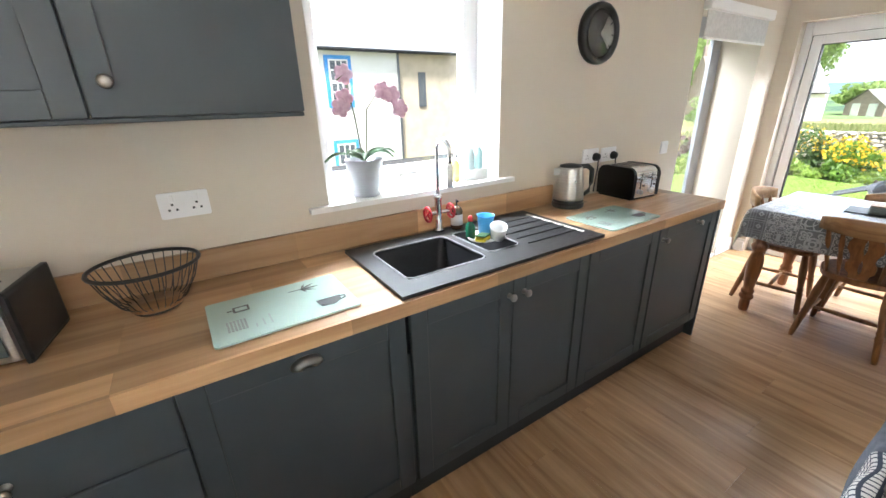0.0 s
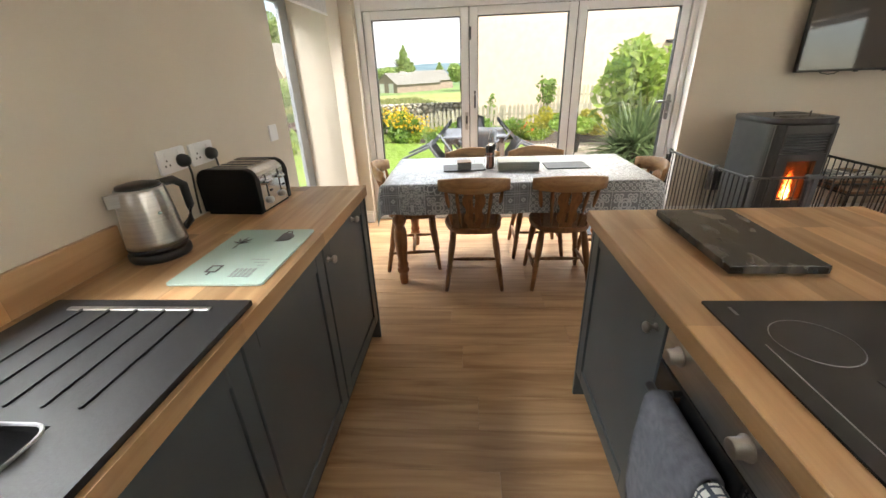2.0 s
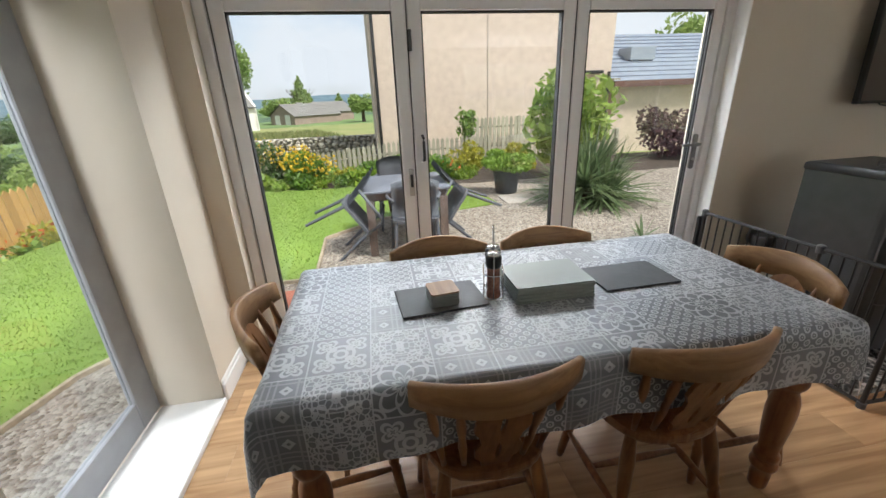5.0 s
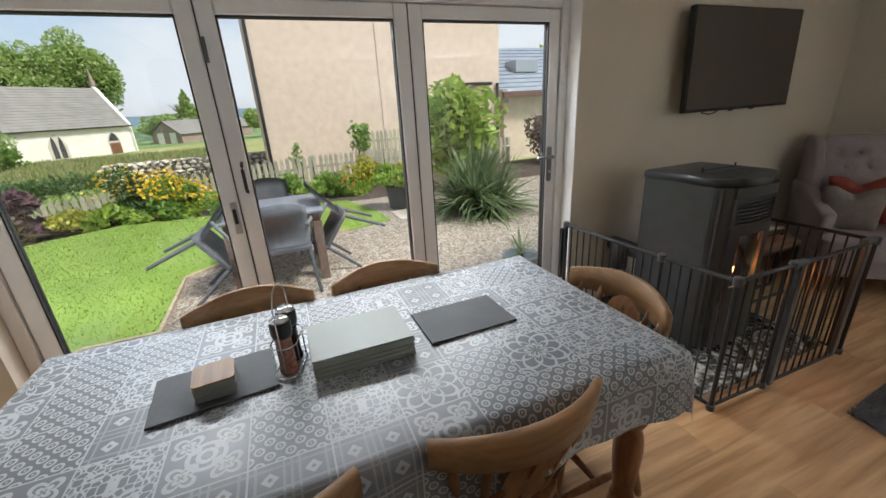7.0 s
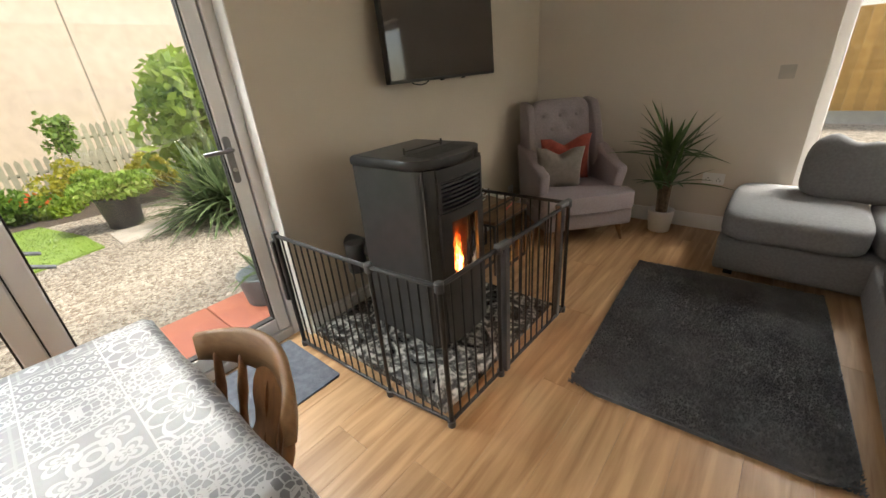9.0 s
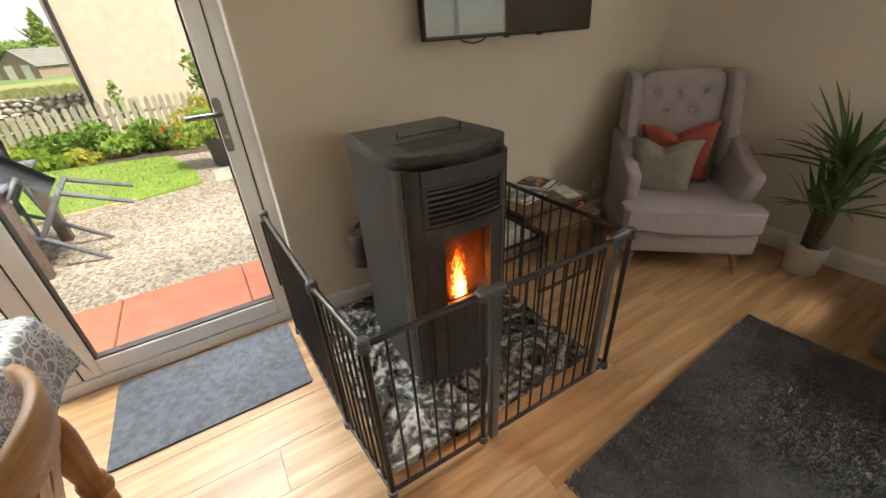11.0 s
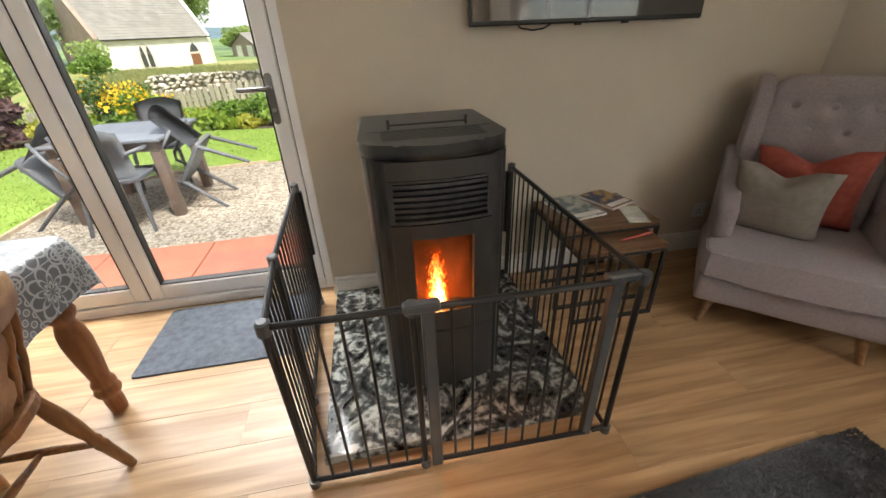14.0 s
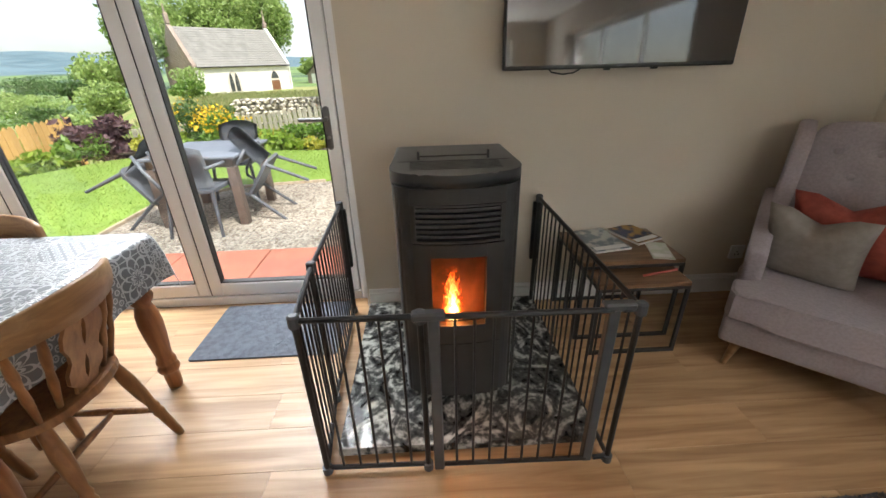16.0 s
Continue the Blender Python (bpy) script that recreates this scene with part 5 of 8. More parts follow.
SEATS = [(3.555, 0.70, -90), (3.555, 0.105, -90), (4.05, 0.70, 90), (4.05, 0.18, 90), (3.85, 1.17, 186), (3.71, -0.32, 0)]
CHAIR.matrix_world = pose(SEATS[0][0], SEATS[0][1], 0, 0, 0, SEATS[0][2])
for x, y, a in SEATS[1:]:
    copy_thing(CHAIR, pose(x, y, 0, 0, 0, a))


def rough_slab(w, h, t):
    """A riven slate plate with a slightly uneven edge."""
    rng = random.Random(int(w * 1000))
    o = []
    for x0, y0, x1, y1 in ((-w, -h, w, -h), (w, -h, w, h), (w, h, -w, h), (-w, h, -w, -h)):
        for i in range(8):
            u = i / 8
            j = rng.uniform(-0.0012, 0.0012)
            o.append(((x0 + (x1 - x0) * u) / 2 + j, (y0 + (y1 - y0) * u) / 2 + j))
    return prism(o, 0, t, bevel=0.0012)


TT = TZ + 0.0025
single("slate_placemat", rough_slab(0.30, 0.20, 0.006), SLATE, "dark slate place mat on the tablecloth", "placemat", group="slate mats", m=pose(3.825, 0.77, TT, 0, 0, 95))
single("slate_placemat", rough_slab(0.30, 0.20, 0.006), SLATE, "dark slate place mat on the tablecloth", "placemat", group="slate mats", m=pose(3.83, 0.03, TT, 0, 0, 91))
co = thing("coaster_stack", pose(3.80, 0.765, TT + 0.0075, 0, 0, 4), "stack of wood topped square coasters on the slate", "coasters")
for i in range(8):
    part("coaster", prism(rounded(0.10, 0.10, 0.012, 3), i * 0.0062, i * 0.0062 + 0.0055, Matrix.Rotation(radians((i * 37 % 5) - 2), 4, "Z"), bevel=0.001), PINE_TOP if i == 7 else mat("coaster_edge", (0.22, 0.23, 0.21), 0.5), co)
SAGE = mat("sage_board", (0.26, 0.29, 0.26), 0.35, col2=(0.24, 0.27, 0.245), scale=6)
pm = thing("placemat_stack", pose(3.817, 0.379, TT, 0, 0, 90), "thick stack of sage green place mats", "placemats")
for i in range(9):
    j = ((i * 53) % 7 - 3) * 0.0007
    part("placemat", prism(rounded(0.285, 0.205, 0.004, 2), i * 0.0066, i * 0.0066 + 0.006, Matrix.Translation((j, -j, 0)), bevel=0.0008), SAGE, pm)


def cruet():
    t = thing("salt_and_pepper", pose(3.82, 0.575, TT, 0, 0, -105) @ Matrix.Diagonal((1.12, 1.12, 1.12, 1)), "salt and pepper mills in a wire holder", "cruet")
    for y, col, nm in ((-0.028, (0.42, 0.20, 0.15), "pink salt"), (0.028, (0.05, 0.04, 0.035), "pepper")):
        mill = part("mill", lathe([(0.022, 0.004), (0.023, 0.012), (0.02, 0.03), (0.0195, 0.095), (0.022, 0.105)], 18, Matrix.Translation((0, y, 0))), mat(nm.replace(" ", "_"), col, 0.25, col2=tuple(c * 0.6 for c in col), scale=120, coat=0.6), t, "clear mill of " + nm, True)
        part("mill_cap", lathe([(0.023, 0.1055), (0.025, 0.115), (0.025, 0.14), (0.022, 0.143)], 18, Matrix.Translation((0, y, 0))), BLACK, mill, "black cap", True)
        part("mill_top", lathe([(0.022, 0.1435), (0.022, 0.151), (0.017, 0.155)], 18, Matrix.Translation((0, y, 0))), CHROME, mill, "chrome top", True)
    for z in (0.004, 0.085):
        part("holder_ring", tube([(x, y, z) for x, y in rounded(0.062, 0.118, 0.028, 5)], 0.002, 6, closed=True), CHROME, t)
    part("holder_handle", tube([(0, -0.057, 0.004), (0, -0.057, 0.19), (0, -0.03, 0.222), (0, 0, 0.232), (0, 0.03, 0.222), (0, 0.057, 0.19), (0, 0.057, 0.004)], 0.002, 6), CHROME, t)
    for x, y in ((0.03, 0.03), (-0.03, 0.03), (0.03, -0.03), (-0.03, -0.03)):
        part("holder_post", tube([(x, y, 0.004), (x, y, 0.085)], 0.0018, 6), CHROME, t)


cruet()


def pile(name, label, cat, corners_m, w, h, r, n, length, material, thick):
    """A rug: a backing and a pile of many short tufts."""
    t = thing(name, corners_m, label, cat)
    part("backing", prism(rounded(w, h, r, 5), 0.0, thick, bevel=thick * 0.4), material, t)
    rng = np.random.RandomState(5)
    ins = length * 0.4
    x = rng.uniform(-w / 2 + ins, w / 2 - ins, n)
    y = rng.uniform(-h / 2 + ins, h / 2 - ins, n)
    a = rng.uniform(0, 6.283, n)
    # tufts lie in drifts
    lean = length * (0.6 + 0.5 * np.sin(x * 7 + 1) * np.sin(y * 6))
    dx, dy = np.cos(a) * lean, np.sin(a) * lean
    bw = length * 0.32
    v = np.empty((n, 3, 3))
    v[:, 0] = np.stack([x - np.sin(a) * bw, y + np.cos(a) * bw, np.full(n, thick * 0.8)], 1)
    v[:, 1] = np.stack([x + np.sin(a) * bw, y - np.cos(a) * bw, np.full(n, thick * 0.8)], 1)
    v[:, 2] = np.stack([x + dx, y + dy, thick + length * rng.uniform(0.35, 0.75, n)], 1)
    me = bpy.data.meshes.new("pile")
    me.from_pydata(v.reshape(-1, 3).tolist(), [], np.arange(3 * n).reshape(-1, 3).tolist())
    me.materials.append(material)
    ob = tagged(new("shag", me), kind="stuff")
    ob.parent = t
    return t


MATM = mat("blue_grey_mat", (0.125, 0.14, 0.17), 0.95, col2=(0.08, 0.09, 0.112), scale=30, bump=0.8, bump_scale=220)
pile("doormat", "blue grey doormat at the glazed doors", "mat", pose(4.585, -0.71, 0.0005), 0.49, 0.76, 0.012, 9000, 0.006, MATM, 0.009)
pile("rug", "charcoal shaggy rug on the floor", "rug", pose(2.955, -2.405, 0.0005, 0, 0, 3.5), 0.985, 1.40, 0.13, 70000, 0.014, RUGM, 0.018)

# ---- stove corner ----
hearth = single("hearth_slab", prism([(3.75, -2.205), (4.748, -2.205), (4.748, -1.215), (3.75, -1.215)], 0.0005, 0.04, bevel=0.003), STONE, "black and white polished granite hearth slab", "hearth")


def flame_mat(k):
    """A flame: a bright root, ragged licks above it, clear gas round them."""
    m = bpy.data.materials.new("flame_glow")
    m.use_nodes = True
    n, l = m.node_tree.nodes, m.node_tree.links
    b = n["Principled BSDF"]

    def m1(op, a, b2=None, c=None):
        q = n.new("ShaderNodeMath")
        q.operation = op
        for i, v in enumerate((a, b2, c)):
            if isinstance(v, (int, float)):
                q.inputs[i].default_value = v
            elif v is not None:
                l.new(v, q.inputs[i])
        return q.outputs[0]
    co, mp, no, sp = n.new("ShaderNodeTexCoord"), n.new("ShaderNodeMapping"), n.new("ShaderNodeTexNoise"), n.new("ShaderNodeSeparateXYZ")
    mp.inputs["Scale"].default_value, mp.inputs["Location"].default_value = (1, 30, 11), (3 * k, 5 * k + 0.4, 2 * k)
    no.inputs["Detail"].default_value = 4.0
    l.new(co.outputs["Object"], mp.inputs["Vector"])
    l.new(mp.outputs[0], no.inputs["Vector"])
    l.new(co.outputs["Generated"], sp.inputs[0])
    up = sp.outputs[2]
    wob = m1("MULTIPLY", m1("SUBTRACT", no.outputs["Fac"], 0.5), m1("MULTIPLY_ADD", up, 0.9, 0.15))
    side = m1("ABSOLUTE", m1("ADD", m1("SUBTRACT", sp.outputs[1], 0.52), wob))
    half = m1("MULTIPLY_ADD", m1("POWER", m1("SUBTRACT", 1.0, up), 0.7), 0.27, 0.03)
    body = m1("SUBTRACT", 1.0, m1("DIVIDE", side, half))
    heat = m1("MULTIPLY", m1("MAXIMUM", body, 0.0), m1("SUBTRACT", 1.12, up))
    cr = n.new("ShaderNodeValToRGB")
    e = cr.color_ramp.elements
    e[0].position, e[0].color, e[1].position, e[1].color = 0.0, (0.55, 0.03, 0.002, 1), 0.75, (1.0, 0.72, 0.30, 1)
    q = e.new(0.28)
    q.color = (1.0, 0.17, 0.012, 1)
    l.new(heat, cr.inputs[0])
    l.new(cr.outputs[0], b.inputs["Emission Color"])
    l.new(cr.outputs[0], b.inputs["Base Color"])
    l.new(m1("MULTIPLY_ADD", m1("MULTIPLY", heat, heat), 14.0, 1.0), b.inputs["Emission Strength"])
    al = n.new("ShaderNodeMapRange")
    al.inputs[1].default_value, al.inputs[2].default_value, al.inputs[4].default_value = 0.02, 0.32, 0.95
    l.new(heat, al.inputs[0])
    l.new(al.outputs[0], b.inputs["Alpha"])
    return m


def stove():
    t = thing("pellet_stove", pose(4.22, -1.695, 0.0405), "grey steel pellet stove with a fire burning", "stove")
    W, D = 0.452, 0.47          # along y, along x; the front looks to -x
    xf, xb = -D / 2, D / 2

    def shell(w, xf2, xb2, r, bulge=0.02):
        o = []
        for i in range(13):
            a = radians(180 - 7.5 * i)
            o.append((xf2 + r + r * math.cos(a), w / 2 - r + r * math.sin(a)))
        o += [(xb2, w / 2), (xb2, -w / 2)]
        for i in range(13):
            a = radians(270 - 7.5 * i)
            o.append((xf2 + r + r * math.cos(a), -w / 2 + r + r * math.sin(a)))
        for i in range(1, 14):
            u = -1 + i / 7
            o.append((xf2 - bulge * (1 - u * u), (w / 2 - r) * u))
        return o
    zt = 0.985
    part("plinth", prism(shell(W - 0.05, xf + 0.03, xb - 0.02, 0.03), 0.0, 0.03), STOVEDARK, t)
    # side panels wrap round the front corners
    for s in (-1, 1):
        o = [(xb, s * W / 2), (xf + 0.075, s * W / 2)]
        for i in range(1, 8):
            a = radians(90 - 12.5 * i)
            o.append((xf + 0.075 - 0.08 * math.cos(a), s * (W / 2 - 0.08 + 0.08 * math.sin(a))))
        inn = [(x + (0.012 if x < xf + 0.07 else 0), y - s * 0.012) for x, y in o]
        poly = o + list(reversed(inn))
        if s > 0:
            poly = list(reversed(poly))
        part("side_panel", prism(poly, 0.03, zt - 0.045), STOVE, t, "grey painted steel side")
    part("core", box(xf + 0.022, xb - 0.002, -W / 2 + 0.013, W / 2 - 0.013, 0.03, zt - 0.046), STOVEDARK, t)
    o = shell(W + 0.012, xf - 0.006, xb + 0.006, 0.11, 0.035)
    lid = prism(o, zt - 0.044, zt)
    bmesh.ops.bevel(lid, geom=[e for e in lid.edges if e.verts[0].co.z > zt - 0.001 and e.verts[1].co.z > zt - 0.001], offset=0.02, segments=4, affect="EDGES", profile=0.5)
    for f in lid.faces:
        f.smooth = abs(f.normal.z) < 0.98
    part("lid", lid, STOVE, t, "grey steel lid with rounded corners")
    part("lid_seam", box(xf + 0.17, xf + 0.173, -W / 2 + 0.02, W / 2 - 0.02, zt, zt + 0.0012), STOVEDARK, t)
    for i in range(7):
        part("lid_slot", box(xf + 0.05 + i * 0.018, xf + 0.0545 + i * 0.018, -0.16, 0.16, zt, zt + 0.0012), STOVEDARK, t)
    for y in (-0.13, 0.13):
        part("lid_peg", lathe([(0.005, 0), (0.005, 0.03)], 8, Matrix.Translation((xf + 0.2, y, zt))), STOVEDARK, t)
    part("lid_bar", tube([(xf + 0.2, -0.13, zt + 0.012), (xf + 0.2, 0.13, zt + 0.012)], 0.003, 6), STOVEDARK, t)
    fw = 0.162
    BOW = 0.034

    def bowed(y0, y1, z0, z1, back, proud=0.0, bm=None, drop=0.0):
        """A front plate that bows outwards, between two heights."""
        ys = [y0 + (y1 - y0) * i / 10 for i in range(11)]
        arc = [(xf - proud - BOW * (1 - (y / (W / 2)) ** 2), y) for y in ys]
        return prism(arc + [(x + back, y) for x, y in reversed(arc)], z0, z1, None, bm)
    # front: top plate, louvres, fire door, lower door
    part("top_front", bowed(-fw, fw, 0.884, zt - 0.046, 0.03), STOVEDARK, t)
    for i in range(6):
        part("louvre", bowed(-fw + 0.016, fw - 0.016, 0.762 + i * 0.0195, 0.771 + i * 0.0195, 0.02, -0.004), STOVE, t, "grey steel louvre")
    part("grille_back", bowed(-fw + 0.014, fw - 0.014, 0.752, 0.876, 0.006, -0.026), BLACK, t)
    bm = bowed(-fw, -fw + 0.015, 0.742, 0.882, 0.03)
    bowed(fw - 0.015, fw, 0.742, 0.882, 0.03, 0.0, bm)
    bowed(-fw + 0.0152, fw - 0.0152, 0.742, 0.752, 0.03, 0.0, bm)
    bowed(-fw + 0.0152, fw - 0.0152, 0.874, 0.882, 0.03, 0.0, bm)
    part("grille_frame", bm, STOVEDARK, t)
    bm = bowed(-fw, -0.1, 0.31, 0.738, 0.03, 0.002)
    bowed(0.1, fw, 0.31, 0.738, 0.03, 0.002, bm)
    bowed(-0.0998, 0.0998, 0.688, 0.738, 0.03, 0.002, bm)
    bowed(-0.0998, 0.0998, 0.31, 0.395, 0.03, 0.002, bm)
    part("fire_door", bm, STOVEDARK, t, "black cast fire door")
    part("lower_front", bowed(-fw, fw, 0.033, 0.305, 0.03), STOVEDARK, t)
    part("fire_door_glass", bowed(-0.0995, 0.0995, 0.3955, 0.6875, 0.004, -0.006), FIREGLASS, t).visible_shadow = False
    # burning chamber seen through the glass
    part("chamber_back", box(xf + 0.019, xf + 0.0215, -0.1, 0.1, 0.395, 0.688), mat("hot_brick", (0.2, 0.09, 0.045), 0.9, col2=(0.1, 0.04, 0.02), scale=20), t)
    for k, (x, yc, w, h) in enumerate(((0.012, 0.022, 0.15, 0.24), (0.002, 0.018, 0.13, 0.21))):
        bm = bmesh.new()
        prev = None
        for i in range(9):
            u = i / 8
            row = [bm.verts.new((xf + x - 0.004 * (1 - v * v), yc + w / 2 * v, 0.40 + h * u)) for v in (-1, -0.5, 0, 0.5, 1)]
            if prev:
                for j in range(4):
                    bm.faces.new((prev[j], prev[j + 1], row[j + 1], row[j]))
            prev = row
        part("flame", bm, flame_mat(k), t, "orange flame", True)
    part("fire_pot", box(xf + 0.005, xf + 0.0185, -0.06, 0.06, 0.396, 0.41), STOVEDARK, t)
    part("flue_stub", tube([(xb, 0.12, 0.42), (0.535, 0.12, 0.42)], 0.05, 20), STOVEDARK, t, "black flue pipe to the wall", True)
    part("flue_tee", lathe([(0.055, 0), (0.055, 0.17), (0.045, 0.175)], 20, Matrix.Translation((0.40, 0.19, 0.30))), STOVEDARK, t, smooth=True)
    lamp = new("fire_glow", bpy.data.lights.new("fire_glow", "POINT"))
    lamp.data.energy, lamp.data.color, lamp.data.shadow_soft_size = 2.2, (1.0, 0.33, 0.07), 0.03
    lamp.location = (4.22 + xf - 0.012, -1.675, 0.50)


FIREGLASS = glass("fire_glass", (0.75, 0.6, 0.5), ior=1.2)
stove()


def guard():
    t = thing("fire_guard", pose(0, 0, 0), "black metal bar fire guard with a gate, round the stove", "fire guard")
    zt, zb = 0.678, 0.025
    runs = [((4.715, -1.125), (4.03, -1.15), 12, "panel"), ((4.03, -1.15), (3.69, -1.185), 6, "panel"), ((3.69, -1.185), (3.683, -1.555), 5, "panel"), ((3.678, -1.60), (3.668, -2.13), 8, "gate"), ((3.668, -2.16), (3.672, -2.215), 0, "panel"), ((3.672, -2.215), (4.71, -2.19), 18, "panel")]
    for (x0, y0), (x1, y1), n, nm in runs:
        p = part(nm, tube([(x0, y0, zt), (x1, y1, zt)], 0.010, 8), BLACKMETAL, t)
        part("bottom_rail", tube([(x0, y0, zb), (x1, y1, zb)], 0.009, 8), BLACKMETAL, p)
        for i in range(1, n + 1):
            u = i / (n + 1)
            x, y = x0 + (x1 - x0) * u, y0 + (y1 - y0) * u
            part("bar", tube([(x, y, zb), (x, y, zt)], 0.0048, 6), BLACKMETAL, p)
    for x, y, r in ((4.03, -1.15, 0.009), (3.69, -1.185, 0.011), (3.683, -1.555, 0.010), (3.672, -2.215, 0.010), (4.715, -1.125, 0.012), (4.71, -2.19, 0.012)):
        part("post", tube([(x, y, 0.001), (x, y, zt + 0.012)], r, 10), BLACKMETAL, t)
        part("joint", lathe([(0.019, zt - 0.02), (0.019, zt + 0.016), (0.012, zt + 0.021)], 12, Matrix.Translation((x, y, 0))), GREYMETAL, t)
        part("foot", lathe([(0.018, 0.0), (0.018, 0.03)], 12, Matrix.Translation((x, y, 0.001))), GREYMETAL, t)
    for y in (-1.595, -2.135):
        part("gate_post", box(3.662, 3.69, y - 0.018, y + 0.018, 0.012, zt + 0.006, 0.004), GREYMETAL, t, "wider grey gate post")
    part("latch", box(3.66, 3.695, -2.20, -2.10, zt - 0.006, zt + 0.022, 0.006), GREYMETAL, t, "grey gate latch")
    part("latch", box(3.66, 3.695, -1.63, -1.53, zt - 0.008, zt + 0.02, 0.006), GREYMETAL, t)
    for y in (-1.125, -2.19):
        part("wall_bracket", box(4.727, 4.752, y - 0.022, y + 0.022, 0.30, zt - 0.03, 0.004), BLACK, t, "black wall bracket")


guard()


def tv():
    t = thing("television", pose(4.66, -2.485, 1.615, 0, 2, 0), "flat black wall-mounted television, switched off", "television")
    part("bezel", box(-0.012, 0.03, -0.53, 0.53, -0.31, 0.31, 0.006), BLACK, t)
    part("screen", box(-0.0135, -0.0123, -0.52, 0.52, -0.292, 0.302), mat("dark_screen", (0.008, 0.008, 0.009), 0.07, coat=1.0, spec=1.0), t, "glossy dark screen")
    part("rear_housing", box(0.0305, 0.06, -0.3, 0.3, -0.25, 0.15, 0.01), BLACK, t)
    part("wall_mount", box(0.0605, 0.112, -0.12, 0.12, -0.1, 0.1), BLACKMETAL, t)
    part("logo_bar", box(-0.0142, -0.0121, -0.015, 0.015, -0.304, -0.298), GREYMETAL, t)
    part("cable", tube([(0.02, 0.17, -0.31), (0.025, 0.2, -0.325), (0.02, 0.25, -0.33), (0.03, 0.30, -0.32), (0.04, 0.31, -0.305)], 0.004, 6), BLACK, t)
    for y in (-0.17, 0.05):
        part("port", box(0.0, 0.02, y - 0.012, y + 0.012, -0.318, -0.3102), BLACK, t)


tv()
WALNUT = wood("walnut", (0.10, 0.05, 0.022), (0.21, 0.115, 0.055), 0.35, "y", 1.3, 0.06)


def nest_table(x0, x1, y0, y1, z, label):
    t = thing("nesting_table", pose(0, 0, 0), label, "side table", "nest of side tables")
    part("tabletop", box(x0, x1, y0, y1, z - 0.022, z, 0.002), WALNUT, t)
    k = 0.008
    for x in (x0 + k, x1 - k):
        for y in (y0 + k, y1 - k):
            part("leg", box(x - k, x + k, y - k, y + k, 0.001, z - 0.0225), BLACKMETAL, t)
    for x in (x0 + k, x1 - k):
        part("floor_bar", box(x - k, x + k, y0 + 2 * k + 0.0005, y1 - 2 * k - 0.0005, 0.001, 0.017), BLACKMETAL, t)
        part("top_bar", box(x - k, x + k, y0 + 2 * k + 0.0005, y1 - 2 * k - 0.0005, z - 0.038, z - 0.0225), BLACKMETAL, t)
    for y in (y0 + k, y1 - k):
        part("top_bar", box(x0 + 2 * k + 0.0005, x1 - 2 * k - 0.0005, y - k, y + k, z - 0.038, z - 0.0225), BLACKMETAL, t)


nest_table(4.36, 4.745, -2.835, -2.33, 0.46, "taller walnut and black metal nesting table")
nest_table(4.235, 4.62, -2.80, -2.365, 0.405, "lower walnut nesting table, pulled part way out")


def magazine(x, y, z, w, h, turn, cols, label, th=0.006):
    t = thing("magazine", pose(x, y, z, 0, 0, turn), label, "magazine", "magazines on the table")
    part("pages", box(-w / 2, w / 2, -h / 2, h / 2, 0, th), mat("paper", (0.70, 0.69, 0.66), 0.6), t)
    part("cover", box(-w / 2, w / 2, -h / 2, h / 2, th, th + 0.0008), mat("cover_print", cols[0], 0.25, col2=cols[1], scale=18, lo=0.42, hi=0.56), t, "printed glossy cover")
    part("title_bar", box(-w / 2 + 0.01, w / 2 - 0.01, h / 2 - 0.05, h / 2 - 0.015, th + 0.0008, th + 0.0014), mat("title_white", (0.65, 0.66, 0.64), 0.3), t)


magazine(4.60, -2.50, 0.461, 0.20, 0.27, 100, ((0.20, 0.24, 0.27), (0.5, 0.52, 0.5)), "grey and white brochure on the table", 0.01)
magazine(4.655, -2.715, 0.461, 0.17, 0.22, 112, ((0.05, 0.06, 0.10), (0.35, 0.22, 0.08)), "dark glossy magazine on the table", 0.012)
magazine(4.455, -2.75, 0.461, 0.10, 0.19, 75, ((0.60, 0.62, 0.58), (0.5, 0.55, 0.45)), "small white leaflet with a yellow mark", 0.003)
single("lighter", tube([(4.30, -2.60, 0.412), (4.345, -2.79, 0.412)], 0.006, 8), mat("coral_plastic", (0.55, 0.12, 0.10), 0.4), "coral red stick lighter on the low table", "lighter", smooth=True)


CHAIR_M = pose(4.175, -3.43, 0, 0, 0, 47.5)


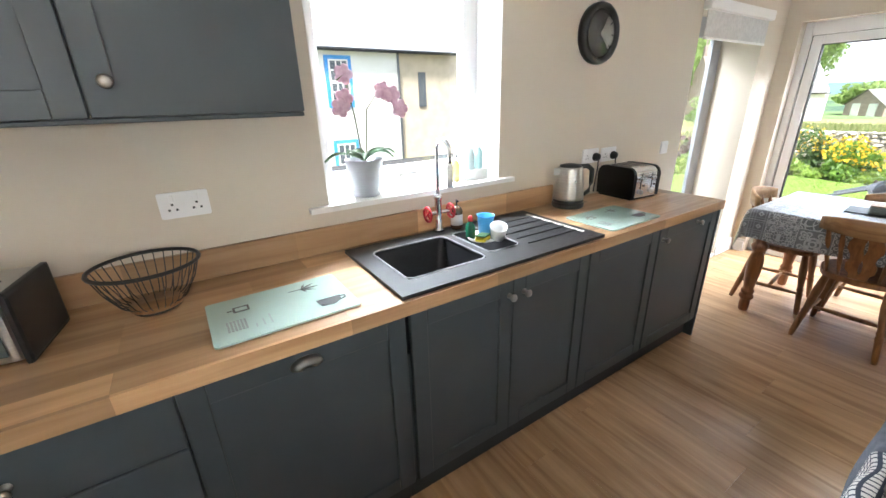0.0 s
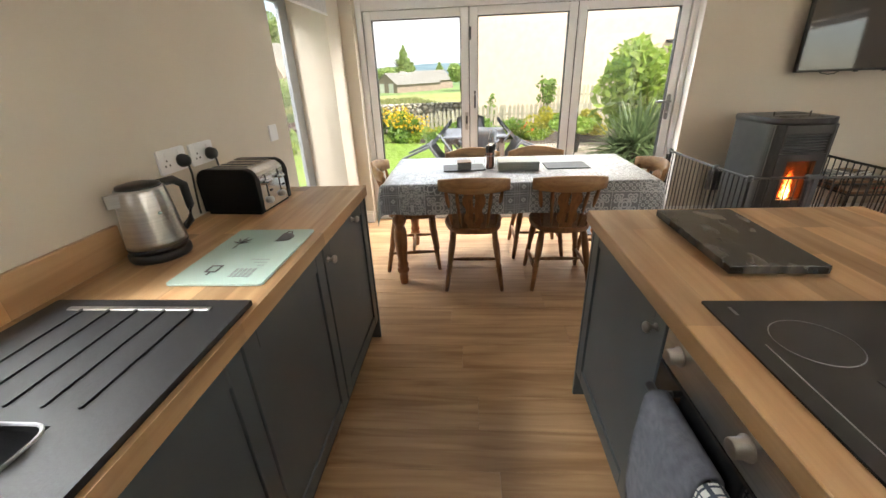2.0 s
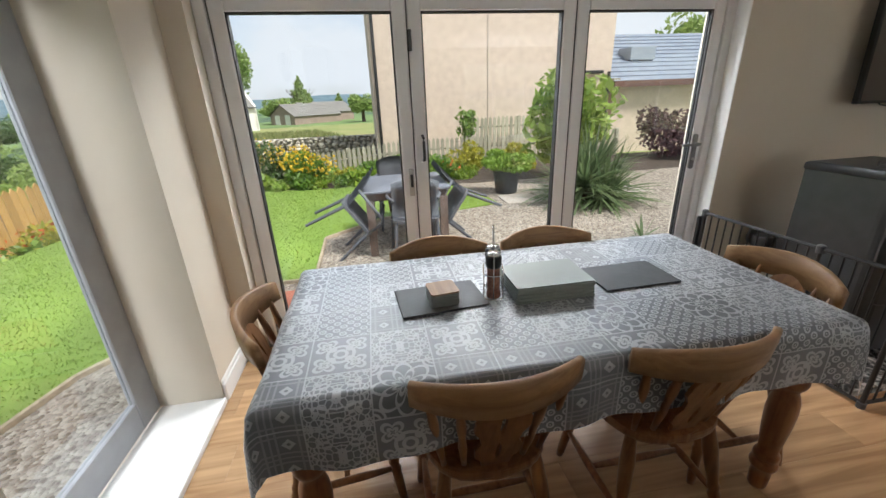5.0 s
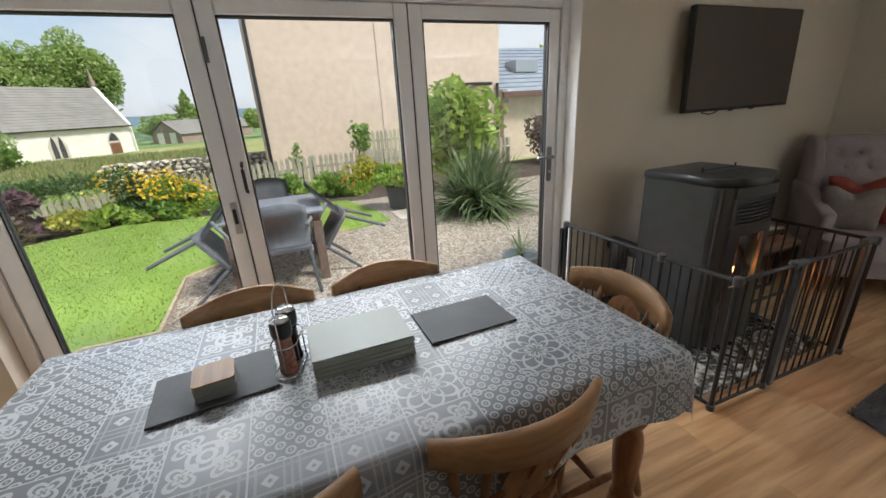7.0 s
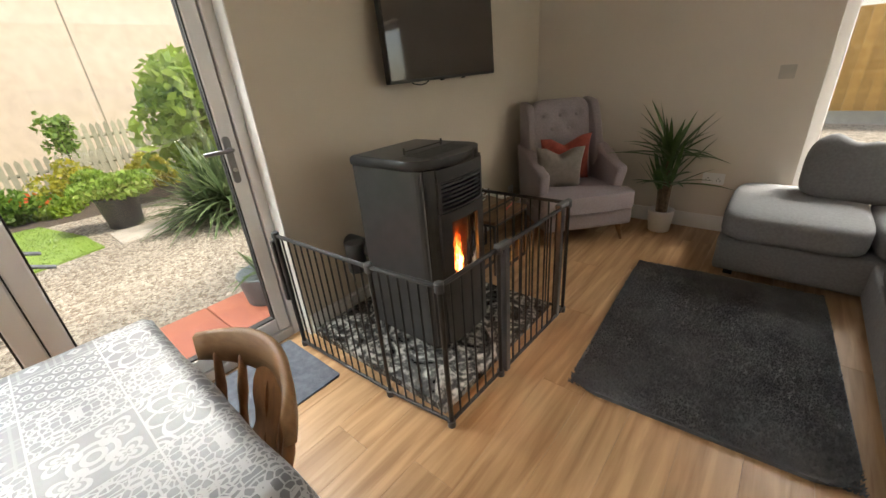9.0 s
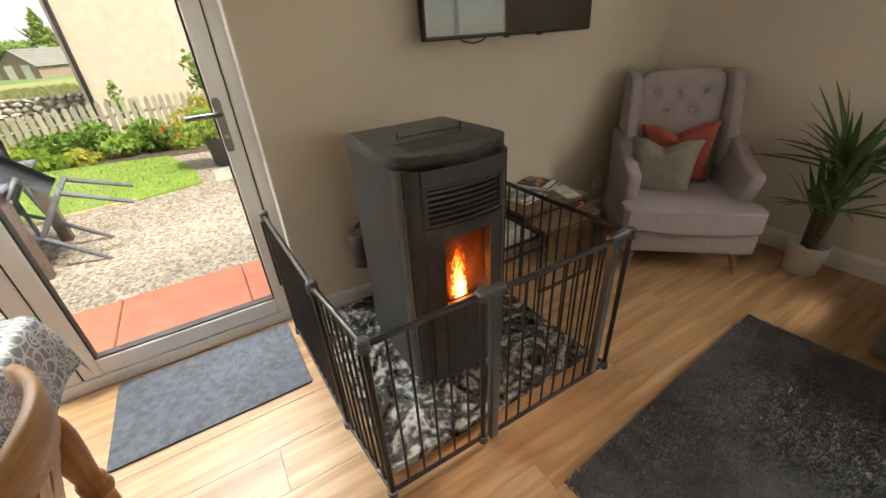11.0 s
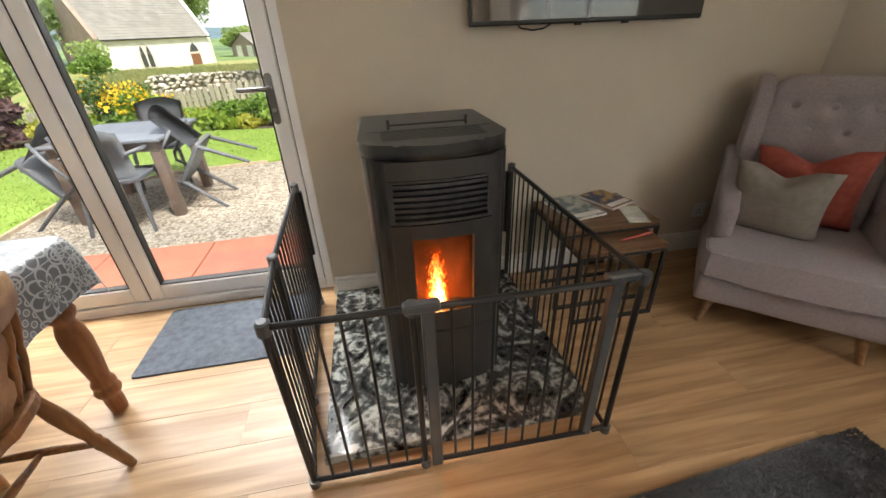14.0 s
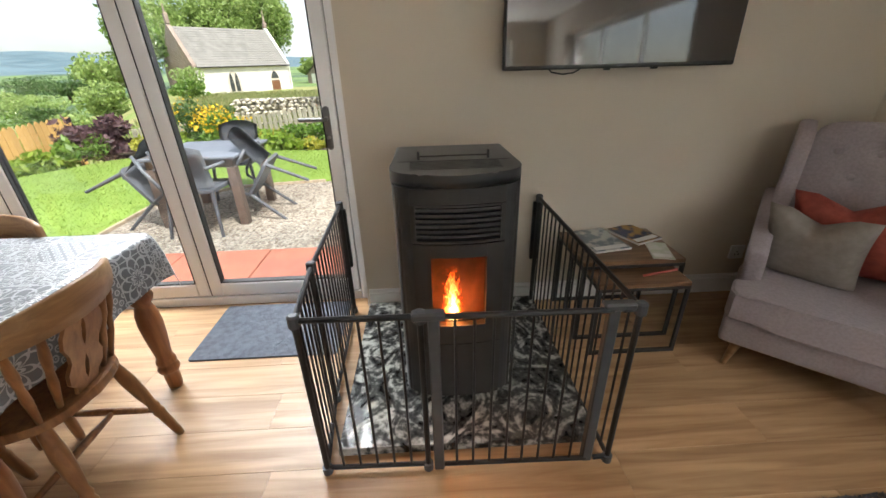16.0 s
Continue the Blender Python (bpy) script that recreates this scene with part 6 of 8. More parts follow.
def armchair():
    t = thing("armchair", CHAIR_M, "lilac grey wingback armchair with buttoned back", "armchair")
    part("seat_base", box(-0.355, 0.355, -0.30, 0.365, 0.135, 0.272, 0.03, seg=3), FABRIC, t, smooth=True)
    # the cushion widens in front of the arms
    tee = [(-0.25, -0.22), (0.25, -0.22), (0.25, 0.20), (0.272, 0.222), (0.345, 0.226), (0.362, 0.245), (0.362, 0.345), (0.34, 0.385), (0.15, 0.398), (-0.15, 0.398), (-0.34, 0.385), (-0.362, 0.345), (-0.362, 0.245), (-0.345, 0.226), (-0.272, 0.222), (-0.25, 0.20)]
    bm = prism(tee, 0.276, 0.408)
    bmesh.ops.bevel(bm, geom=[e for e in bm.edges if abs(e.verts[0].co.z - e.verts[1].co.z) < 1e-4], offset=0.024, segments=3, affect="EDGES", profile=0.6)
    part("seat_cushion", bm, FABRIC, t)
    part("cushion_piping", tube([(x * 0.992, y * 0.99, 0.399) for x, y in tee], 0.0045, 6, closed=True), FABRIC, t, smooth=True)
    bm = bmesh.new()
    puff(0.52, 0.15, 0.77, pose(0, -0.285, 0.675, 9, 0, 0), bm, 30, 6)
    # dimples where the buttons pull the cloth in
    BUT = [(x, 0.93) for x in (-0.145, 0.0, 0.145)] + [(x, 0.82) for x in (-0.072, 0.072)]
    for v in bm.verts:
        if v.co.y > -0.30 - (v.co.z - 0.70) * 0.158:
            for x, z in BUT:
                v.co.y -= 0.034 * math.exp(-((v.co.x - x) ** 2 + (v.co.z - z) ** 2) / 0.0013)
    part("backrest", bm, FABRIC, t, smooth=True)
    for x, z in BUT:
        part("button", lathe([(0.017, 0), (0.015, 0.006), (0.004, 0.009)], 12, pose(x, -0.285 + 0.046 - (z - 0.675) * 0.158, z, -81, 0, 0)), FABRIC, t, smooth=True)
    for s in (-1, 1):
        lean = Matrix.Translation((s * 0.293, 0, 0.2)) @ Matrix.Rotation(s * radians(-1.0), 4, "Y") @ Matrix.Translation((0, 0, -0.2))
        wing = [(-0.36, 0.50), (-0.15, 0.50), (-0.105, 0.58), (-0.12, 0.70), (-0.165, 0.86), (-0.215, 1.0), (-0.26, 1.035), (-0.39, 1.05), (-0.43, 1.03), (-0.38, 0.70)]
        part("wing", prism(wing, -0.034, 0.034, lean @ pose(0, 0, 0, 90, 0, 90), bevel=0.02), FABRIC, t, smooth=True)
        arm = [(-0.34, 0.19), (0.13, 0.19), (0.165, 0.32), (0.24, 0.535), (0.235, 0.565), (0.21, 0.575), (0.08, 0.60), (-0.02, 0.635), (-0.09, 0.69), (-0.34, 0.71)]
        part("arm", prism(arm, -0.04, 0.04, Matrix.Translation((s * 0.295, 0, 0.2)) @ Matrix.Rotation(s * radians(3), 4, "Y") @ Matrix.Translation((0, 0, -0.2)) @ pose(0, 0, 0, 90, 0, 90), bevel=0.024), FABRIC, t, smooth=True)
        for y, sp in ((0.30, 1), (-0.27, -1)):
            a, b = Vector((s * 0.30, y + sp * 0.03, 0.0)), Vector((s * 0.27, y, 0.142))
            part("leg", lathe([(0.012, 0), (0.023, (b - a).length)], 14, Matrix.Translation(a) @ (b - a).to_track_quat("Z", "Y").to_matrix().to_4x4()), PINE_TOP, t, "tapered pale wooden leg", True)
    return t


armchair()


def pillow(name, w, th, m, material, label):
    bm = bmesh.new()
    n = 16
    grid = {}
    for side in (1, -1):
        for i in range(n + 1):
            for k in range(n + 1):
                u, v = -1 + 2 * i / n, -1 + 2 * k / n
                if side < 0 and (abs(u) == 1 or abs(v) == 1):
                    continue
                pinch = 1 - 0.10 * (1 - u * u) * abs(v) ** 2 * 0.8 - 0.10 * (1 - v * v) * abs(u) ** 2 * 0.8
                z = side * th / 2 * ((1 - u ** 4) * (1 - v ** 4)) ** 0.55
                notch = 0.40 * max(0, 1 - abs(u) / 0.6) * max(0, v) ** 2
                grid[side, i, k] = bm.verts.new(m @ Vector((u * w / 2 * pinch, (v * pinch - notch) * w / 2, z)))
    g = lambda s, i, k: grid.get((s, i, k)) or grid[1, i, k]
    for side in (1, -1):
        for i in range(n):
            for k in range(n):
                f = (g(side, i, k), g(side, i + 1, k), g(side, i + 1, k + 1), g(side, i, k + 1))
                bm.faces.new(f if side > 0 else tuple(reversed(f)))
    single(name, bm, material, label, "cushion", group="scatter cushions", smooth=True)


pillow("cushion", 0.41, 0.13, CHAIR_M @ pose(0.03, -0.07, 0.60, 76, 4, -8), mat("coral_velvet", (0.36, 0.075, 0.05), 0.8, col2=(0.27, 0.05, 0.035), scale=30, bump=0.3, bump_scale=300), "coral red scatter cushion on the armchair")
pillow("cushion", 0.37, 0.13, CHAIR_M @ pose(0.135, 0.06, 0.565, 74, 0, -14), mat("taupe_velvet", (0.29, 0.255, 0.22), 0.75, col2=(0.24, 0.21, 0.18), scale=30, bump=0.3, bump_scale=300), "taupe scatter cushion on the armchair")


def yucca_leaves(n, rng, L0, L1, w, z0, spread, droop, bm):
    for i in range(n):
        a = rng.uniform(0, 6.283)
        el = rng.uniform(*spread)
        L = rng.uniform(L0, L1)
        base = Vector((0.01 * math.cos(a), 0.01 * math.sin(a), z0 + rng.uniform(-0.05, 0.05)))
        prev = None
        side = Vector((-math.sin(a), math.cos(a), 0))
        for k in range(5):
            u = k / 4
            r = L * u * math.cos(el)
            z = L * u * math.sin(el) - droop * L * u * u * math.cos(el)
            c = base + Vector((r * math.cos(a), r * math.sin(a), z))
            ww = w * (0.6 + 0.4 * min(1, 3 * u)) * (1 - u ** 2.5) + 0.0004
            row = [bm.verts.new(c - side * ww), bm.verts.new(c + Vector((0, 0, -ww * 0.5))), bm.verts.new(c + side * ww)]
            if prev:
                for j in range(2):
                    bm.faces.new((prev[j], prev[j + 1], row[j + 1], row[j]))
            prev = row


def house_yucca():
    t = thing("potted_yucca", pose(3.53, -3.76, 0), "tall green yucca plant in a white pot", "plant")
    part("pot", lathe([(0.075, 0.0), (0.08, 0.005), (0.095, 0.17), (0.097, 0.18), (0.088, 0.18), (0.08, 0.15), (0, 0.148)], 28), mat("white_ceramic", (0.68, 0.66, 0.64), 0.4), t, "white ceramic pot", True)
    LEAF = mat("yucca_leaf", (0.085, 0.16, 0.045), 0.45, col2=(0.05, 0.1, 0.03), scale=12)
    rng = random.Random(8)
    BARK = mat("yucca_bark", (0.16, 0.11, 0.07), 0.9, col2=(0.09, 0.06, 0.04), scale=30, bump=0.7)
    for dx, dy, h, n in ((0.0, 0.0, 0.62, 40), (0.03, -0.02, 0.34, 16), (-0.03, 0.02, 0.42, 14)):
        part("stem", tube([(dx, dy, 0.145), (dx * 1.3, dy * 1.3, h)], 0.017, 10), BARK, t)
        bm = bmesh.new()
        yucca_leaves(n, rng, 0.28, 0.50, 0.019, 0, (0.05, 1.35), 0.25, bm)
        bmesh.ops.translate(bm, verts=bm.verts, vec=(dx * 1.3, dy * 1.3, h))
        part("leaves", bm, LEAF, t, smooth=True)


house_yucca()


def slouch(name, w, d, h, m, t):
    """A soft back cushion: its top sags into folds and its corners pinch up."""
    bm = puff(w, d, h, Matrix.Identity(4), p=6, n=18)
    for v in bm.verts:
        u, k = v.co.x / (w / 2), v.co.z / (h / 2)
        up = max(0.0, k)
        v.co.z += up * (-0.05 * (1 - u ** 4) + 0.02 * math.sin(u * 7 + 1.2) + 0.012 * math.sin(u * 17))
        v.co.y += 0.018 * up * math.sin(u * 9 + k * 3) + 0.008 * math.sin(u * 21 + k * 6) * (1 - abs(k))
        v.co.x *= 1 - 0.10 * up ** 2
    bm.transform(m)
    part(name, bm, SOFA, t, smooth=True)


def sofa():
    t = thing("corner_sofa", pose(0, 0, 0), "grey fabric corner sofa with a chaise end", "sofa")
    part("base", box(0.9, 3.07, -3.90, -3.13, 0.05, 0.27, 0.025, seg=2), SOFA, t, smooth=True)
    part("base", box(1.45, 2.38, -3.12, -1.75, 0.05, 0.27, 0.025, seg=2), SOFA, t, smooth=True)
    part("seat_cushion", puff(0.68, 0.84, 0.19, Matrix.Translation((2.735, -3.50, 0.355)), p=6, n=12, sag=0.05), SOFA, t, smooth=True)
    part("seat_cushion", puff(0.86, 0.78, 0.19, Matrix.Translation((1.96, -3.47, 0.355)), p=6, n=12, sag=0.05), SOFA, t, smooth=True)
    part("seat_cushion", puff(0.90, 1.36, 0.19, Matrix.Translation((1.93, -2.42, 0.355)), p=7, n=12, sag=0.05), SOFA, t, smooth=True)
    slouch("back_cushion", 1.02, 0.22, 0.42, pose(2.24, -3.74, 0.62, 14, 0, 0), t)
    part("back_cushion", puff(0.80, 0.22, 0.42, pose(1.3, -3.76, 0.63, 14, 0, 0), p=4, n=12), SOFA, t, smooth=True)
    part("backrest", box(1.40, 1.60, -3.1, -1.75, 0.28, 0.72, 0.05, seg=3), SOFA, t, smooth=True)
    for x, y in ((2.98, -3.22), (2.98, -3.82), (2.30, -1.85), (1.0, -3.8)):
        part("foot", box(x - 0.025, x + 0.025, y - 0.025, y + 0.025, 0.0005, 0.051), BLACK, t)


sofa()
socket(0, 0, m=pose(3.24, YS + 0.0005, 0.42, 90, 0, 180))
# Switch plate toned down below the other plates' white, to stand out less.
socket(0, 0, n=1, switch_only=True, m=pose(2.96, YS + 0.0005, 1.17, 90, 0, 180), plate=mat("toned_down_plate", (0.5, 0.46, 0.40), 0.4))
socket(0, 0, n=1, m=pose(XE - 0.0005, -3.44, 0.27, 90, 0, 270))

# ---- garden and distance ----


def sstep(a, b, x):
    u = min(max((x - a) / (b - a), 0.0), 1.0)
    return u * u * (3 - 2 * u)


def gz(x, y):
    """The height of the ground."""
    z = -0.12 - 0.20 * sstep(10, 12.5, x) - 0.55 * sstep(12, 22, x) - 0.35 * sstep(22, 48, x)
    z -= 0.55 * sstep(4.0, 7.0, y) * (1 - sstep(16, 30, x))
    r = math.hypot(x - 3, y)
    az = math.degrees(math.atan2(y, x - 3))
    z -= 14.0 * sstep(70, 320, r) + 2.0 * sstep(32, 38, az) * sstep(12, 26, r) * sstep(11, 15, x)
    z += r * 0.029 * sstep(650, 1500, r) * (0.55 + 0.45 * math.exp(-((az - 41) / 9) ** 2) + 0.10 * math.sin(az * 0.35)) + 14 * sstep(400, 1100, r)
    return z


GRASSM = mat("meadow", (0.19, 0.25, 0.06), 0.9, col2=(0.29, 0.27, 0.11), scale=0.35, bump=0.4, bump_scale=8)
FIELDS = mat("valley_fields", (0.15, 0.23, 0.07), 0.9, col2=(0.05, 0.095, 0.05), scale=0.022, lo=0.46, hi=0.54)
# Far hills: the haze of distance is put into this bluish colour.
HAZED_HILL = mat("hazed_far_hills", (0.13, 0.20, 0.23), 0.95, col2=(0.06, 0.11, 0.135), scale=0.02)


def ground():
    bm = bmesh.new()
    radii = [0, 2, 4, 6, 8, 10, 12, 14, 17, 20, 24, 29, 35, 43, 53, 66, 82, 105, 140, 190, 260, 360, 480, 640, 850, 1100, 1400, 1800, 2600, 4000]
    seg = 180
    rings = []
    for r in radii:
        rings.append([bm.verts.new((5 + r * math.cos(2 * math.pi * i / seg), r * math.sin(2 * math.pi * i / seg), gz(5 + r * math.cos(2 * math.pi * i / seg), r * math.sin(2 * math.pi * i / seg)))) for i in range(seg if r else 1)])
    for k in range(len(rings) - 1):
        a, b = rings[k], rings[k + 1]
        for i in range(seg):
            j = (i + 1) % seg
            f = bm.faces.new((a[0], b[i], b[j]) if len(a) == 1 else (a[i], b[i], b[j], a[j]))
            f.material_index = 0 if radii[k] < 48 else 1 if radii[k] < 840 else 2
    single("ground", bm, [GRASSM, FIELDS, HAZED_HILL], "rough grass ground falling to a green valley", "ground", "structure", smooth=True)


ground()


def sheet(name, outline, z, material, label, cat, thick=0.03):
    return single(name, prism(outline, z - thick, z), material, label, cat, "structure")


GRAVEL = bpy.data.materials.new("gravel")
GRAVEL.use_nodes = True
_n, _l = GRAVEL.node_tree.nodes, GRAVEL.node_tree.links
_co, _vo, _cr, _bp = _n.new("ShaderNodeTexCoord"), _n.new("ShaderNodeTexVoronoi"), _n.new("ShaderNodeValToRGB"), _n.new("ShaderNodeBump")
_vo.inputs["Scale"].default_value = 38.0
_cr.color_ramp.elements[0].color, _cr.color_ramp.elements[1].color = (0.14, 0.11, 0.082, 1), (0.42, 0.37, 0.305, 1)
_l.new(_co.outputs["Object"], _vo.inputs["Vector"])
_sx = _n.new("ShaderNodeSeparateXYZ")
_l.new(_vo.outputs["Color"], _sx.inputs[0])
_l.new(_sx.outputs[0], _cr.inputs[0])
_l.new(_cr.outputs[0], _n["Principled BSDF"].inputs["Base Color"])
_bp.inputs["Strength"].default_value, _bp.inputs["Distance"].default_value, _bp.invert = 1.0, 0.02, True
_l.new(_vo.outputs["Distance"], _bp.inputs["Height"])
_l.new(_bp.outputs[0], _n["Principled BSDF"].inputs["Normal"])
_n["Principled BSDF"].inputs["Roughness"].default_value = 0.85
sheet("gravel", [(5.0, -9), (10.2, -9), (10.2, -0.3), (9.0, 1.8), (6.2, 3.2), (2.5, 4.0), (2.5, 2.3), (5.0, 2.3)], -0.105, GRAVEL, "pale mixed gravel", "gravel")
LAWN = [(2.6, 3.5), (4.95, 2.9), (6.06, 2.08), (6.06, 1.6), (7.25, 1.62), (7.9, 0.9), (8.05, -0.2), (8.23, -0.84), (8.9, -0.78), (9.95, -0.5), (10.25, 1.0), (10.2, 2.1), (10.45, 2.9), (9.9, 3.9), (8.2, 5.0), (5.0, 5.6), (2.6, 5.6)]
LAWNM = mat("lawn_grass", (0.18, 0.275, 0.042), 0.9, col2=(0.14, 0.225, 0.032), scale=2.5, bump=0.6, bump_scale=120)
lawn = sheet("lawn", LAWN, -0.085, LAWNM, "bright mown lawn", "lawn")
EDGE = mat("edging_timber", (0.42, 0.34, 0.24), 0.85, col2=(0.3, 0.24, 0.17), scale=20)
for (x0, y0), (x1, y1) in zip(LAWN[:6], LAWN[1:7]):
    a = math.degrees(math.atan2(y1 - y0, x1 - x0))
    L = math.hypot(x1 - x0, y1 - y0)
    single("lawn_edging", box(0, L, -0.014, 0.014, -0.05, 0.03, 0.004), EDGE, "pale timber lawn edging board", "edging", "structure", m=pose(x0, y0, -0.1, 0, 0, a))


def in_poly(x, y, poly):
    c = False
    for (x0, y0), (x1, y1) in zip(poly, poly[1:] + poly[:1]):
        if (y0 > y) != (y1 > y) and x < (x1 - x0) * (y - y0) / (y1 - y0) + x0:
            c = not c
    return c


def stuff_mesh(name, verts, faces, material, parent=None, label="", cat="", m=None):
    me = bpy.data.meshes.new(name)
    me.from_pydata(verts, [], faces)
    for k in (material if isinstance(material, (list, tuple)) else [material]):
        me.materials.append(k)
    ob = new(name, me)
    if parent:
        ob.parent = parent
    else:
        tagged(ob, label, cat, kind="stuff")
    return ob


def leaf_mat(name, col, col2, gloss=0.5):
    """Leaves: each its own shade, a little light through them."""
    m = bpy.data.materials.new(name)
    m.use_nodes = True
    n, l = m.node_tree.nodes, m.node_tree.links
    b = n["Principled BSDF"]
    g = n.new("ShaderNodeNewGeometry")
    cr = n.new("ShaderNodeValToRGB")
    cr.color_ramp.elements[0].color, cr.color_ramp.elements[1].color = (*col2, 1), (*col, 1)
    l.new(g.outputs["Random Per Island"], cr.inputs[0])
    l.new(cr.outputs[0], b.inputs["Base Color"])
    b.inputs["Roughness"].default_value = gloss
    tr = n.new("ShaderNodeBsdfTranslucent")
    l.new(cr.outputs[0], tr.inputs["Color"])
    mx = n.new("ShaderNodeMixShader")
    mx.inputs[0].default_value = 0.45
    l.new(b.outputs[0], mx.inputs[1])
    l.new(tr.outputs[0], mx.inputs[2])
    l.new(mx.outputs[0], n["Material Output"].inputs["Surface"])
    return m


def grass_blades():
    rng = np.random.RandomState(2)
    v, f = [], []
    xs, ys = rng.uniform(4.4, 10.4, 60000), rng.uniform(-0.9, 5.4, 60000)
    for x, y in zip(xs, ys):
        if not in_poly(x, y, LAWN):
            continue
        a, h = rng.uniform(0, 6.28), rng.uniform(0.008, 0.02)
        c, s = 0.006 * math.cos(a), 0.006 * math.sin(a)
        k = len(v)
        v += [(x - c, y - s, -0.086), (x + c, y + s, -0.086), (x + s * 2, y - c * 2, -0.085 + h)]
        f.append((k, k + 1, k + 2))
    stuff_mesh("grass", v, f, leaf_mat("grass_blade", (0.215, 0.315, 0.048), (0.175, 0.265, 0.04), 0.7), None, "short green lawn grass", "grass")


grass_blades()


def pebbles():
    rng = np.random.RandomState(4)
    v, f = [], []
    n = 15000
    xs, ys = rng.uniform(5.75, 8.6, n), rng.uniform(-2.8, 1.7, n)
    oct_f = ((0, 2, 4), (2, 1, 4), (1, 3, 4), (3, 0, 4))
    for x, y in zip(xs, ys):
        if in_poly(x, y, LAWN):
            continue
        r = rng.uniform(0.005, 0.012)
        a = rng.uniform(0, 6.28)
        c, s = r * math.cos(a), r * math.sin(a)
        k = len(v)
        v += [(x + c, y + s, -0.105), (x - c, y - s, -0.105), (x - s * 0.7, y + c * 0.7, -0.105), (x + s * 0.7, y - c * 0.7, -0.105), (x, y, -0.105 + r * 0.6)]
        f += [tuple(k + i for i in t) for t in oct_f]
    m = leaf_mat("pebble", (0.49, 0.435, 0.37), (0.17, 0.135, 0.10), 0.8)
    stuff_mesh("pebbles", v, f, m, None, "loose pale pebbles on the gravel", "pebbles")


pebbles()
TERRA = mat("terracotta", (0.36, 0.115, 0.068), 0.8, col2=(0.29, 0.09, 0.055), scale=6, bump=0.2, bump_scale=60)
step = thing("patio_step", pose(0, 0, 0), "terracotta paved step outside the doors", "step", kind="structure")
for i in range(5):
    part("slab", box(5.12, 5.76, -1.66 + i * 0.7, -1.665 + (i + 1) * 0.7, -0.13, -0.035, 0.006), TERRA, step)
PAVE = mat("garden_paving", (0.40, 0.36, 0.31), 0.85, col2=(0.33, 0.29, 0.25), scale=9, bump=0.3)
path = thing("garden_path", pose(0, 0, 0), "pale paving slabs by the lawn", "path", kind="structure")
for i in range(4):
    part("slab", box(8.15 + 0.02 * i, 8.70 + 0.02 * i, -1.55 - i * 0.62, -0.98 - i * 0.62, -0.13, -0.09, 0.006), PAVE, path)
sheet("flower_bed", [(10.0, -8.5), (12.2, -8.5), (12.2, 4.4), (10.6, 4.4), (10.45, 2.9), (10.2, 2.1), (10.25, 1.0), (9.95, -0.5), (9.9, -0.85), (9.9, -3.0)], -0.10, mat("soil", (0.07, 0.05, 0.035), 0.95, col2=(0.045, 0.033, 0.024), scale=8, bump=0.8, bump_scale=40), "dark soil flower bed", "bed")


def leaves(n, c, rad, size, seed, lumps=9, shell=0.45, flat=0.0, aspect=0.5):
    """Many small leaves in an uneven crown made of lumps."""
    rng = np.random.RandomState(seed)
    d = rng.normal(size=(lumps, 3))
    d /= np.linalg.norm(d, axis=1)[:, None]
    cen = d * rng.uniform(0.25, 0.72, (lumps, 1))
    cr = rng.uniform(0.28, 0.52, lumps)
    k = rng.randint(0, lumps, n)
    q = rng.normal(size=(n, 3))
    q /= np.linalg.norm(q, axis=1)[:, None]
    p = cen[k] + q * (cr[k] * (1 - shell * rng.uniform(0, 1, n) ** 2))[:, None]
    p = p * np.array(rad) + np.array(c)
    a, b = rng.normal(size=(n, 3)), rng.normal(size=(n, 3))
    a[:, 2] *= 1 - flat
    a /= np.linalg.norm(a, axis=1)[:, None]
    b = np.cross(a, b)
    b /= np.linalg.norm(b, axis=1)[:, None]
    s = size * rng.uniform(0.6, 1.3, n)[:, None]
    v = np.empty((n, 4, 3))
    v[:, 0], v[:, 2] = p - a * s, p + a * s
    v[:, 1], v[:, 3] = p - b * s * aspect, p + b * s * aspect
    return v.reshape(-1, 3).tolist(), np.arange(4 * n).reshape(-1, 4).tolist()


G_BRIGHT = leaf_mat("leaf_bright", (0.22, 0.35, 0.06), (0.09, 0.18, 0.03))
G_DARK = leaf_mat("leaf_dark", (0.11, 0.19, 0.05), (0.045, 0.09, 0.025))
G_LIME = leaf_mat("leaf_lime", (0.30, 0.40, 0.05), (0.14, 0.24, 0.03))
G_LAUREL = leaf_mat("leaf_laurel", (0.36, 0.48, 0.10), (0.17, 0.28, 0.045), 0.4)
G_YEL = leaf_mat("leaf_yellow", (0.52, 0.46, 0.06), (0.26, 0.30, 0.05))
G_TREE = leaf_mat("leaf_tree", (0.38, 0.48, 0.15), (0.20, 0.30, 0.08))
G_MAROON = leaf_mat("leaf_maroon", (0.20, 0.11, 0.12), (0.08, 0.05, 0.06))
FLOWER = leaf_mat("petal_yellow", (0.85, 0.62, 0.05), (0.72, 0.42, 0.03))
FLOWERR = leaf_mat("petal_orange", (0.65, 0.18, 0.03), (0.5, 0.08, 0.02))
BARK = mat("bark", (0.12, 0.09, 0.065), 0.95, col2=(0.07, 0.05, 0.035), scale=8, bump=0.8, bump_scale=30)


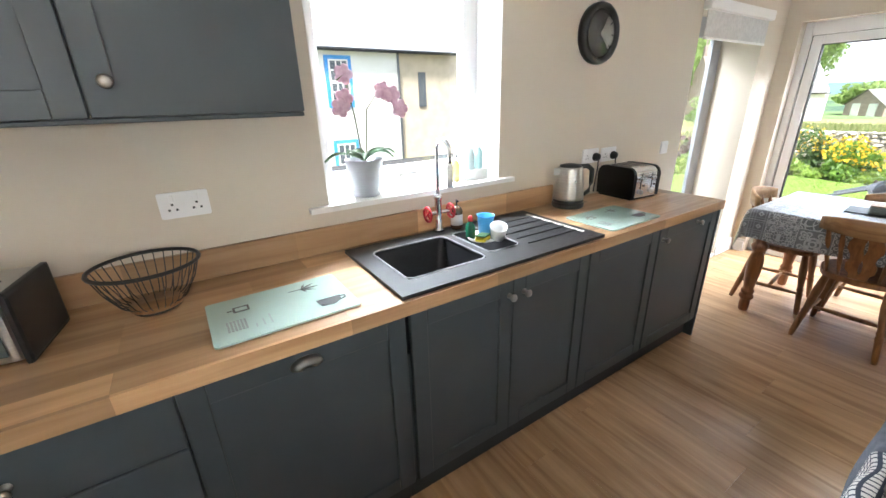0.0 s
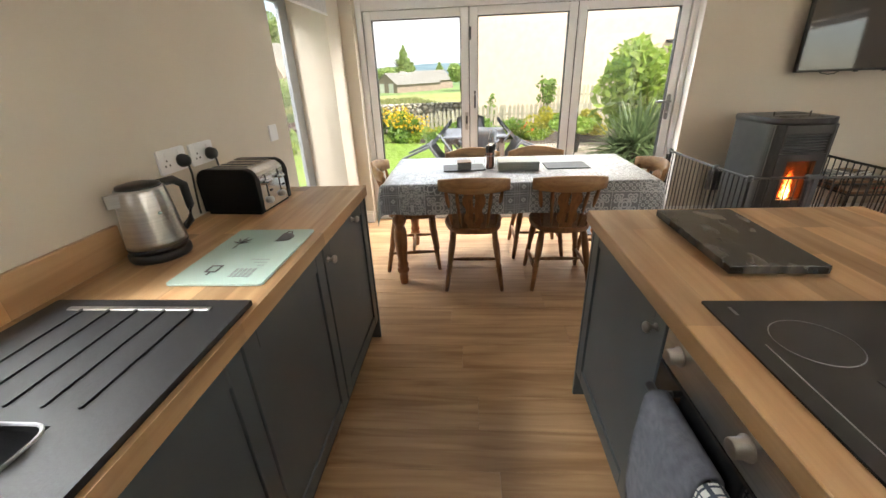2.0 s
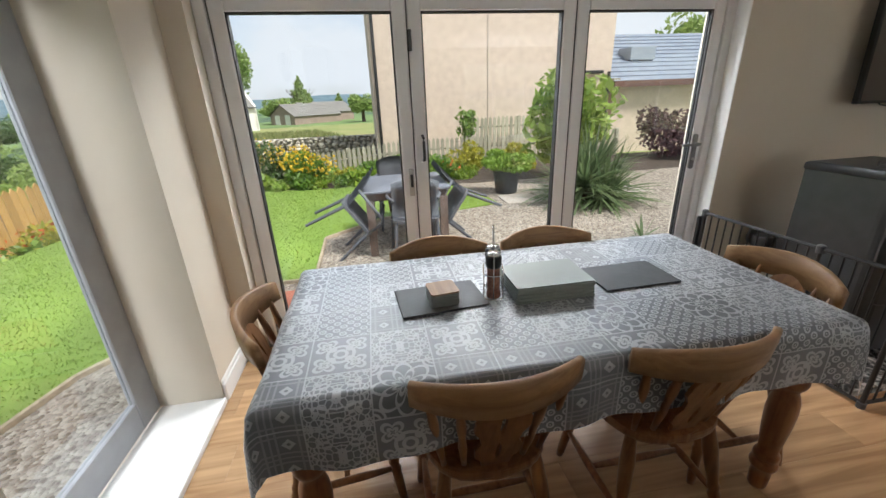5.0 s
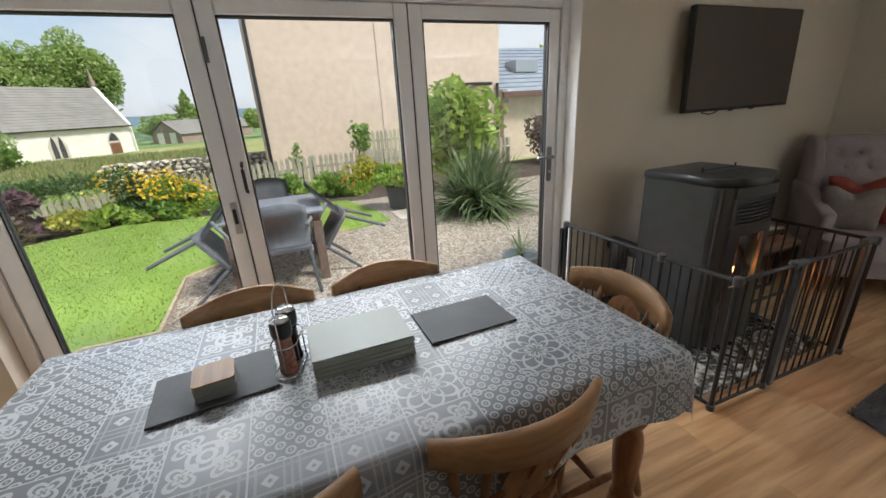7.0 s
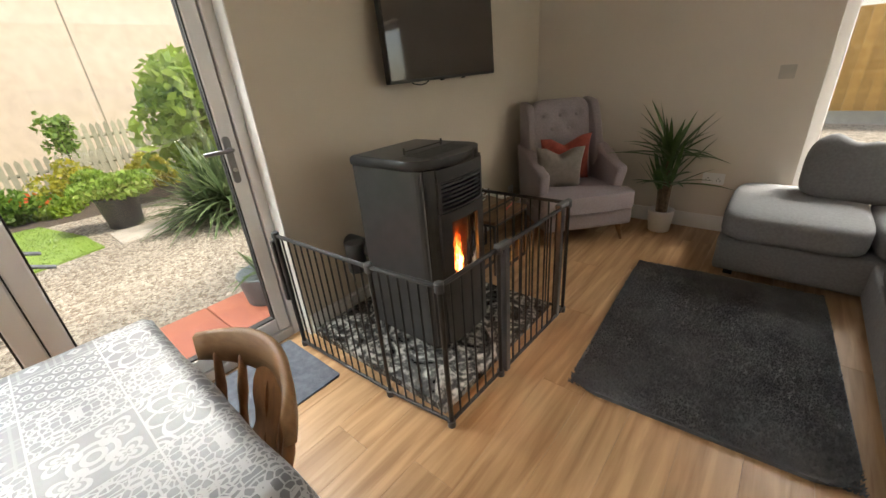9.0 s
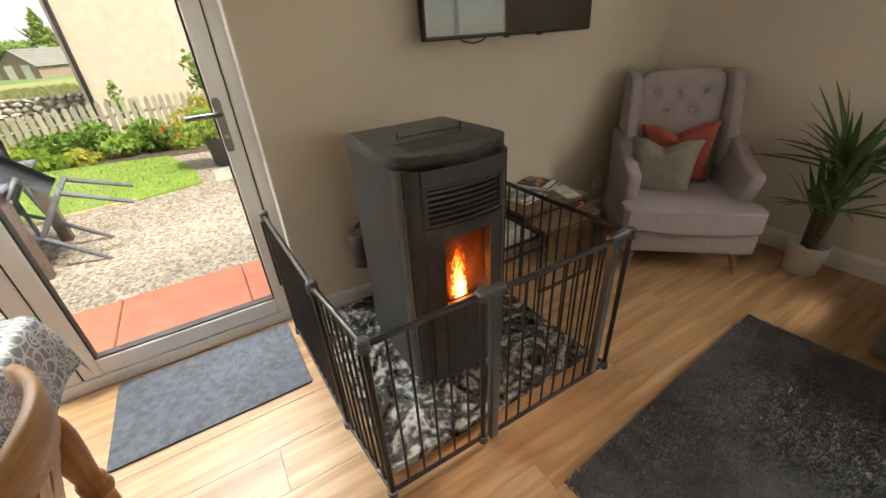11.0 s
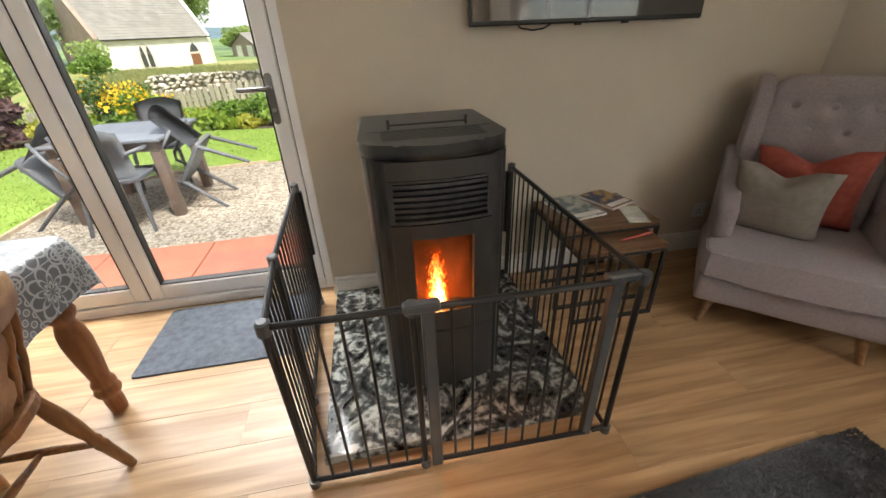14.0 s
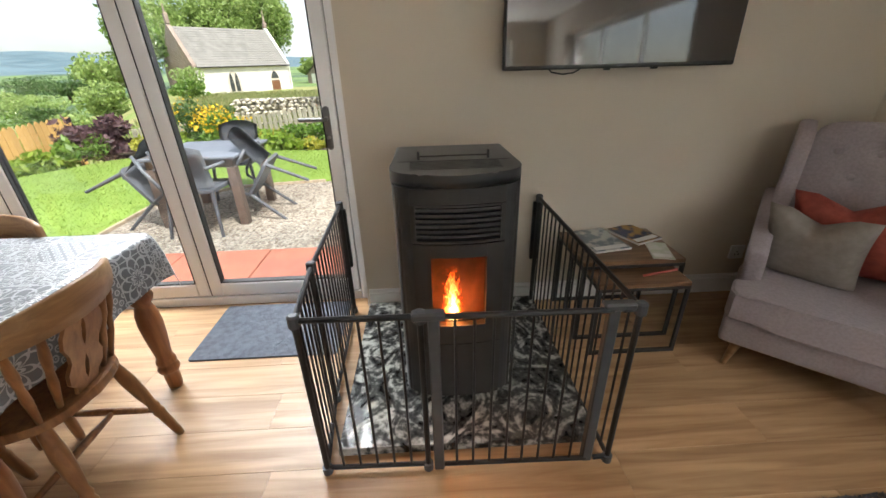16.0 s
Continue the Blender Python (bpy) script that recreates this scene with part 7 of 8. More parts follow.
def shrub(name, label, x, y, rad, n, size, material, seed, lift=0.75, stems=5, cat="shrub", zb=None, flowers=0, fm=None, lumps=9):
    z = (gz(x, y) if zb is None else zb) - 0.01
    t = thing(name, pose(x, y, z), label, cat, "garden plants")
    cz = rad[2] * lift
    v, f = leaves(n, (0, 0, cz), rad, size, seed, lumps)
    stuff_mesh("crown", v, f, material, t)
    rng = random.Random(seed)
    for i in range(stems):
        a = rng.uniform(0, 6.28)
        part("stem", tube([(0.03 * math.cos(a), 0.03 * math.sin(a), 0), (rad[0] * 0.25 * math.cos(a), rad[1] * 0.25 * math.sin(a), cz * 0.6), (rad[0] * 0.5 * math.cos(a), rad[1] * 0.5 * math.sin(a), cz * 1.1)], [0.014, 0.01, 0.004], 6), BARK, t)
    if flowers:
        v, f = leaves(flowers, (0, 0, cz + rad[2] * 0.35), (rad[0] * 1.05, rad[1] * 1.05, rad[2] * 0.65), size * 0.55, seed + 50, 10, 0.2, 0.6, 0.9)
        stuff_mesh("flowers", v, f, fm or FLOWER, t)
    return t


shrub("flowering_shrub", "bushy perennial covered in yellow daisy flowers", 10.75, 2.35, (0.75, 0.62, 0.55), 2600, 0.055, G_BRIGHT, 1, flowers=420)
shrub("flowering_shrub", "tall yellow flowers in the border", 11.3, 3.05, (0.6, 0.6, 0.6), 1500, 0.05, G_DARK, 2, flowers=320)
shrub("border_plant", "lime green leafy border plant", 10.65, 3.4, (0.45, 0.5, 0.26), 800, 0.07, G_LIME, 3)
shrub("border_plant", "dark plum leaved border plant", 10.75, 4.55, (0.6, 0.75, 0.5), 1700, 0.075, G_MAROON, 4)
shrub("border_plant", "broad leaved bright green hosta", 10.5, 1.15, (0.35, 0.6, 0.2), 700, 0.07, G_LIME, 5)
shrub("border_plant", "feathery green border plants", 11.0, 0.6, (0.5, 0.7, 0.38), 1200, 0.05, G_BRIGHT, 6)
shrub("border_plant", "pale grey green border plant", 10.6, -0.15, (0.4, 0.45, 0.35), 900, 0.045, G_BRIGHT, 7)
shrub("border_plant", "yellow leaved border shrub", 11.1, -1.05, (0.5, 0.55, 0.45), 1300, 0.045, G_YEL, 8)
shrub("border_plant", "yellow green variegated shrub", 11.0, -2.2, (0.5, 0.5, 0.42), 1300, 0.055, G_YEL, 9)
shrub("border_plant", "green border plants by the path", 10.5, -0.5, (0.4, 0.4, 0.28), 700, 0.05, G_BRIGHT, 10, flowers=30, fm=FLOWERR)
shrub("laurel_bush", "tall bright green laurel bush", 9.6, -2.60, (0.82, 0.78, 0.95), 2300, 0.11, G_LAUREL, 11, lift=1.2, lumps=26)
shrub("climbing_plant", "slim young tree against the fence", 12.3, -1.35, (0.3, 0.35, 0.55), 420, 0.07, G_BRIGHT, 12, lift=2.2)
shrub("climbing_plant", "thin sapling against the house wall", 12.4, 0.1, (0.2, 0.2, 0.4), 130, 0.06, G_BRIGHT, 13, lift=2.0)
shrub("border_plant", "purple leaved shrub by the far house", 11.3, -6.0, (0.8, 0.9, 0.95), 1500, 0.07, G_MAROON, 14)
shrub("border_plant", "yellow green shrub by the far house", 10.6, -6.6, (0.6, 0.6, 1.1), 1200, 0.06, G_YEL, 15)
shrub("border_plant", "red flowered bushes along the side fence", 8.6, 5.5, (0.7, 0.4, 0.3), 800, 0.055, G_YEL, 16, flowers=50, fm=FLOWERR)
shrub("border_plant", "mixed green plants along the side fence", 6.9, 5.8, (0.8, 0.35, 0.28), 800, 0.055, G_BRIGHT, 17, flowers=30, fm=FLOWERR)
shrub("border_plant", "dark climbing plant on the garden fence", 10.95, 5.35, (0.4, 0.35, 0.6), 420, 0.075, G_MAROON, 18)
shrub("border_plant", "broad leaved green plant by the fence", 10.2, 5.0, (0.3, 0.3, 0.35), 400, 0.09, G_BRIGHT, 19)
shrub("border_plant", "low green plants at the lawn edge", 9.3, 4.75, (0.6, 0.4, 0.25), 700, 0.06, G_LIME, 20)

# the bed is full of mixed low plants
_rb = random.Random(77)
for i in range(22):
    yy = -0.9 + 5.4 * i / 21 + _rb.uniform(-0.1, 0.1)
    xx = (10.55, 11.15, 11.65)[i % 3] + _rb.uniform(-0.12, 0.12)
    kind = i % 4
    shrub("border_plant", ("lime green leafy plant in the border", "feathery green plant in the border", "yellow green leafy plant in the border", "broad leaved green plant in the border")[kind], xx, yy, (0.38, 0.4, _rb.uniform(0.14, 0.28)), 900, (0.045, 0.028, 0.04, 0.06)[kind], (G_LIME, G_BRIGHT, G_YEL, G_LAUREL)[kind], 200 + i, stems=3)
for i in range(9):
    shrub("border_plant", "mixed green plants against the golden fence", 4.6 + i * 0.72, 5.75 - _rb.uniform(0, 0.35), (0.4, 0.3, _rb.uniform(0.15, 0.3)), 450, (0.05, 0.08, 0.04)[i % 3], (G_LIME, G_LAUREL, G_BRIGHT)[i % 3], 240 + i, stems=3, flowers=12 * (i % 2), fm=FLOWERR)


def pot_shrub():
    t = thing("potted_juniper", pose(8.95, -1.22, -0.105), "spreading green juniper in a dark tub", "plant")
    part("tub", lathe([(0.17, 0), (0.18, 0.01), (0.22, 0.36), (0.23, 0.38), (0.21, 0.38), (0.19, 0.34), (0, 0.34)], 26), mat("dark_tub", (0.035, 0.035, 0.04), 0.6), t, "dark plastic tub", True)
    v, f = leaves(4200, (0, 0, 0.54), (0.52, 0.52, 0.22), 0.035, 31, 12, 0.5)
    stuff_mesh("crown", v, f, leaf_mat("juniper_leaf", (0.34, 0.48, 0.09), (0.15, 0.26, 0.04)), t)
    part("stem", tube([(0, 0, 0.29), (0.02, 0.01, 0.42)], 0.02, 8), BARK, t)


pot_shrub()


def big_yucca(x, y, z, n, L0, L1, name, label, seed, w=0.022, pot=False):
    t = thing(name, pose(x, y, z), label, "plant")
    rng = random.Random(seed)
    for dx, dy, h in ((0, 0, 0.25), (0.25, -0.22, 0.3), (0.2, 0.12, 0.12), (-0.05, -0.28, 0.08)) if not pot else ((0, 0, 0.22),):
        part("stem", tube([(dx * 0.6, dy * 0.6, 0), (dx, dy, h)], 0.05 if not pot else 0.015, 8), BARK, t)
        bm = bmesh.new()
        yucca_leaves(n, rng, L0, L1, w, 0, (-0.15, 1.4), 0.3, bm)
        bmesh.ops.translate(bm, verts=bm.verts, vec=(dx, dy, h))
        part("leaves", bm, [G_YUC], t, smooth=False)
    if pot:
        part("pot", lathe([(0.13, 0), (0.135, 0.01), (0.16, 0.2), (0.165, 0.215), (0.15, 0.215), (0.14, 0.19), (0, 0.19)], 22), mat("blue_grey_pot", (0.13, 0.15, 0.16), 0.5), t, "blue grey pot", True)
    return t


G_YUC = leaf_mat("yucca_blade", (0.20, 0.26, 0.12), (0.09, 0.14, 0.06), 0.45)
big_yucca(7.85, -2.05, -0.105, 150, 0.55, 1.06, "garden_yucca", "large spiky yucca growing in the gravel", 21)
big_yucca(5.50, -1.30, -0.0345, 14, 0.15, 0.3, "potted_spiky_plant", "small yellow green plant in a grey pot", 22, 0.016, True)


def picket_fence(x0, y0, x1, y1, h, label, material, gap=0.115, w=0.075, top=None, pointed=True, each=True):
    """Upright pales on two rails between posts, following the ground."""
    t = thing("picket_fence", pose(0, 0, 0), label, "fence")
    L = math.hypot(x1 - x0, y1 - y0)
    ux, uy = (x1 - x0) / L, (y1 - y0) / L
    a = math.degrees(math.atan2(uy, ux))
    n = int(L / gap)
    o = [(-w / 2, 0), (w / 2, 0), (w / 2, h - 0.06), (0, h), (-w / 2, h - 0.06)] if pointed else [(-w / 2, 0), (w / 2, 0), (w / 2, h), (-w / 2, h)]
    me = mesh_of("pale", prism(o, -0.009, 0.009, pose(0, 0, 0, 90)), material)
    rng = random.Random(n)
    for i in range(n):
        s = (i + 0.5) * gap
        x, y = x0 + ux * s, y0 + uy * s
        z = (gz(x, y) + 0.04) if top is None else top(s / L) - h
        ob = new("pale", me)
        ob.matrix_world = pose(x, y, z + rng.uniform(-0.012, 0.012), 0, rng.uniform(-1, 1), a)
        ob.parent = t
    zz = lambda s: (gz(x0 + ux * s, y0 + uy * s) + 0.04) if top is None else top(s / L) - h
    k = max(1, round(L / 1.8))
    for i in range(k):
        s0, s1 = L * i / k, L * (i + 1) / k
        for hh in (0.22, h - 0.25):
            bm = tube([(x0 + ux * s0 - uy * 0.03, y0 + uy * s0 + ux * 0.03, zz(s0) + hh), (x0 + ux * s1 - uy * 0.03, y0 + uy * s1 + ux * 0.03, zz(s1) + hh)], 0.028, 4)
            part("rail", bm, material, t)
    for i in range(k + 1):
        s = L * i / k
        x, y = x0 + ux * s - uy * 0.08, y0 + uy * s + ux * 0.08
        part("post", box(x - 0.04, x + 0.04, y - 0.04, y + 0.04, gz(x, y) - 0.3, zz(s) + h - 0.02, 0.004), material, t)
    return t


OLDWOOD = mat("weathered_timber", (0.40, 0.37, 0.28), 0.9, col2=(0.27, 0.26, 0.19), scale=7, bump=0.4, rand=0.2)
NEWWOOD = mat("golden_timber", (0.55, 0.34, 0.12), 0.8, col2=(0.45, 0.26, 0.085), scale=7, bump=0.3, rand=0.15)
picket_fence(12.0, 4.9, 12.0, -5.2, 0.85, "weathered picket fence behind the flower bed", OLDWOOD, top=lambda u: 0.16 + 0.42 * min(1, u * 2.2))
picket_fence(13.0, -1.5, 13.0, -4.4, 0.9, "pale taller picket panel in front of the house", OLDWOOD, top=lambda u: 0.95)
picket_fence(3.2, 6.4, 12.0, 6.1, 0.95, "golden new timber garden fence", NEWWOOD, 0.13, 0.11, top=lambda u: 0.40 + 0.06 * u)

RENDERM = mat("roughcast_render", (0.63, 0.515, 0.42), 0.95, col2=(0.54, 0.435, 0.35), scale=5, bump=0.9, bump_scale=40, lo=0.3, hi=0.68, detail=10)
SLATES = mat("roof_slate", (0.20, 0.205, 0.21), 0.7, col2=(0.14, 0.145, 0.15), scale=5, bump=0.5, bump_scale=12, aniso=(1, 1, 4))


def slate_courses(bm, a, b, c, d, n):
    """Overlapping courses on a roof plane a, b (eave) to d, c (ridge)."""
    a, b, c, d = map(Vector, (a, b, c, d))
    nrm = (b - a).cross(d - a).normalized()
    for i in range(n):
        u0, u1 = i / n, (i + 1) / n
        p = [a.lerp(d, u0) + nrm * 0.03, b.lerp(c, u0) + nrm * 0.03, b.lerp(c, u1) + nrm * 0.005, a.lerp(d, u1) + nrm * 0.005]
        q = [a.lerp(d, u0), b.lerp(c, u0)]
        vs = [bm.verts.new(k) for k in p]
        ws = [bm.verts.new(k) for k in q]
        bm.faces.new(vs)
        bm.faces.new((ws[0], ws[1], vs[1], vs[0]))


def gable_house():
    t = thing("neighbour_house", pose(0, 0, 0), "tall beige roughcast house gable next door", "house")
    x0, x1, y0, y1, h, zb = 14.0, 23.0, -6.05, 0.80, 5.6, -1.2
    out = [(y0, zb), (y1, zb), (y1, h), ((y0 + y1) / 2, h + 2.9), (y0, h)]
    part("wall", prism(out, 0.0, x1 - x0, pose(x0, 0, 0, 90, 0, 90)), RENDERM, t, "beige roughcast wall")
    for s, ye in ((1, y1 + 0.25), (-1, y0 - 0.25)):
        bm = bmesh.new()
        ym = (y0 + y1) / 2
        e = [(x0 - 0.15, ye, h - 0.15), (x1, ye, h - 0.15), (x1, ym, h + 3.0), (x0 - 0.15, ym, h + 3.0)]
        slate_courses(bm, *(e if s > 0 else [e[1], e[0], e[3], e[2]]), 14)
        part("roof", bm, SLATES, t)
    part("movement_joint", box(x0 - 0.012, x0 - 0.001, -2.36, -2.345, -0.5, 5.4), mat("joint_grey", (0.3, 0.26, 0.21), 0.9), t)
    part("rain_hopper", box(x0 - 0.14, x0 - 0.002, -5.75, -4.9, 1.93, 2.02, 0.01), BLACK, t, "black gutter box")
    part("downpipe", tube([(x0 - 0.07, -5.95, 1.98), (x0 - 0.07, -5.95, -0.9)], 0.045, 10), BLACK, t, "black downpipe")
    part("corner_pipe", tube([(x0 - 0.06, 0.70, 5.5), (x0 - 0.06, 0.70, -0.8)], 0.04, 10), BLACK, t, "black downpipe")
    return t


gable_house()


def low_extension():
    t = thing("outbuilding", pose(0, 0, 0), "low building with a blue grey slate roof", "house")
    part("wall", box(14.3, 21, -13.0, -6.4, -1.2, 1.75), RENDERM, t)
    bm = bmesh.new()
    slate_courses(bm, (14.0, -6.2, 1.7), (14.0, -13.2, 1.7), (17.6, -13.2, 3.4), (17.6, -6.2, 3.4), 12)
    part("roof", bm, mat("blue_slate", (0.23, 0.27, 0.32), 0.6, col2=(0.17, 0.20, 0.25), scale=4, bump=0.4, bump_scale=10), t, "blue grey slate roof")
    part("gable_board", box(14.05, 21, -6.42, -6.2, 1.4, 1.8), OLDWOOD, t)
    part("fascia", box(13.95, 14.05, -13.2, -6.2, 1.55, 1.72), mat("brown_timber", (0.13, 0.06, 0.04), 0.7), t)
    part("roof_window", box(15.2, 15.9, -8.3, -7.4, 2.35, 2.75, 0.02), mat("skylight_glass", (0.3, 0.34, 0.38), 0.1), t).rotation_euler = (0, 0, 0)


low_extension()
WHITEWASH = mat("whitewash", (0.74, 0.72, 0.66), 0.9, col2=(0.66, 0.64, 0.57), scale=1.2, bump=0.3, bump_scale=10)
PALESTONE = mat("pale_dressed_stone", (0.56, 0.50, 0.43), 0.9, col2=(0.46, 0.41, 0.35), scale=3)
STONEW = mat("pink_stone", (0.36, 0.27, 0.22), 0.95, col2=(0.26, 0.20, 0.165), scale=2.5, bump=0.6, bump_scale=8)
CHSLATE = mat("church_slate", (0.235, 0.225, 0.205), 0.8, col2=(0.18, 0.172, 0.155), scale=1.5, bump=0.4, bump_scale=6)


def church():
    # local x runs along the long wall, y goes back
    m = Matrix(((0.775, 0.632, 0, 44.96), (-0.632, 0.775, 0, 20.3), (0, 0, 1, 0), (0, 0, 0, 1)))
    t = thing("church", m, "small whitewashed stone church with a slate roof", "church")
    L, D, zb, ze, zr = 10.5, 6.4, -2.2, 1.35, 4.95
    part("wall", box(0.12, L - 0.12, 0, D, zb, ze), WHITEWASH, t, "whitewashed long wall")
    for x in (0.0, L - 0.35):
        out = [(0.0, zb), (D, zb), (D, ze + 0.15), (D / 2, zr + 0.25), (0.0, ze + 0.15)]
        g = part("gable_wall", prism(out, 0, 0.35, pose(x, 0, 0, 90, 0, 90)), STONEW if x == 0 else WHITEWASH, t, "stone gable")
        part("finial", box(x + 0.0, x + 0.35, D / 2 - 0.2, D / 2 + 0.2, zr + 0.2, zr + (1.1 if x == 0 else 0.7), 0.03), STONEW, t, "stone bellcote" if x == 0 else "stone finial")
        part("finial_spike", tube([(x + 0.17, D / 2, zr + 0.65), (x + 0.17, D / 2, zr + 1.9)], [0.14, 0.03], 6), STONEW, t)
    for s in (0, 1):
        bm = bmesh.new()
        y = -0.25 if s == 0 else D + 0.25
        e = [(0.34, y, ze - 0.05), (L - 0.34, y, ze - 0.05), (L - 0.34, D / 2, zr), (0.34, D / 2, zr)]
        slate_courses(bm, *(e if s == 0 else [e[1], e[0], e[3], e[2]]), 16)
        part("roof", bm, CHSLATE, t, "grey slate roof")
    part("gutter", tube([(0.1, -0.28, ze - 0.08), (L - 0.1, -0.28, ze - 0.08)], 0.07, 6), BLACK, t)

    def gothic(cx, w, z0, z1, door=False):
        o = [(-w / 2, z0), (w / 2, z0), (w / 2, z1 - w * 0.8), (w * 0.28, z1 - w * 0.28), (0, z1), (-w * 0.28, z1 - w * 0.28), (-w / 2, z1 - w * 0.8)]
        p = part("church_door" if door else "arched_window", prism([(x * 1.2, z + (0.1 if z > z0 else -0.08)) for x, z in o], -0.01, 0.03, pose(cx, 0, 0, 90)), PALESTONE, t)
        if door:
            part("door_leaf", box(cx - w / 2, cx + w / 2, -0.07, -0.031, z0, z0 + (z1 - z0) * 0.58), mat("brown_door", (0.17, 0.07, 0.03), 0.6), p, "brown timber door")
            part("fanlight", prism([(x, z) for x, z in o if z > z0] + [(-w / 2, z0 + (z1 - z0) * 0.6), (w / 2, z0 + (z1 - z0) * 0.6)][:0] or o, 0.031, 0.05, pose(cx, 0, (z1 - z0) * 0.0, 90)), mat("dark_lights", (0.05, 0.055, 0.06), 0.15), p)
        else:
            for s in (-1, 1):
                q = [(x * 0.34 + s * w * 0.24, z0 + (z - z0) * 0.94 + 0.04) for x, z in o]
                part("lancet", prism(q, 0.031, 0.05, pose(cx, 0, 0, 90)), mat("dark_lights", (0.05, 0.055, 0.06), 0.15), p)
    gothic(3.7, 1.2, -1.1, 0.85)
    gothic(8.4, 0.95, -1.55, 0.75, True)


church()


def dry_wall():
    """A dry stone wall: uneven courses of single stones against a core."""
    t = thing("drystone_wall", pose(0, 0, 0), "low dry stone field wall", "wall")
    m = mat("field_stone", (0.62, 0.57, 0.47), 0.95, col2=(0.42, 0.38, 0.31), scale=6, bump=0.6, rand=0.3)
    rng = random.Random(17)
    stones = []
    for k in range(6):
        bm = bmesh.new()
        bmesh.ops.create_icosphere(bm, subdivisions=1, radius=1.0)
        for v in bm.verts:
            v.co *= rng.uniform(0.75, 1.1)
        stones.append(mesh_of("stone", bm, m))
    zb = gz(21, 3) - 0.1
    z = zb + 0.06
    for row in range(8):
        hh = rng.uniform(0.055, 0.085)
        y = 0.4 + rng.uniform(0, 0.2)
        while y < 6.5:
            w = rng.uniform(0.07, 0.21)
            ob = new("stone", stones[rng.randrange(6)])
            ob.matrix_world = pose(20.97 + 0.006 * row + rng.uniform(-0.06, 0.05), y + w, z + rng.uniform(-0.03, 0.03), rng.uniform(-22, 22), rng.uniform(-22, 22), rng.uniform(-22, 22)) @ Matrix.Diagonal((0.14, w, hh * rng.uniform(0.8, 1.5), 1))
            ob.parent = t
            y += 2 * w * 0.93
        z += hh * 1.75
    part("core", box(21.05, 21.4, 0.5, 6.4, zb - 0.2, zb + 1.0), mat("wall_core", (0.34, 0.31, 0.26), 0.95, col2=(0.20, 0.185, 0.15), scale=7, bump=0.8, bump_scale=12), t)


dry_wall()


def hedge(x, y, rad, top, n, seed, material, label):
    t = thing("clipped_hedge", pose(x, y, gz(x, y)), label, "hedge")
    v, f = leaves(n, (0, 0, top - gz(x, y) - rad[2]), rad, 0.07, seed, 30)
    stuff_mesh("foliage", v, f, material, t)
    part("stem", tube([(0, 0, -0.05), (0, 0, max(0.2, top - gz(x, y) - rad[2]))], 0.05, 6), BARK, t)


hedge(20.5, 8.4, (1.6, 2.6, 0.65), 0.0, 7000, 41, G_DARK, "clipped dark green hedge beyond the fence")
hedge(17.0, 6.2, (1.2, 2.2, 0.6), -0.2, 5000, 42, G_TREE, "low green hedge beyond the fence")


def tall_grass():
    """Uncut straw coloured grass between the garden and the church."""
    rng = np.random.RandomState(9)
    n = 14000
    r = rng.uniform(0, 1, n) ** 0.7
    x = 13 + 30 * r
    y = rng.uniform(-1, 1, n) * 6 + 3.5 + (x - 13) * 0.28
    v, f = [], []
    for i in range(n):
        if x[i] < 14.2 and y[i] < 1.2 or (14 < x[i] < 24 and y[i] < 1.0):
            continue
        z = gz(x[i], y[i])
        h = rng.uniform(0.18, 0.5)
        a = rng.uniform(0, 6.28)
        w = 0.02 + 0.0012 * x[i]
        k = len(v)
        v += [(x[i] + w * math.cos(a), y[i] + w * math.sin(a), z), (x[i] - w * math.cos(a), y[i] - w * math.sin(a), z), (x[i] + 0.12 * math.sin(a), y[i] - 0.12 * math.cos(a), z + h)]
        f.append((k, k + 1, k + 2))
    stuff_mesh("meadow_grass", v, f, leaf_mat("straw_blade", (0.40, 0.37, 0.17), (0.16, 0.23, 0.06), 0.7), None, "uncut straw and green meadow grass", "grass")


tall_grass()


def tree(x, y, h, w, n, size, seed, material, label, trunk=0.3, conifer=False):
    z = gz(x, y)
    t = thing("tree" if not conifer else "conifer_tree", pose(x, y, z - 0.1), label, "tree", "trees beyond the garden")
    rng = random.Random(seed)
    th = h * 0.45
    part("trunk", tube([(0, 0, 0), (0.05 * h * rng.uniform(-0.5, 0.5), 0, th), (0.03 * h * rng.uniform(-1, 1), 0.02 * h, h * 0.85)], [trunk, trunk * 0.7, trunk * 0.12], 8), BARK, t)
    for i in range(6):
        a = rng.uniform(0, 6.28)
        part("limb", tube([(0, 0, th * rng.uniform(0.7, 1.3)), (w * 0.25 * math.cos(a), w * 0.25 * math.sin(a), h * 0.6), (w * 0.4 * math.cos(a), w * 0.4 * math.sin(a), h * 0.75)], [trunk * 0.35, trunk * 0.2, trunk * 0.06], 6), BARK, t)
    if conifer:
        vv, ff = [], []
        for k in range(12):
            u = k / 11
            v, f = leaves(int(n / 6 * (1.1 - u)), (0, 0, h * (0.12 + 0.84 * u)), (w * 0.55 * (1.06 - u), w * 0.55 * (1.06 - u), h * 0.10), size, seed + k, 16)
            o = len(vv)
            vv += v
            ff += [tuple(i + o for i in q) for q in f]
    else:
        vv, ff = leaves(n, (0, 0, h * 0.64), (w * 0.62, w * 0.62, h * 0.42), size, seed, 20)
    stuff_mesh("crown", vv, ff, material, t)


def polar(az, d):
    return 2.76 + d * math.cos(radians(az)), 0.6 + d * math.sin(radians(az))


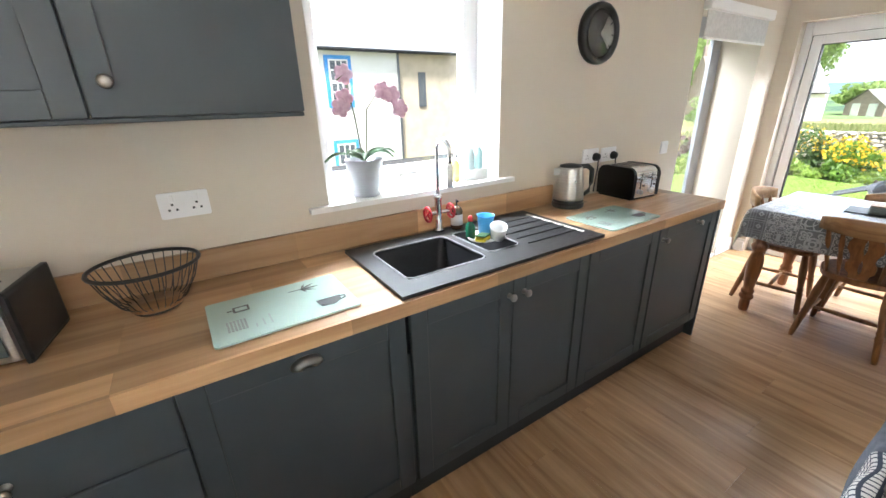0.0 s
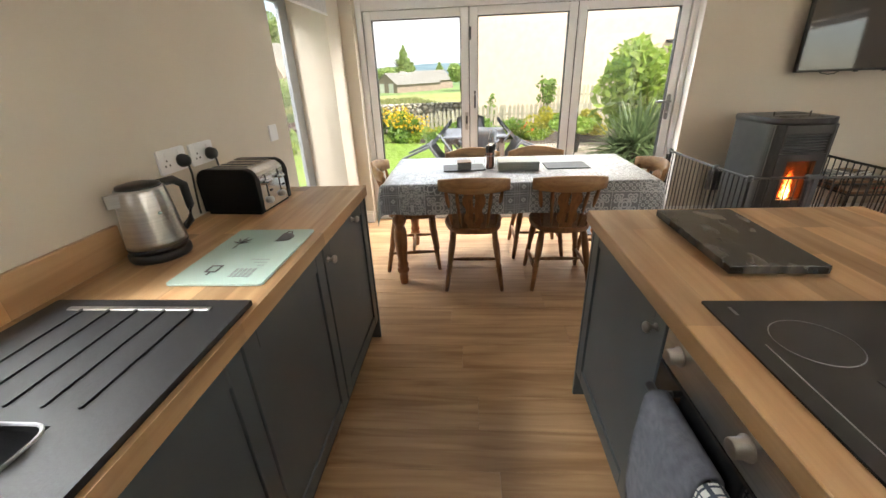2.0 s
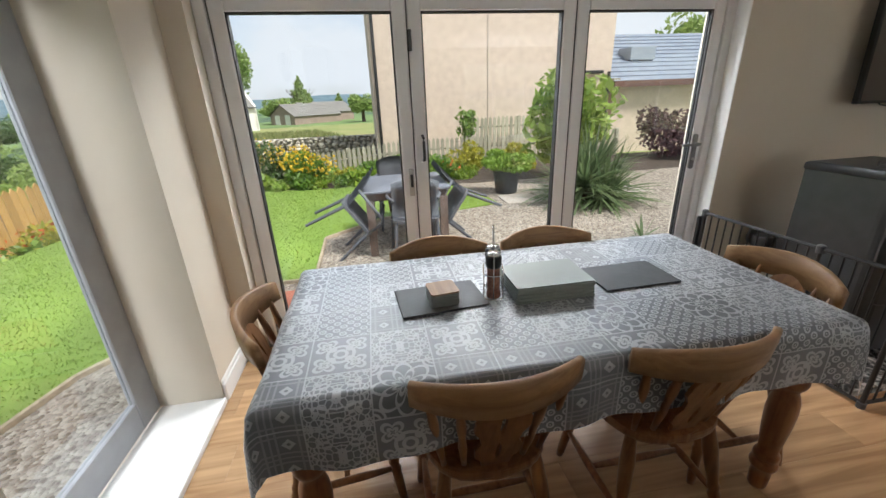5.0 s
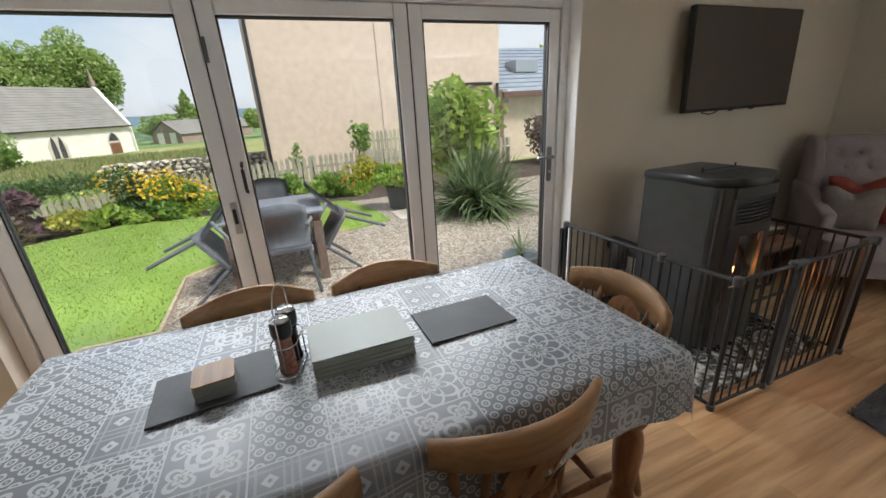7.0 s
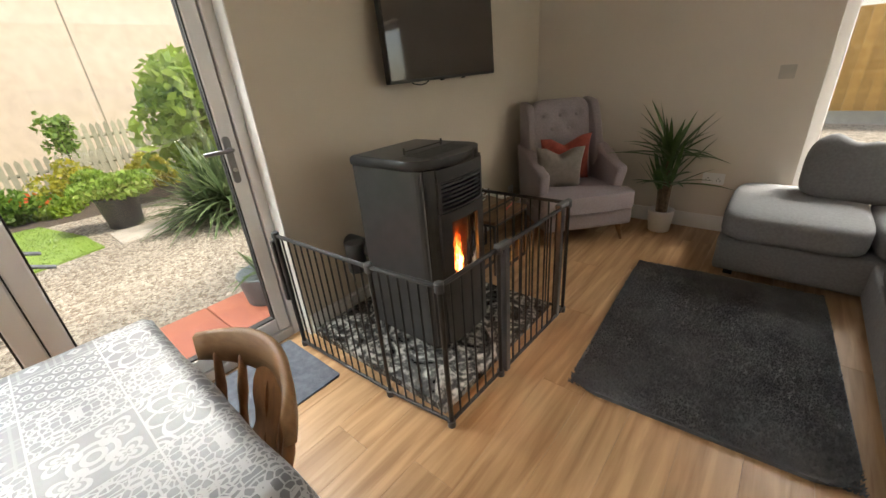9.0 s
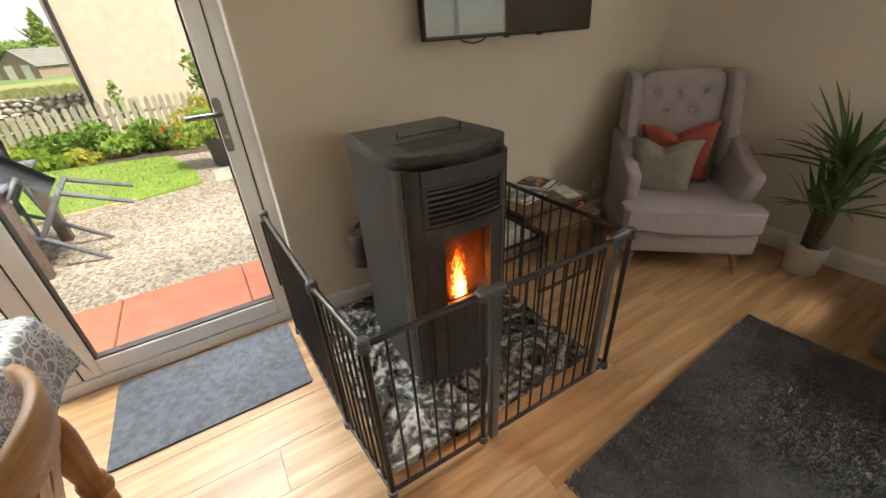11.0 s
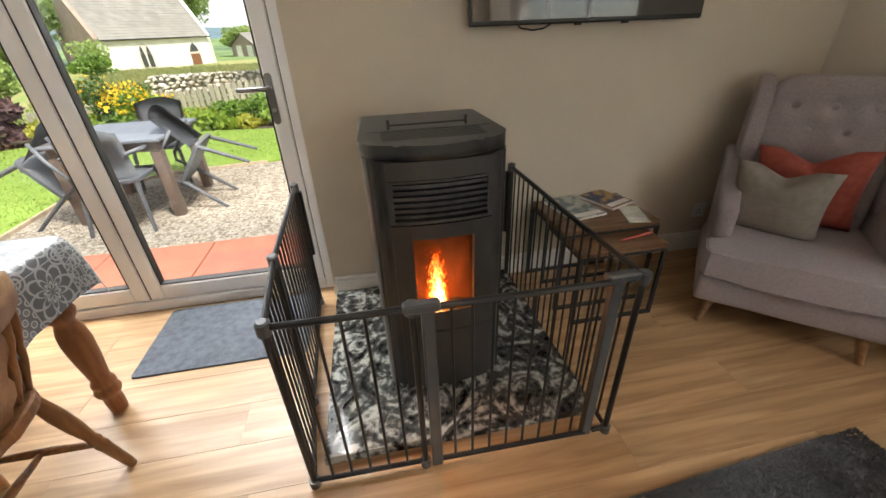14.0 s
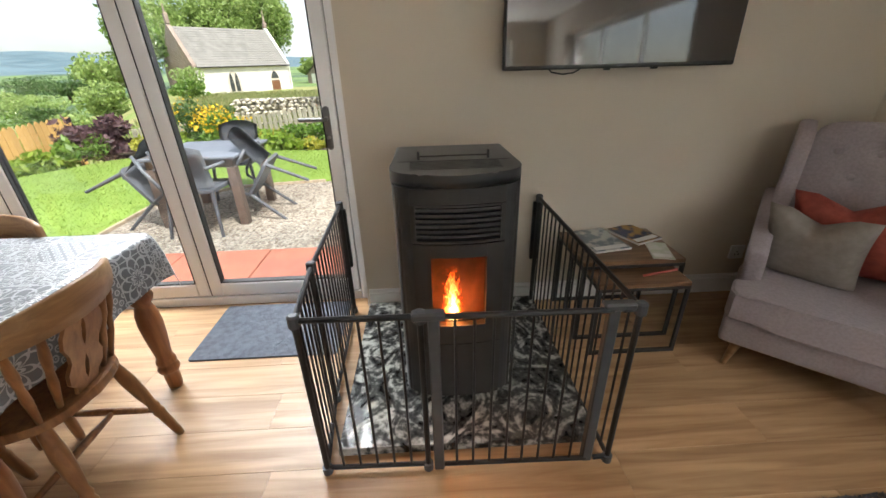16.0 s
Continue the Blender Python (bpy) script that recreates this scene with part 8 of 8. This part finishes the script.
for az, d, h, w, n, seed, mt, con, lab in (
        (21.2, 74, 13.0, 8.5, 9000, 51, G_TREE, False, "broad leafy tree behind the church"),
        (16.8, 76, 13.8, 7.5, 9000, 52, G_TREE, False, "broad leafy tree behind the church"),
        (24.6, 72, 11.5, 9, 8000, 53, G_TREE, False, "broad leafy tree behind the church"),
        (28.0, 66, 10.5, 8, 7000, 54, G_TREE, False, "broad leafy tree behind the church"),
        (30.0, 50, 7.5, 5, 2200, 55, G_BRIGHT, False, "light green birch beside the church"),
        (8.9, 72, 6.8, 6.2, 5000, 56, G_TREE, True, "tall green conifer beyond the sheds"),
        (4.1, 76, 4.2, 4.2, 3000, 57, G_TREE, True, "small green conifer beyond the sheds"),
        (1.2, 60, 4.0, 3.5, 1500, 58, G_TREE, False, "round green tree in the far field"),
        (12.0, 66, 3.6, 4.5, 1400, 59, G_TREE, False, "bush beside the church"),
        (-41.5, 34, 8.0, 5.5, 2600, 60, G_TREE, False, "leafy tree behind the outbuilding"),
        (33.0, 55, 4.5, 6, 1800, 61, G_TREE, False, "hedgerow tree in the valley"),
        (38.0, 90, 3.5, 9, 1600, 62, G_DARK, False, "hedgerow tree in the valley"),
        (43.0, 70, 2.6, 6, 2600, 63, G_TREE, False, "hedgerow tree in the valley"),
        (47.0, 55, 2.2, 6, 1600, 64, G_TREE, False, "hedgerow tree in the valley"),
        (35.5, 130, 7.0, 12, 1600, 65, G_DARK, False, "hedgerow tree in the valley"),
        (41.0, 150, 7.0, 14, 1600, 66, G_DARK, False, "hedgerow tree in the valley"),
        (50.0, 90, 3.0, 9, 1600, 67, G_DARK, False, "hedgerow tree in the valley")):
    x, y = polar(az, d)
    tree(x, y, h, w, int(n * 1.6), 0.25, seed, mt, lab, 0.28, con)
for az, d, rr, hh, sd, mt in ((47.5, 24, 2.4, 1.25, 81, G_TREE), (44.5, 34, 2.6, 1.4, 82, G_BRIGHT), (41.0, 27, 1.9, 1.0, 83, G_LAUREL), (38.5, 40, 2.8, 1.3, 84, G_DARK), (36.0, 30, 1.8, 1.3, 85, G_TREE), (33.5, 33, 1.6, 1.6, 86, G_TREE), (51.0, 30, 2.6, 1.1, 87, G_TREE), (40.0, 58, 4.5, 1.6, 88, G_TREE)):
    x, y = polar(az, d)
    shrub("field_bush", "rounded green bush on the slope below the garden", x, y, (rr, rr, hh), 2600, 0.13, mt, sd, lift=0.85, cat="bush", lumps=16)
shrub("churchyard_bush", "grey green bush beside the church", 41.0, 19.5, (2.2, 2.2, 1.6), 1500, 0.14, G_TREE, 71)
shrub("churchyard_bush", "overgrown bush in front of the church", 38.0, 17.0, (2.0, 2.0, 1.1), 1300, 0.14, G_BRIGHT, 72)


def shed(x, y, L, D, h, turn, label):
    t = thing("farm_shed", pose(x, y, gz(x, y) - 0.2, 0, 0, turn), label, "shed", "sheds beyond the field")
    part("wall", prism([(-D / 2, 0), (D / 2, 0), (D / 2, h), (0, h + D * 0.3), (-D / 2, h)], 0, L, pose(0, 0, 0, 90, 0, 90)), STONEW, t, "stone shed wall")
    for s in (-1, 1):
        bm = bmesh.new()
        e = [(-0.2, -s * (D / 2 + 0.2), h - 0.1), (L, -s * (D / 2 + 0.2), h - 0.1), (L, 0, h + D * 0.3 + 0.05), (-0.2, 0, h + D * 0.3 + 0.05)]
        slate_courses(bm, *(e if s > 0 else [e[1], e[0], e[3], e[2]]), 8)
        part("roof", bm, CHSLATE, t)
    for y2 in (-D * 0.22, D * 0.2):
        part("shed_door", box(-0.05, -0.001, y2 - 0.5, y2 + 0.5, 0.2, 1.5), WHITEWASH, t, "pale door")


x, y = polar(11.6, 62)
shed(x, y, 9, 5.0, 1.4, -40, "long low stone shed with a slate roof")
x, y = polar(9.5, 70)
shed(x, y, 9, 5, 1.6, -50, "second low stone shed")


def garden_set():
    DG = mat("grey_resin", (0.078, 0.083, 0.096), 0.6, col2=(0.062, 0.067, 0.078), scale=30, bump=0.3, bump_scale=250)
    TIM = mat("brown_resin", (0.12, 0.085, 0.07), 0.6, col2=(0.09, 0.065, 0.052), scale=12)
    t = thing("garden_table", pose(6.95, 0.66, -0.105), "square grey garden table with thick legs", "table")
    part("tabletop", box(-0.45, 0.45, -0.45, 0.45, 0.67, 0.70, 0.01, seg=2), mat("table_grey", (0.13, 0.14, 0.165), 0.5), t)
    part("apron", box(-0.41, 0.41, -0.41, 0.41, 0.59, 0.669, 0.006), TIM, t)
    for sx in (-1, 1):
        for sy in (-1, 1):
            part("leg", prism([(-0.04, -0.04), (0.04, -0.04), (0.04, 0.04), (-0.04, 0.04)], 0, 0.589, pose(sx * 0.38, sy * 0.38, 0)), TIM, t)
    c = thing("garden_chair", pose(6.5, 0.60, -0.105, 0, 0, -90), "dark grey woven resin garden chair", "chair", "garden chairs")
    part("seat", prism(rounded(0.46, 0.44, 0.06), 0.41, 0.44, bevel=0.008), DG, c)
    bm = bmesh.new()
    rows = []
    for i in range(9):
        u = -1 + i / 4
        rows.append([bm.verts.new((0.23 * u, -0.20 - 0.11 * (zz - 0.44) * 2 + 0.05 * u * u, zz - 0.05 * u * u * (zz > 0.8))) for zz in (0.46, 0.6, 0.74, 0.86)])
    for p, q in zip(rows, rows[1:]):
        for k in range(3):
            bm.faces.new((p[k], p[k + 1], q[k + 1], q[k]))
    bmesh.ops.solidify(bm, geom=bm.faces[:], thickness=0.012)
    part("backrest", bm, DG, c, smooth=True)
    for sx in (-1, 1):
        part("leg", tube([(sx * 0.21, 0.18, 0.42), (sx * 0.24, 0.23, 0.0)], [0.02, 0.015], 8), DG, c)
        part("leg", tube([(sx * 0.20, -0.18, 0.42), (sx * 0.24, -0.27, 0.0)], [0.02, 0.015], 8), DG, c)
        part("arm", tube([(sx * 0.22, -0.22, 0.64), (sx * 0.265, -0.05, 0.645), (sx * 0.265, 0.14, 0.64), (sx * 0.24, 0.19, 0.60), (sx * 0.225, 0.185, 0.43)], 0.016, 8), DG, c, smooth=True)
    copy_thing(c, pose(7.6, 0.70, -0.105, 0, 0, 92))
    copy_thing(c, pose(6.9, -0.22, 0.075, -55, 0, 4))
    copy_thing(c, pose(6.75, 1.52, 0.075, -55, 0, 176))


garden_set()


def street_house():
    t = thing("white_house", pose(0, 0, 0), "white house with blue window surrounds across the street", "house")
    Y = 14.0
    STREETPANE = mat("street_pane", (0.10, 0.11, 0.12), 0.1)
    BLUE = mat("blue_paint", (0.06, 0.29, 0.66), 0.5)
    part("wall", box(-8, 7.4, Y, Y + 7, -3, 3.2), WHITEWASH, t, "white painted wall")
    part("stone_wing", box(7.402, 12.0, Y + 0.05, Y + 7, -3, 3.15), mat("cream_stone", (0.55, 0.46, 0.34), 0.9, col2=(0.46, 0.38, 0.28), scale=3), t, "cream stone wing")
    bm = bmesh.new()
    slate_courses(bm, (-8.2, Y - 0.25, 3.15), (12.2, Y - 0.25, 3.15), (12.2, Y + 3.5, 6.2), (-8.2, Y + 3.5, 6.2), 14)
    part("roof", bm, mat("pale_slate", (0.42, 0.43, 0.45), 0.7, col2=(0.34, 0.35, 0.37), scale=5, bump=0.4, bump_scale=12), t, "pale grey slate roof")
    part("gutter", tube([(-8.2, Y - 0.3, 3.12), (12.2, Y - 0.3, 3.12)], 0.06, 8), BLACK, t)
    part("downpipe", tube([(7.35, Y - 0.06, 3.1), (7.35, Y - 0.06, -2.5)], 0.045, 8), GREYMETAL, t)
    for x in (-1.6, 1.6, 5.15):
        for z0, z1 in ((1.36, 2.96), (-1.4, 0.3)):
            w = part("window", box(x - 0.45, x + 0.45, Y - 0.05, Y - 0.002, z0, z1), BLUE, t, "blue window surround")
            part("sash", box(x - 0.33, x + 0.33, Y - 0.075, Y - 0.051, z0 + 0.12, z1 - 0.12), WHITEWASH, w)
            for k in range(2):
                zz0 = z0 + 0.17 + k * (z1 - z0 - 0.24) / 2
                part("pane", box(x - 0.28, x + 0.28, Y - 0.085, Y - 0.076, zz0, zz0 + (z1 - z0 - 0.44) / 2), STREETPANE, w)
            for bx in (-0.093, 0.093):
                part("glazing_bar", box(x + bx - 0.02, x + bx + 0.02, Y - 0.094, Y - 0.0855, z0 + 0.14, z1 - 0.14), WHITEWASH, w)
            for u in (0.3, 0.72):
                zb = z0 + (z1 - z0) * u
                part("glazing_bar", box(x - 0.28, x + 0.28, Y - 0.0935, Y - 0.0858, zb - 0.02, zb + 0.02), WHITEWASH, w)
    part("slit_window", box(8.2, 8.5, Y + 0.0, Y + 0.048, 1.3, 2.5), STREETPANE, t)


street_house()
sheet("road", [(-20, 7.5), (12.5, 7.5), (12.5, 13.6), (-20, 13.6)], -0.5, mat("asphalt", (0.055, 0.055, 0.055), 0.9, col2=(0.04, 0.04, 0.042), scale=8, bump=0.5, bump_scale=80), "grey asphalt lane", "road", 0.3)
yard = sheet("yard", [(-6, -13.0), (4.9, -13.0), (4.9, -4.3), (-6, -4.3)], -0.10, GRAVEL, "pale gravel yard behind the sofa window", "gravel")
bf = thing("board_fence", pose(0, 0, 0), "golden close-boarded timber fence", "fence")
me = mesh_of("board", box(-0.07, 0.07, -0.01, 0.01, 0, 1.8, 0.004), NEWWOOD)
for i in range(64):
    ob = new("board", me)
    ob.matrix_world = pose(-3.8 + i * 0.142, -10.5, -0.05, 0, 0, 0)
    ob.parent = bf
part("gravel_board", box(-3.9, 5.3, -10.49, -10.45, -0.1, 0.12), mat("concrete", (0.4, 0.39, 0.36), 0.9), bf, "concrete gravel board")

# ---- floor planks, last ----


def planks():
    """Laminate boards laid along y, each a piece of its own."""
    W, L = 0.193, 1.29
    rng = random.Random(11)
    meshes = {}
    x = XW
    i = 0
    while x < 4.868:
        x1 = min(x + W, 4.868)
        off = (i * 0.47) % 1.0 * L
        y = YS - off
        while y < YN:
            a, b = max(y, YS), min(y + L, YN)
            if b - a > 0.02:
                key = (round(x1 - x, 3), round(b - a, 3))
                if key not in meshes:
                    w, h = key
                    meshes[key] = mesh_of("plank", box(-w / 2 + 0.0003, w / 2 - 0.0003, -h / 2 + 0.0003, h / 2 - 0.0003, -0.0115, 0.0, 0.0008), FLOORW)
                ob = new("plank", meshes[key])
                ob.location = ((x + x1) / 2, (a + b) / 2, 0)
                ob.parent = FLOOR
            y += L
        x = x1
        i += 1


planks()
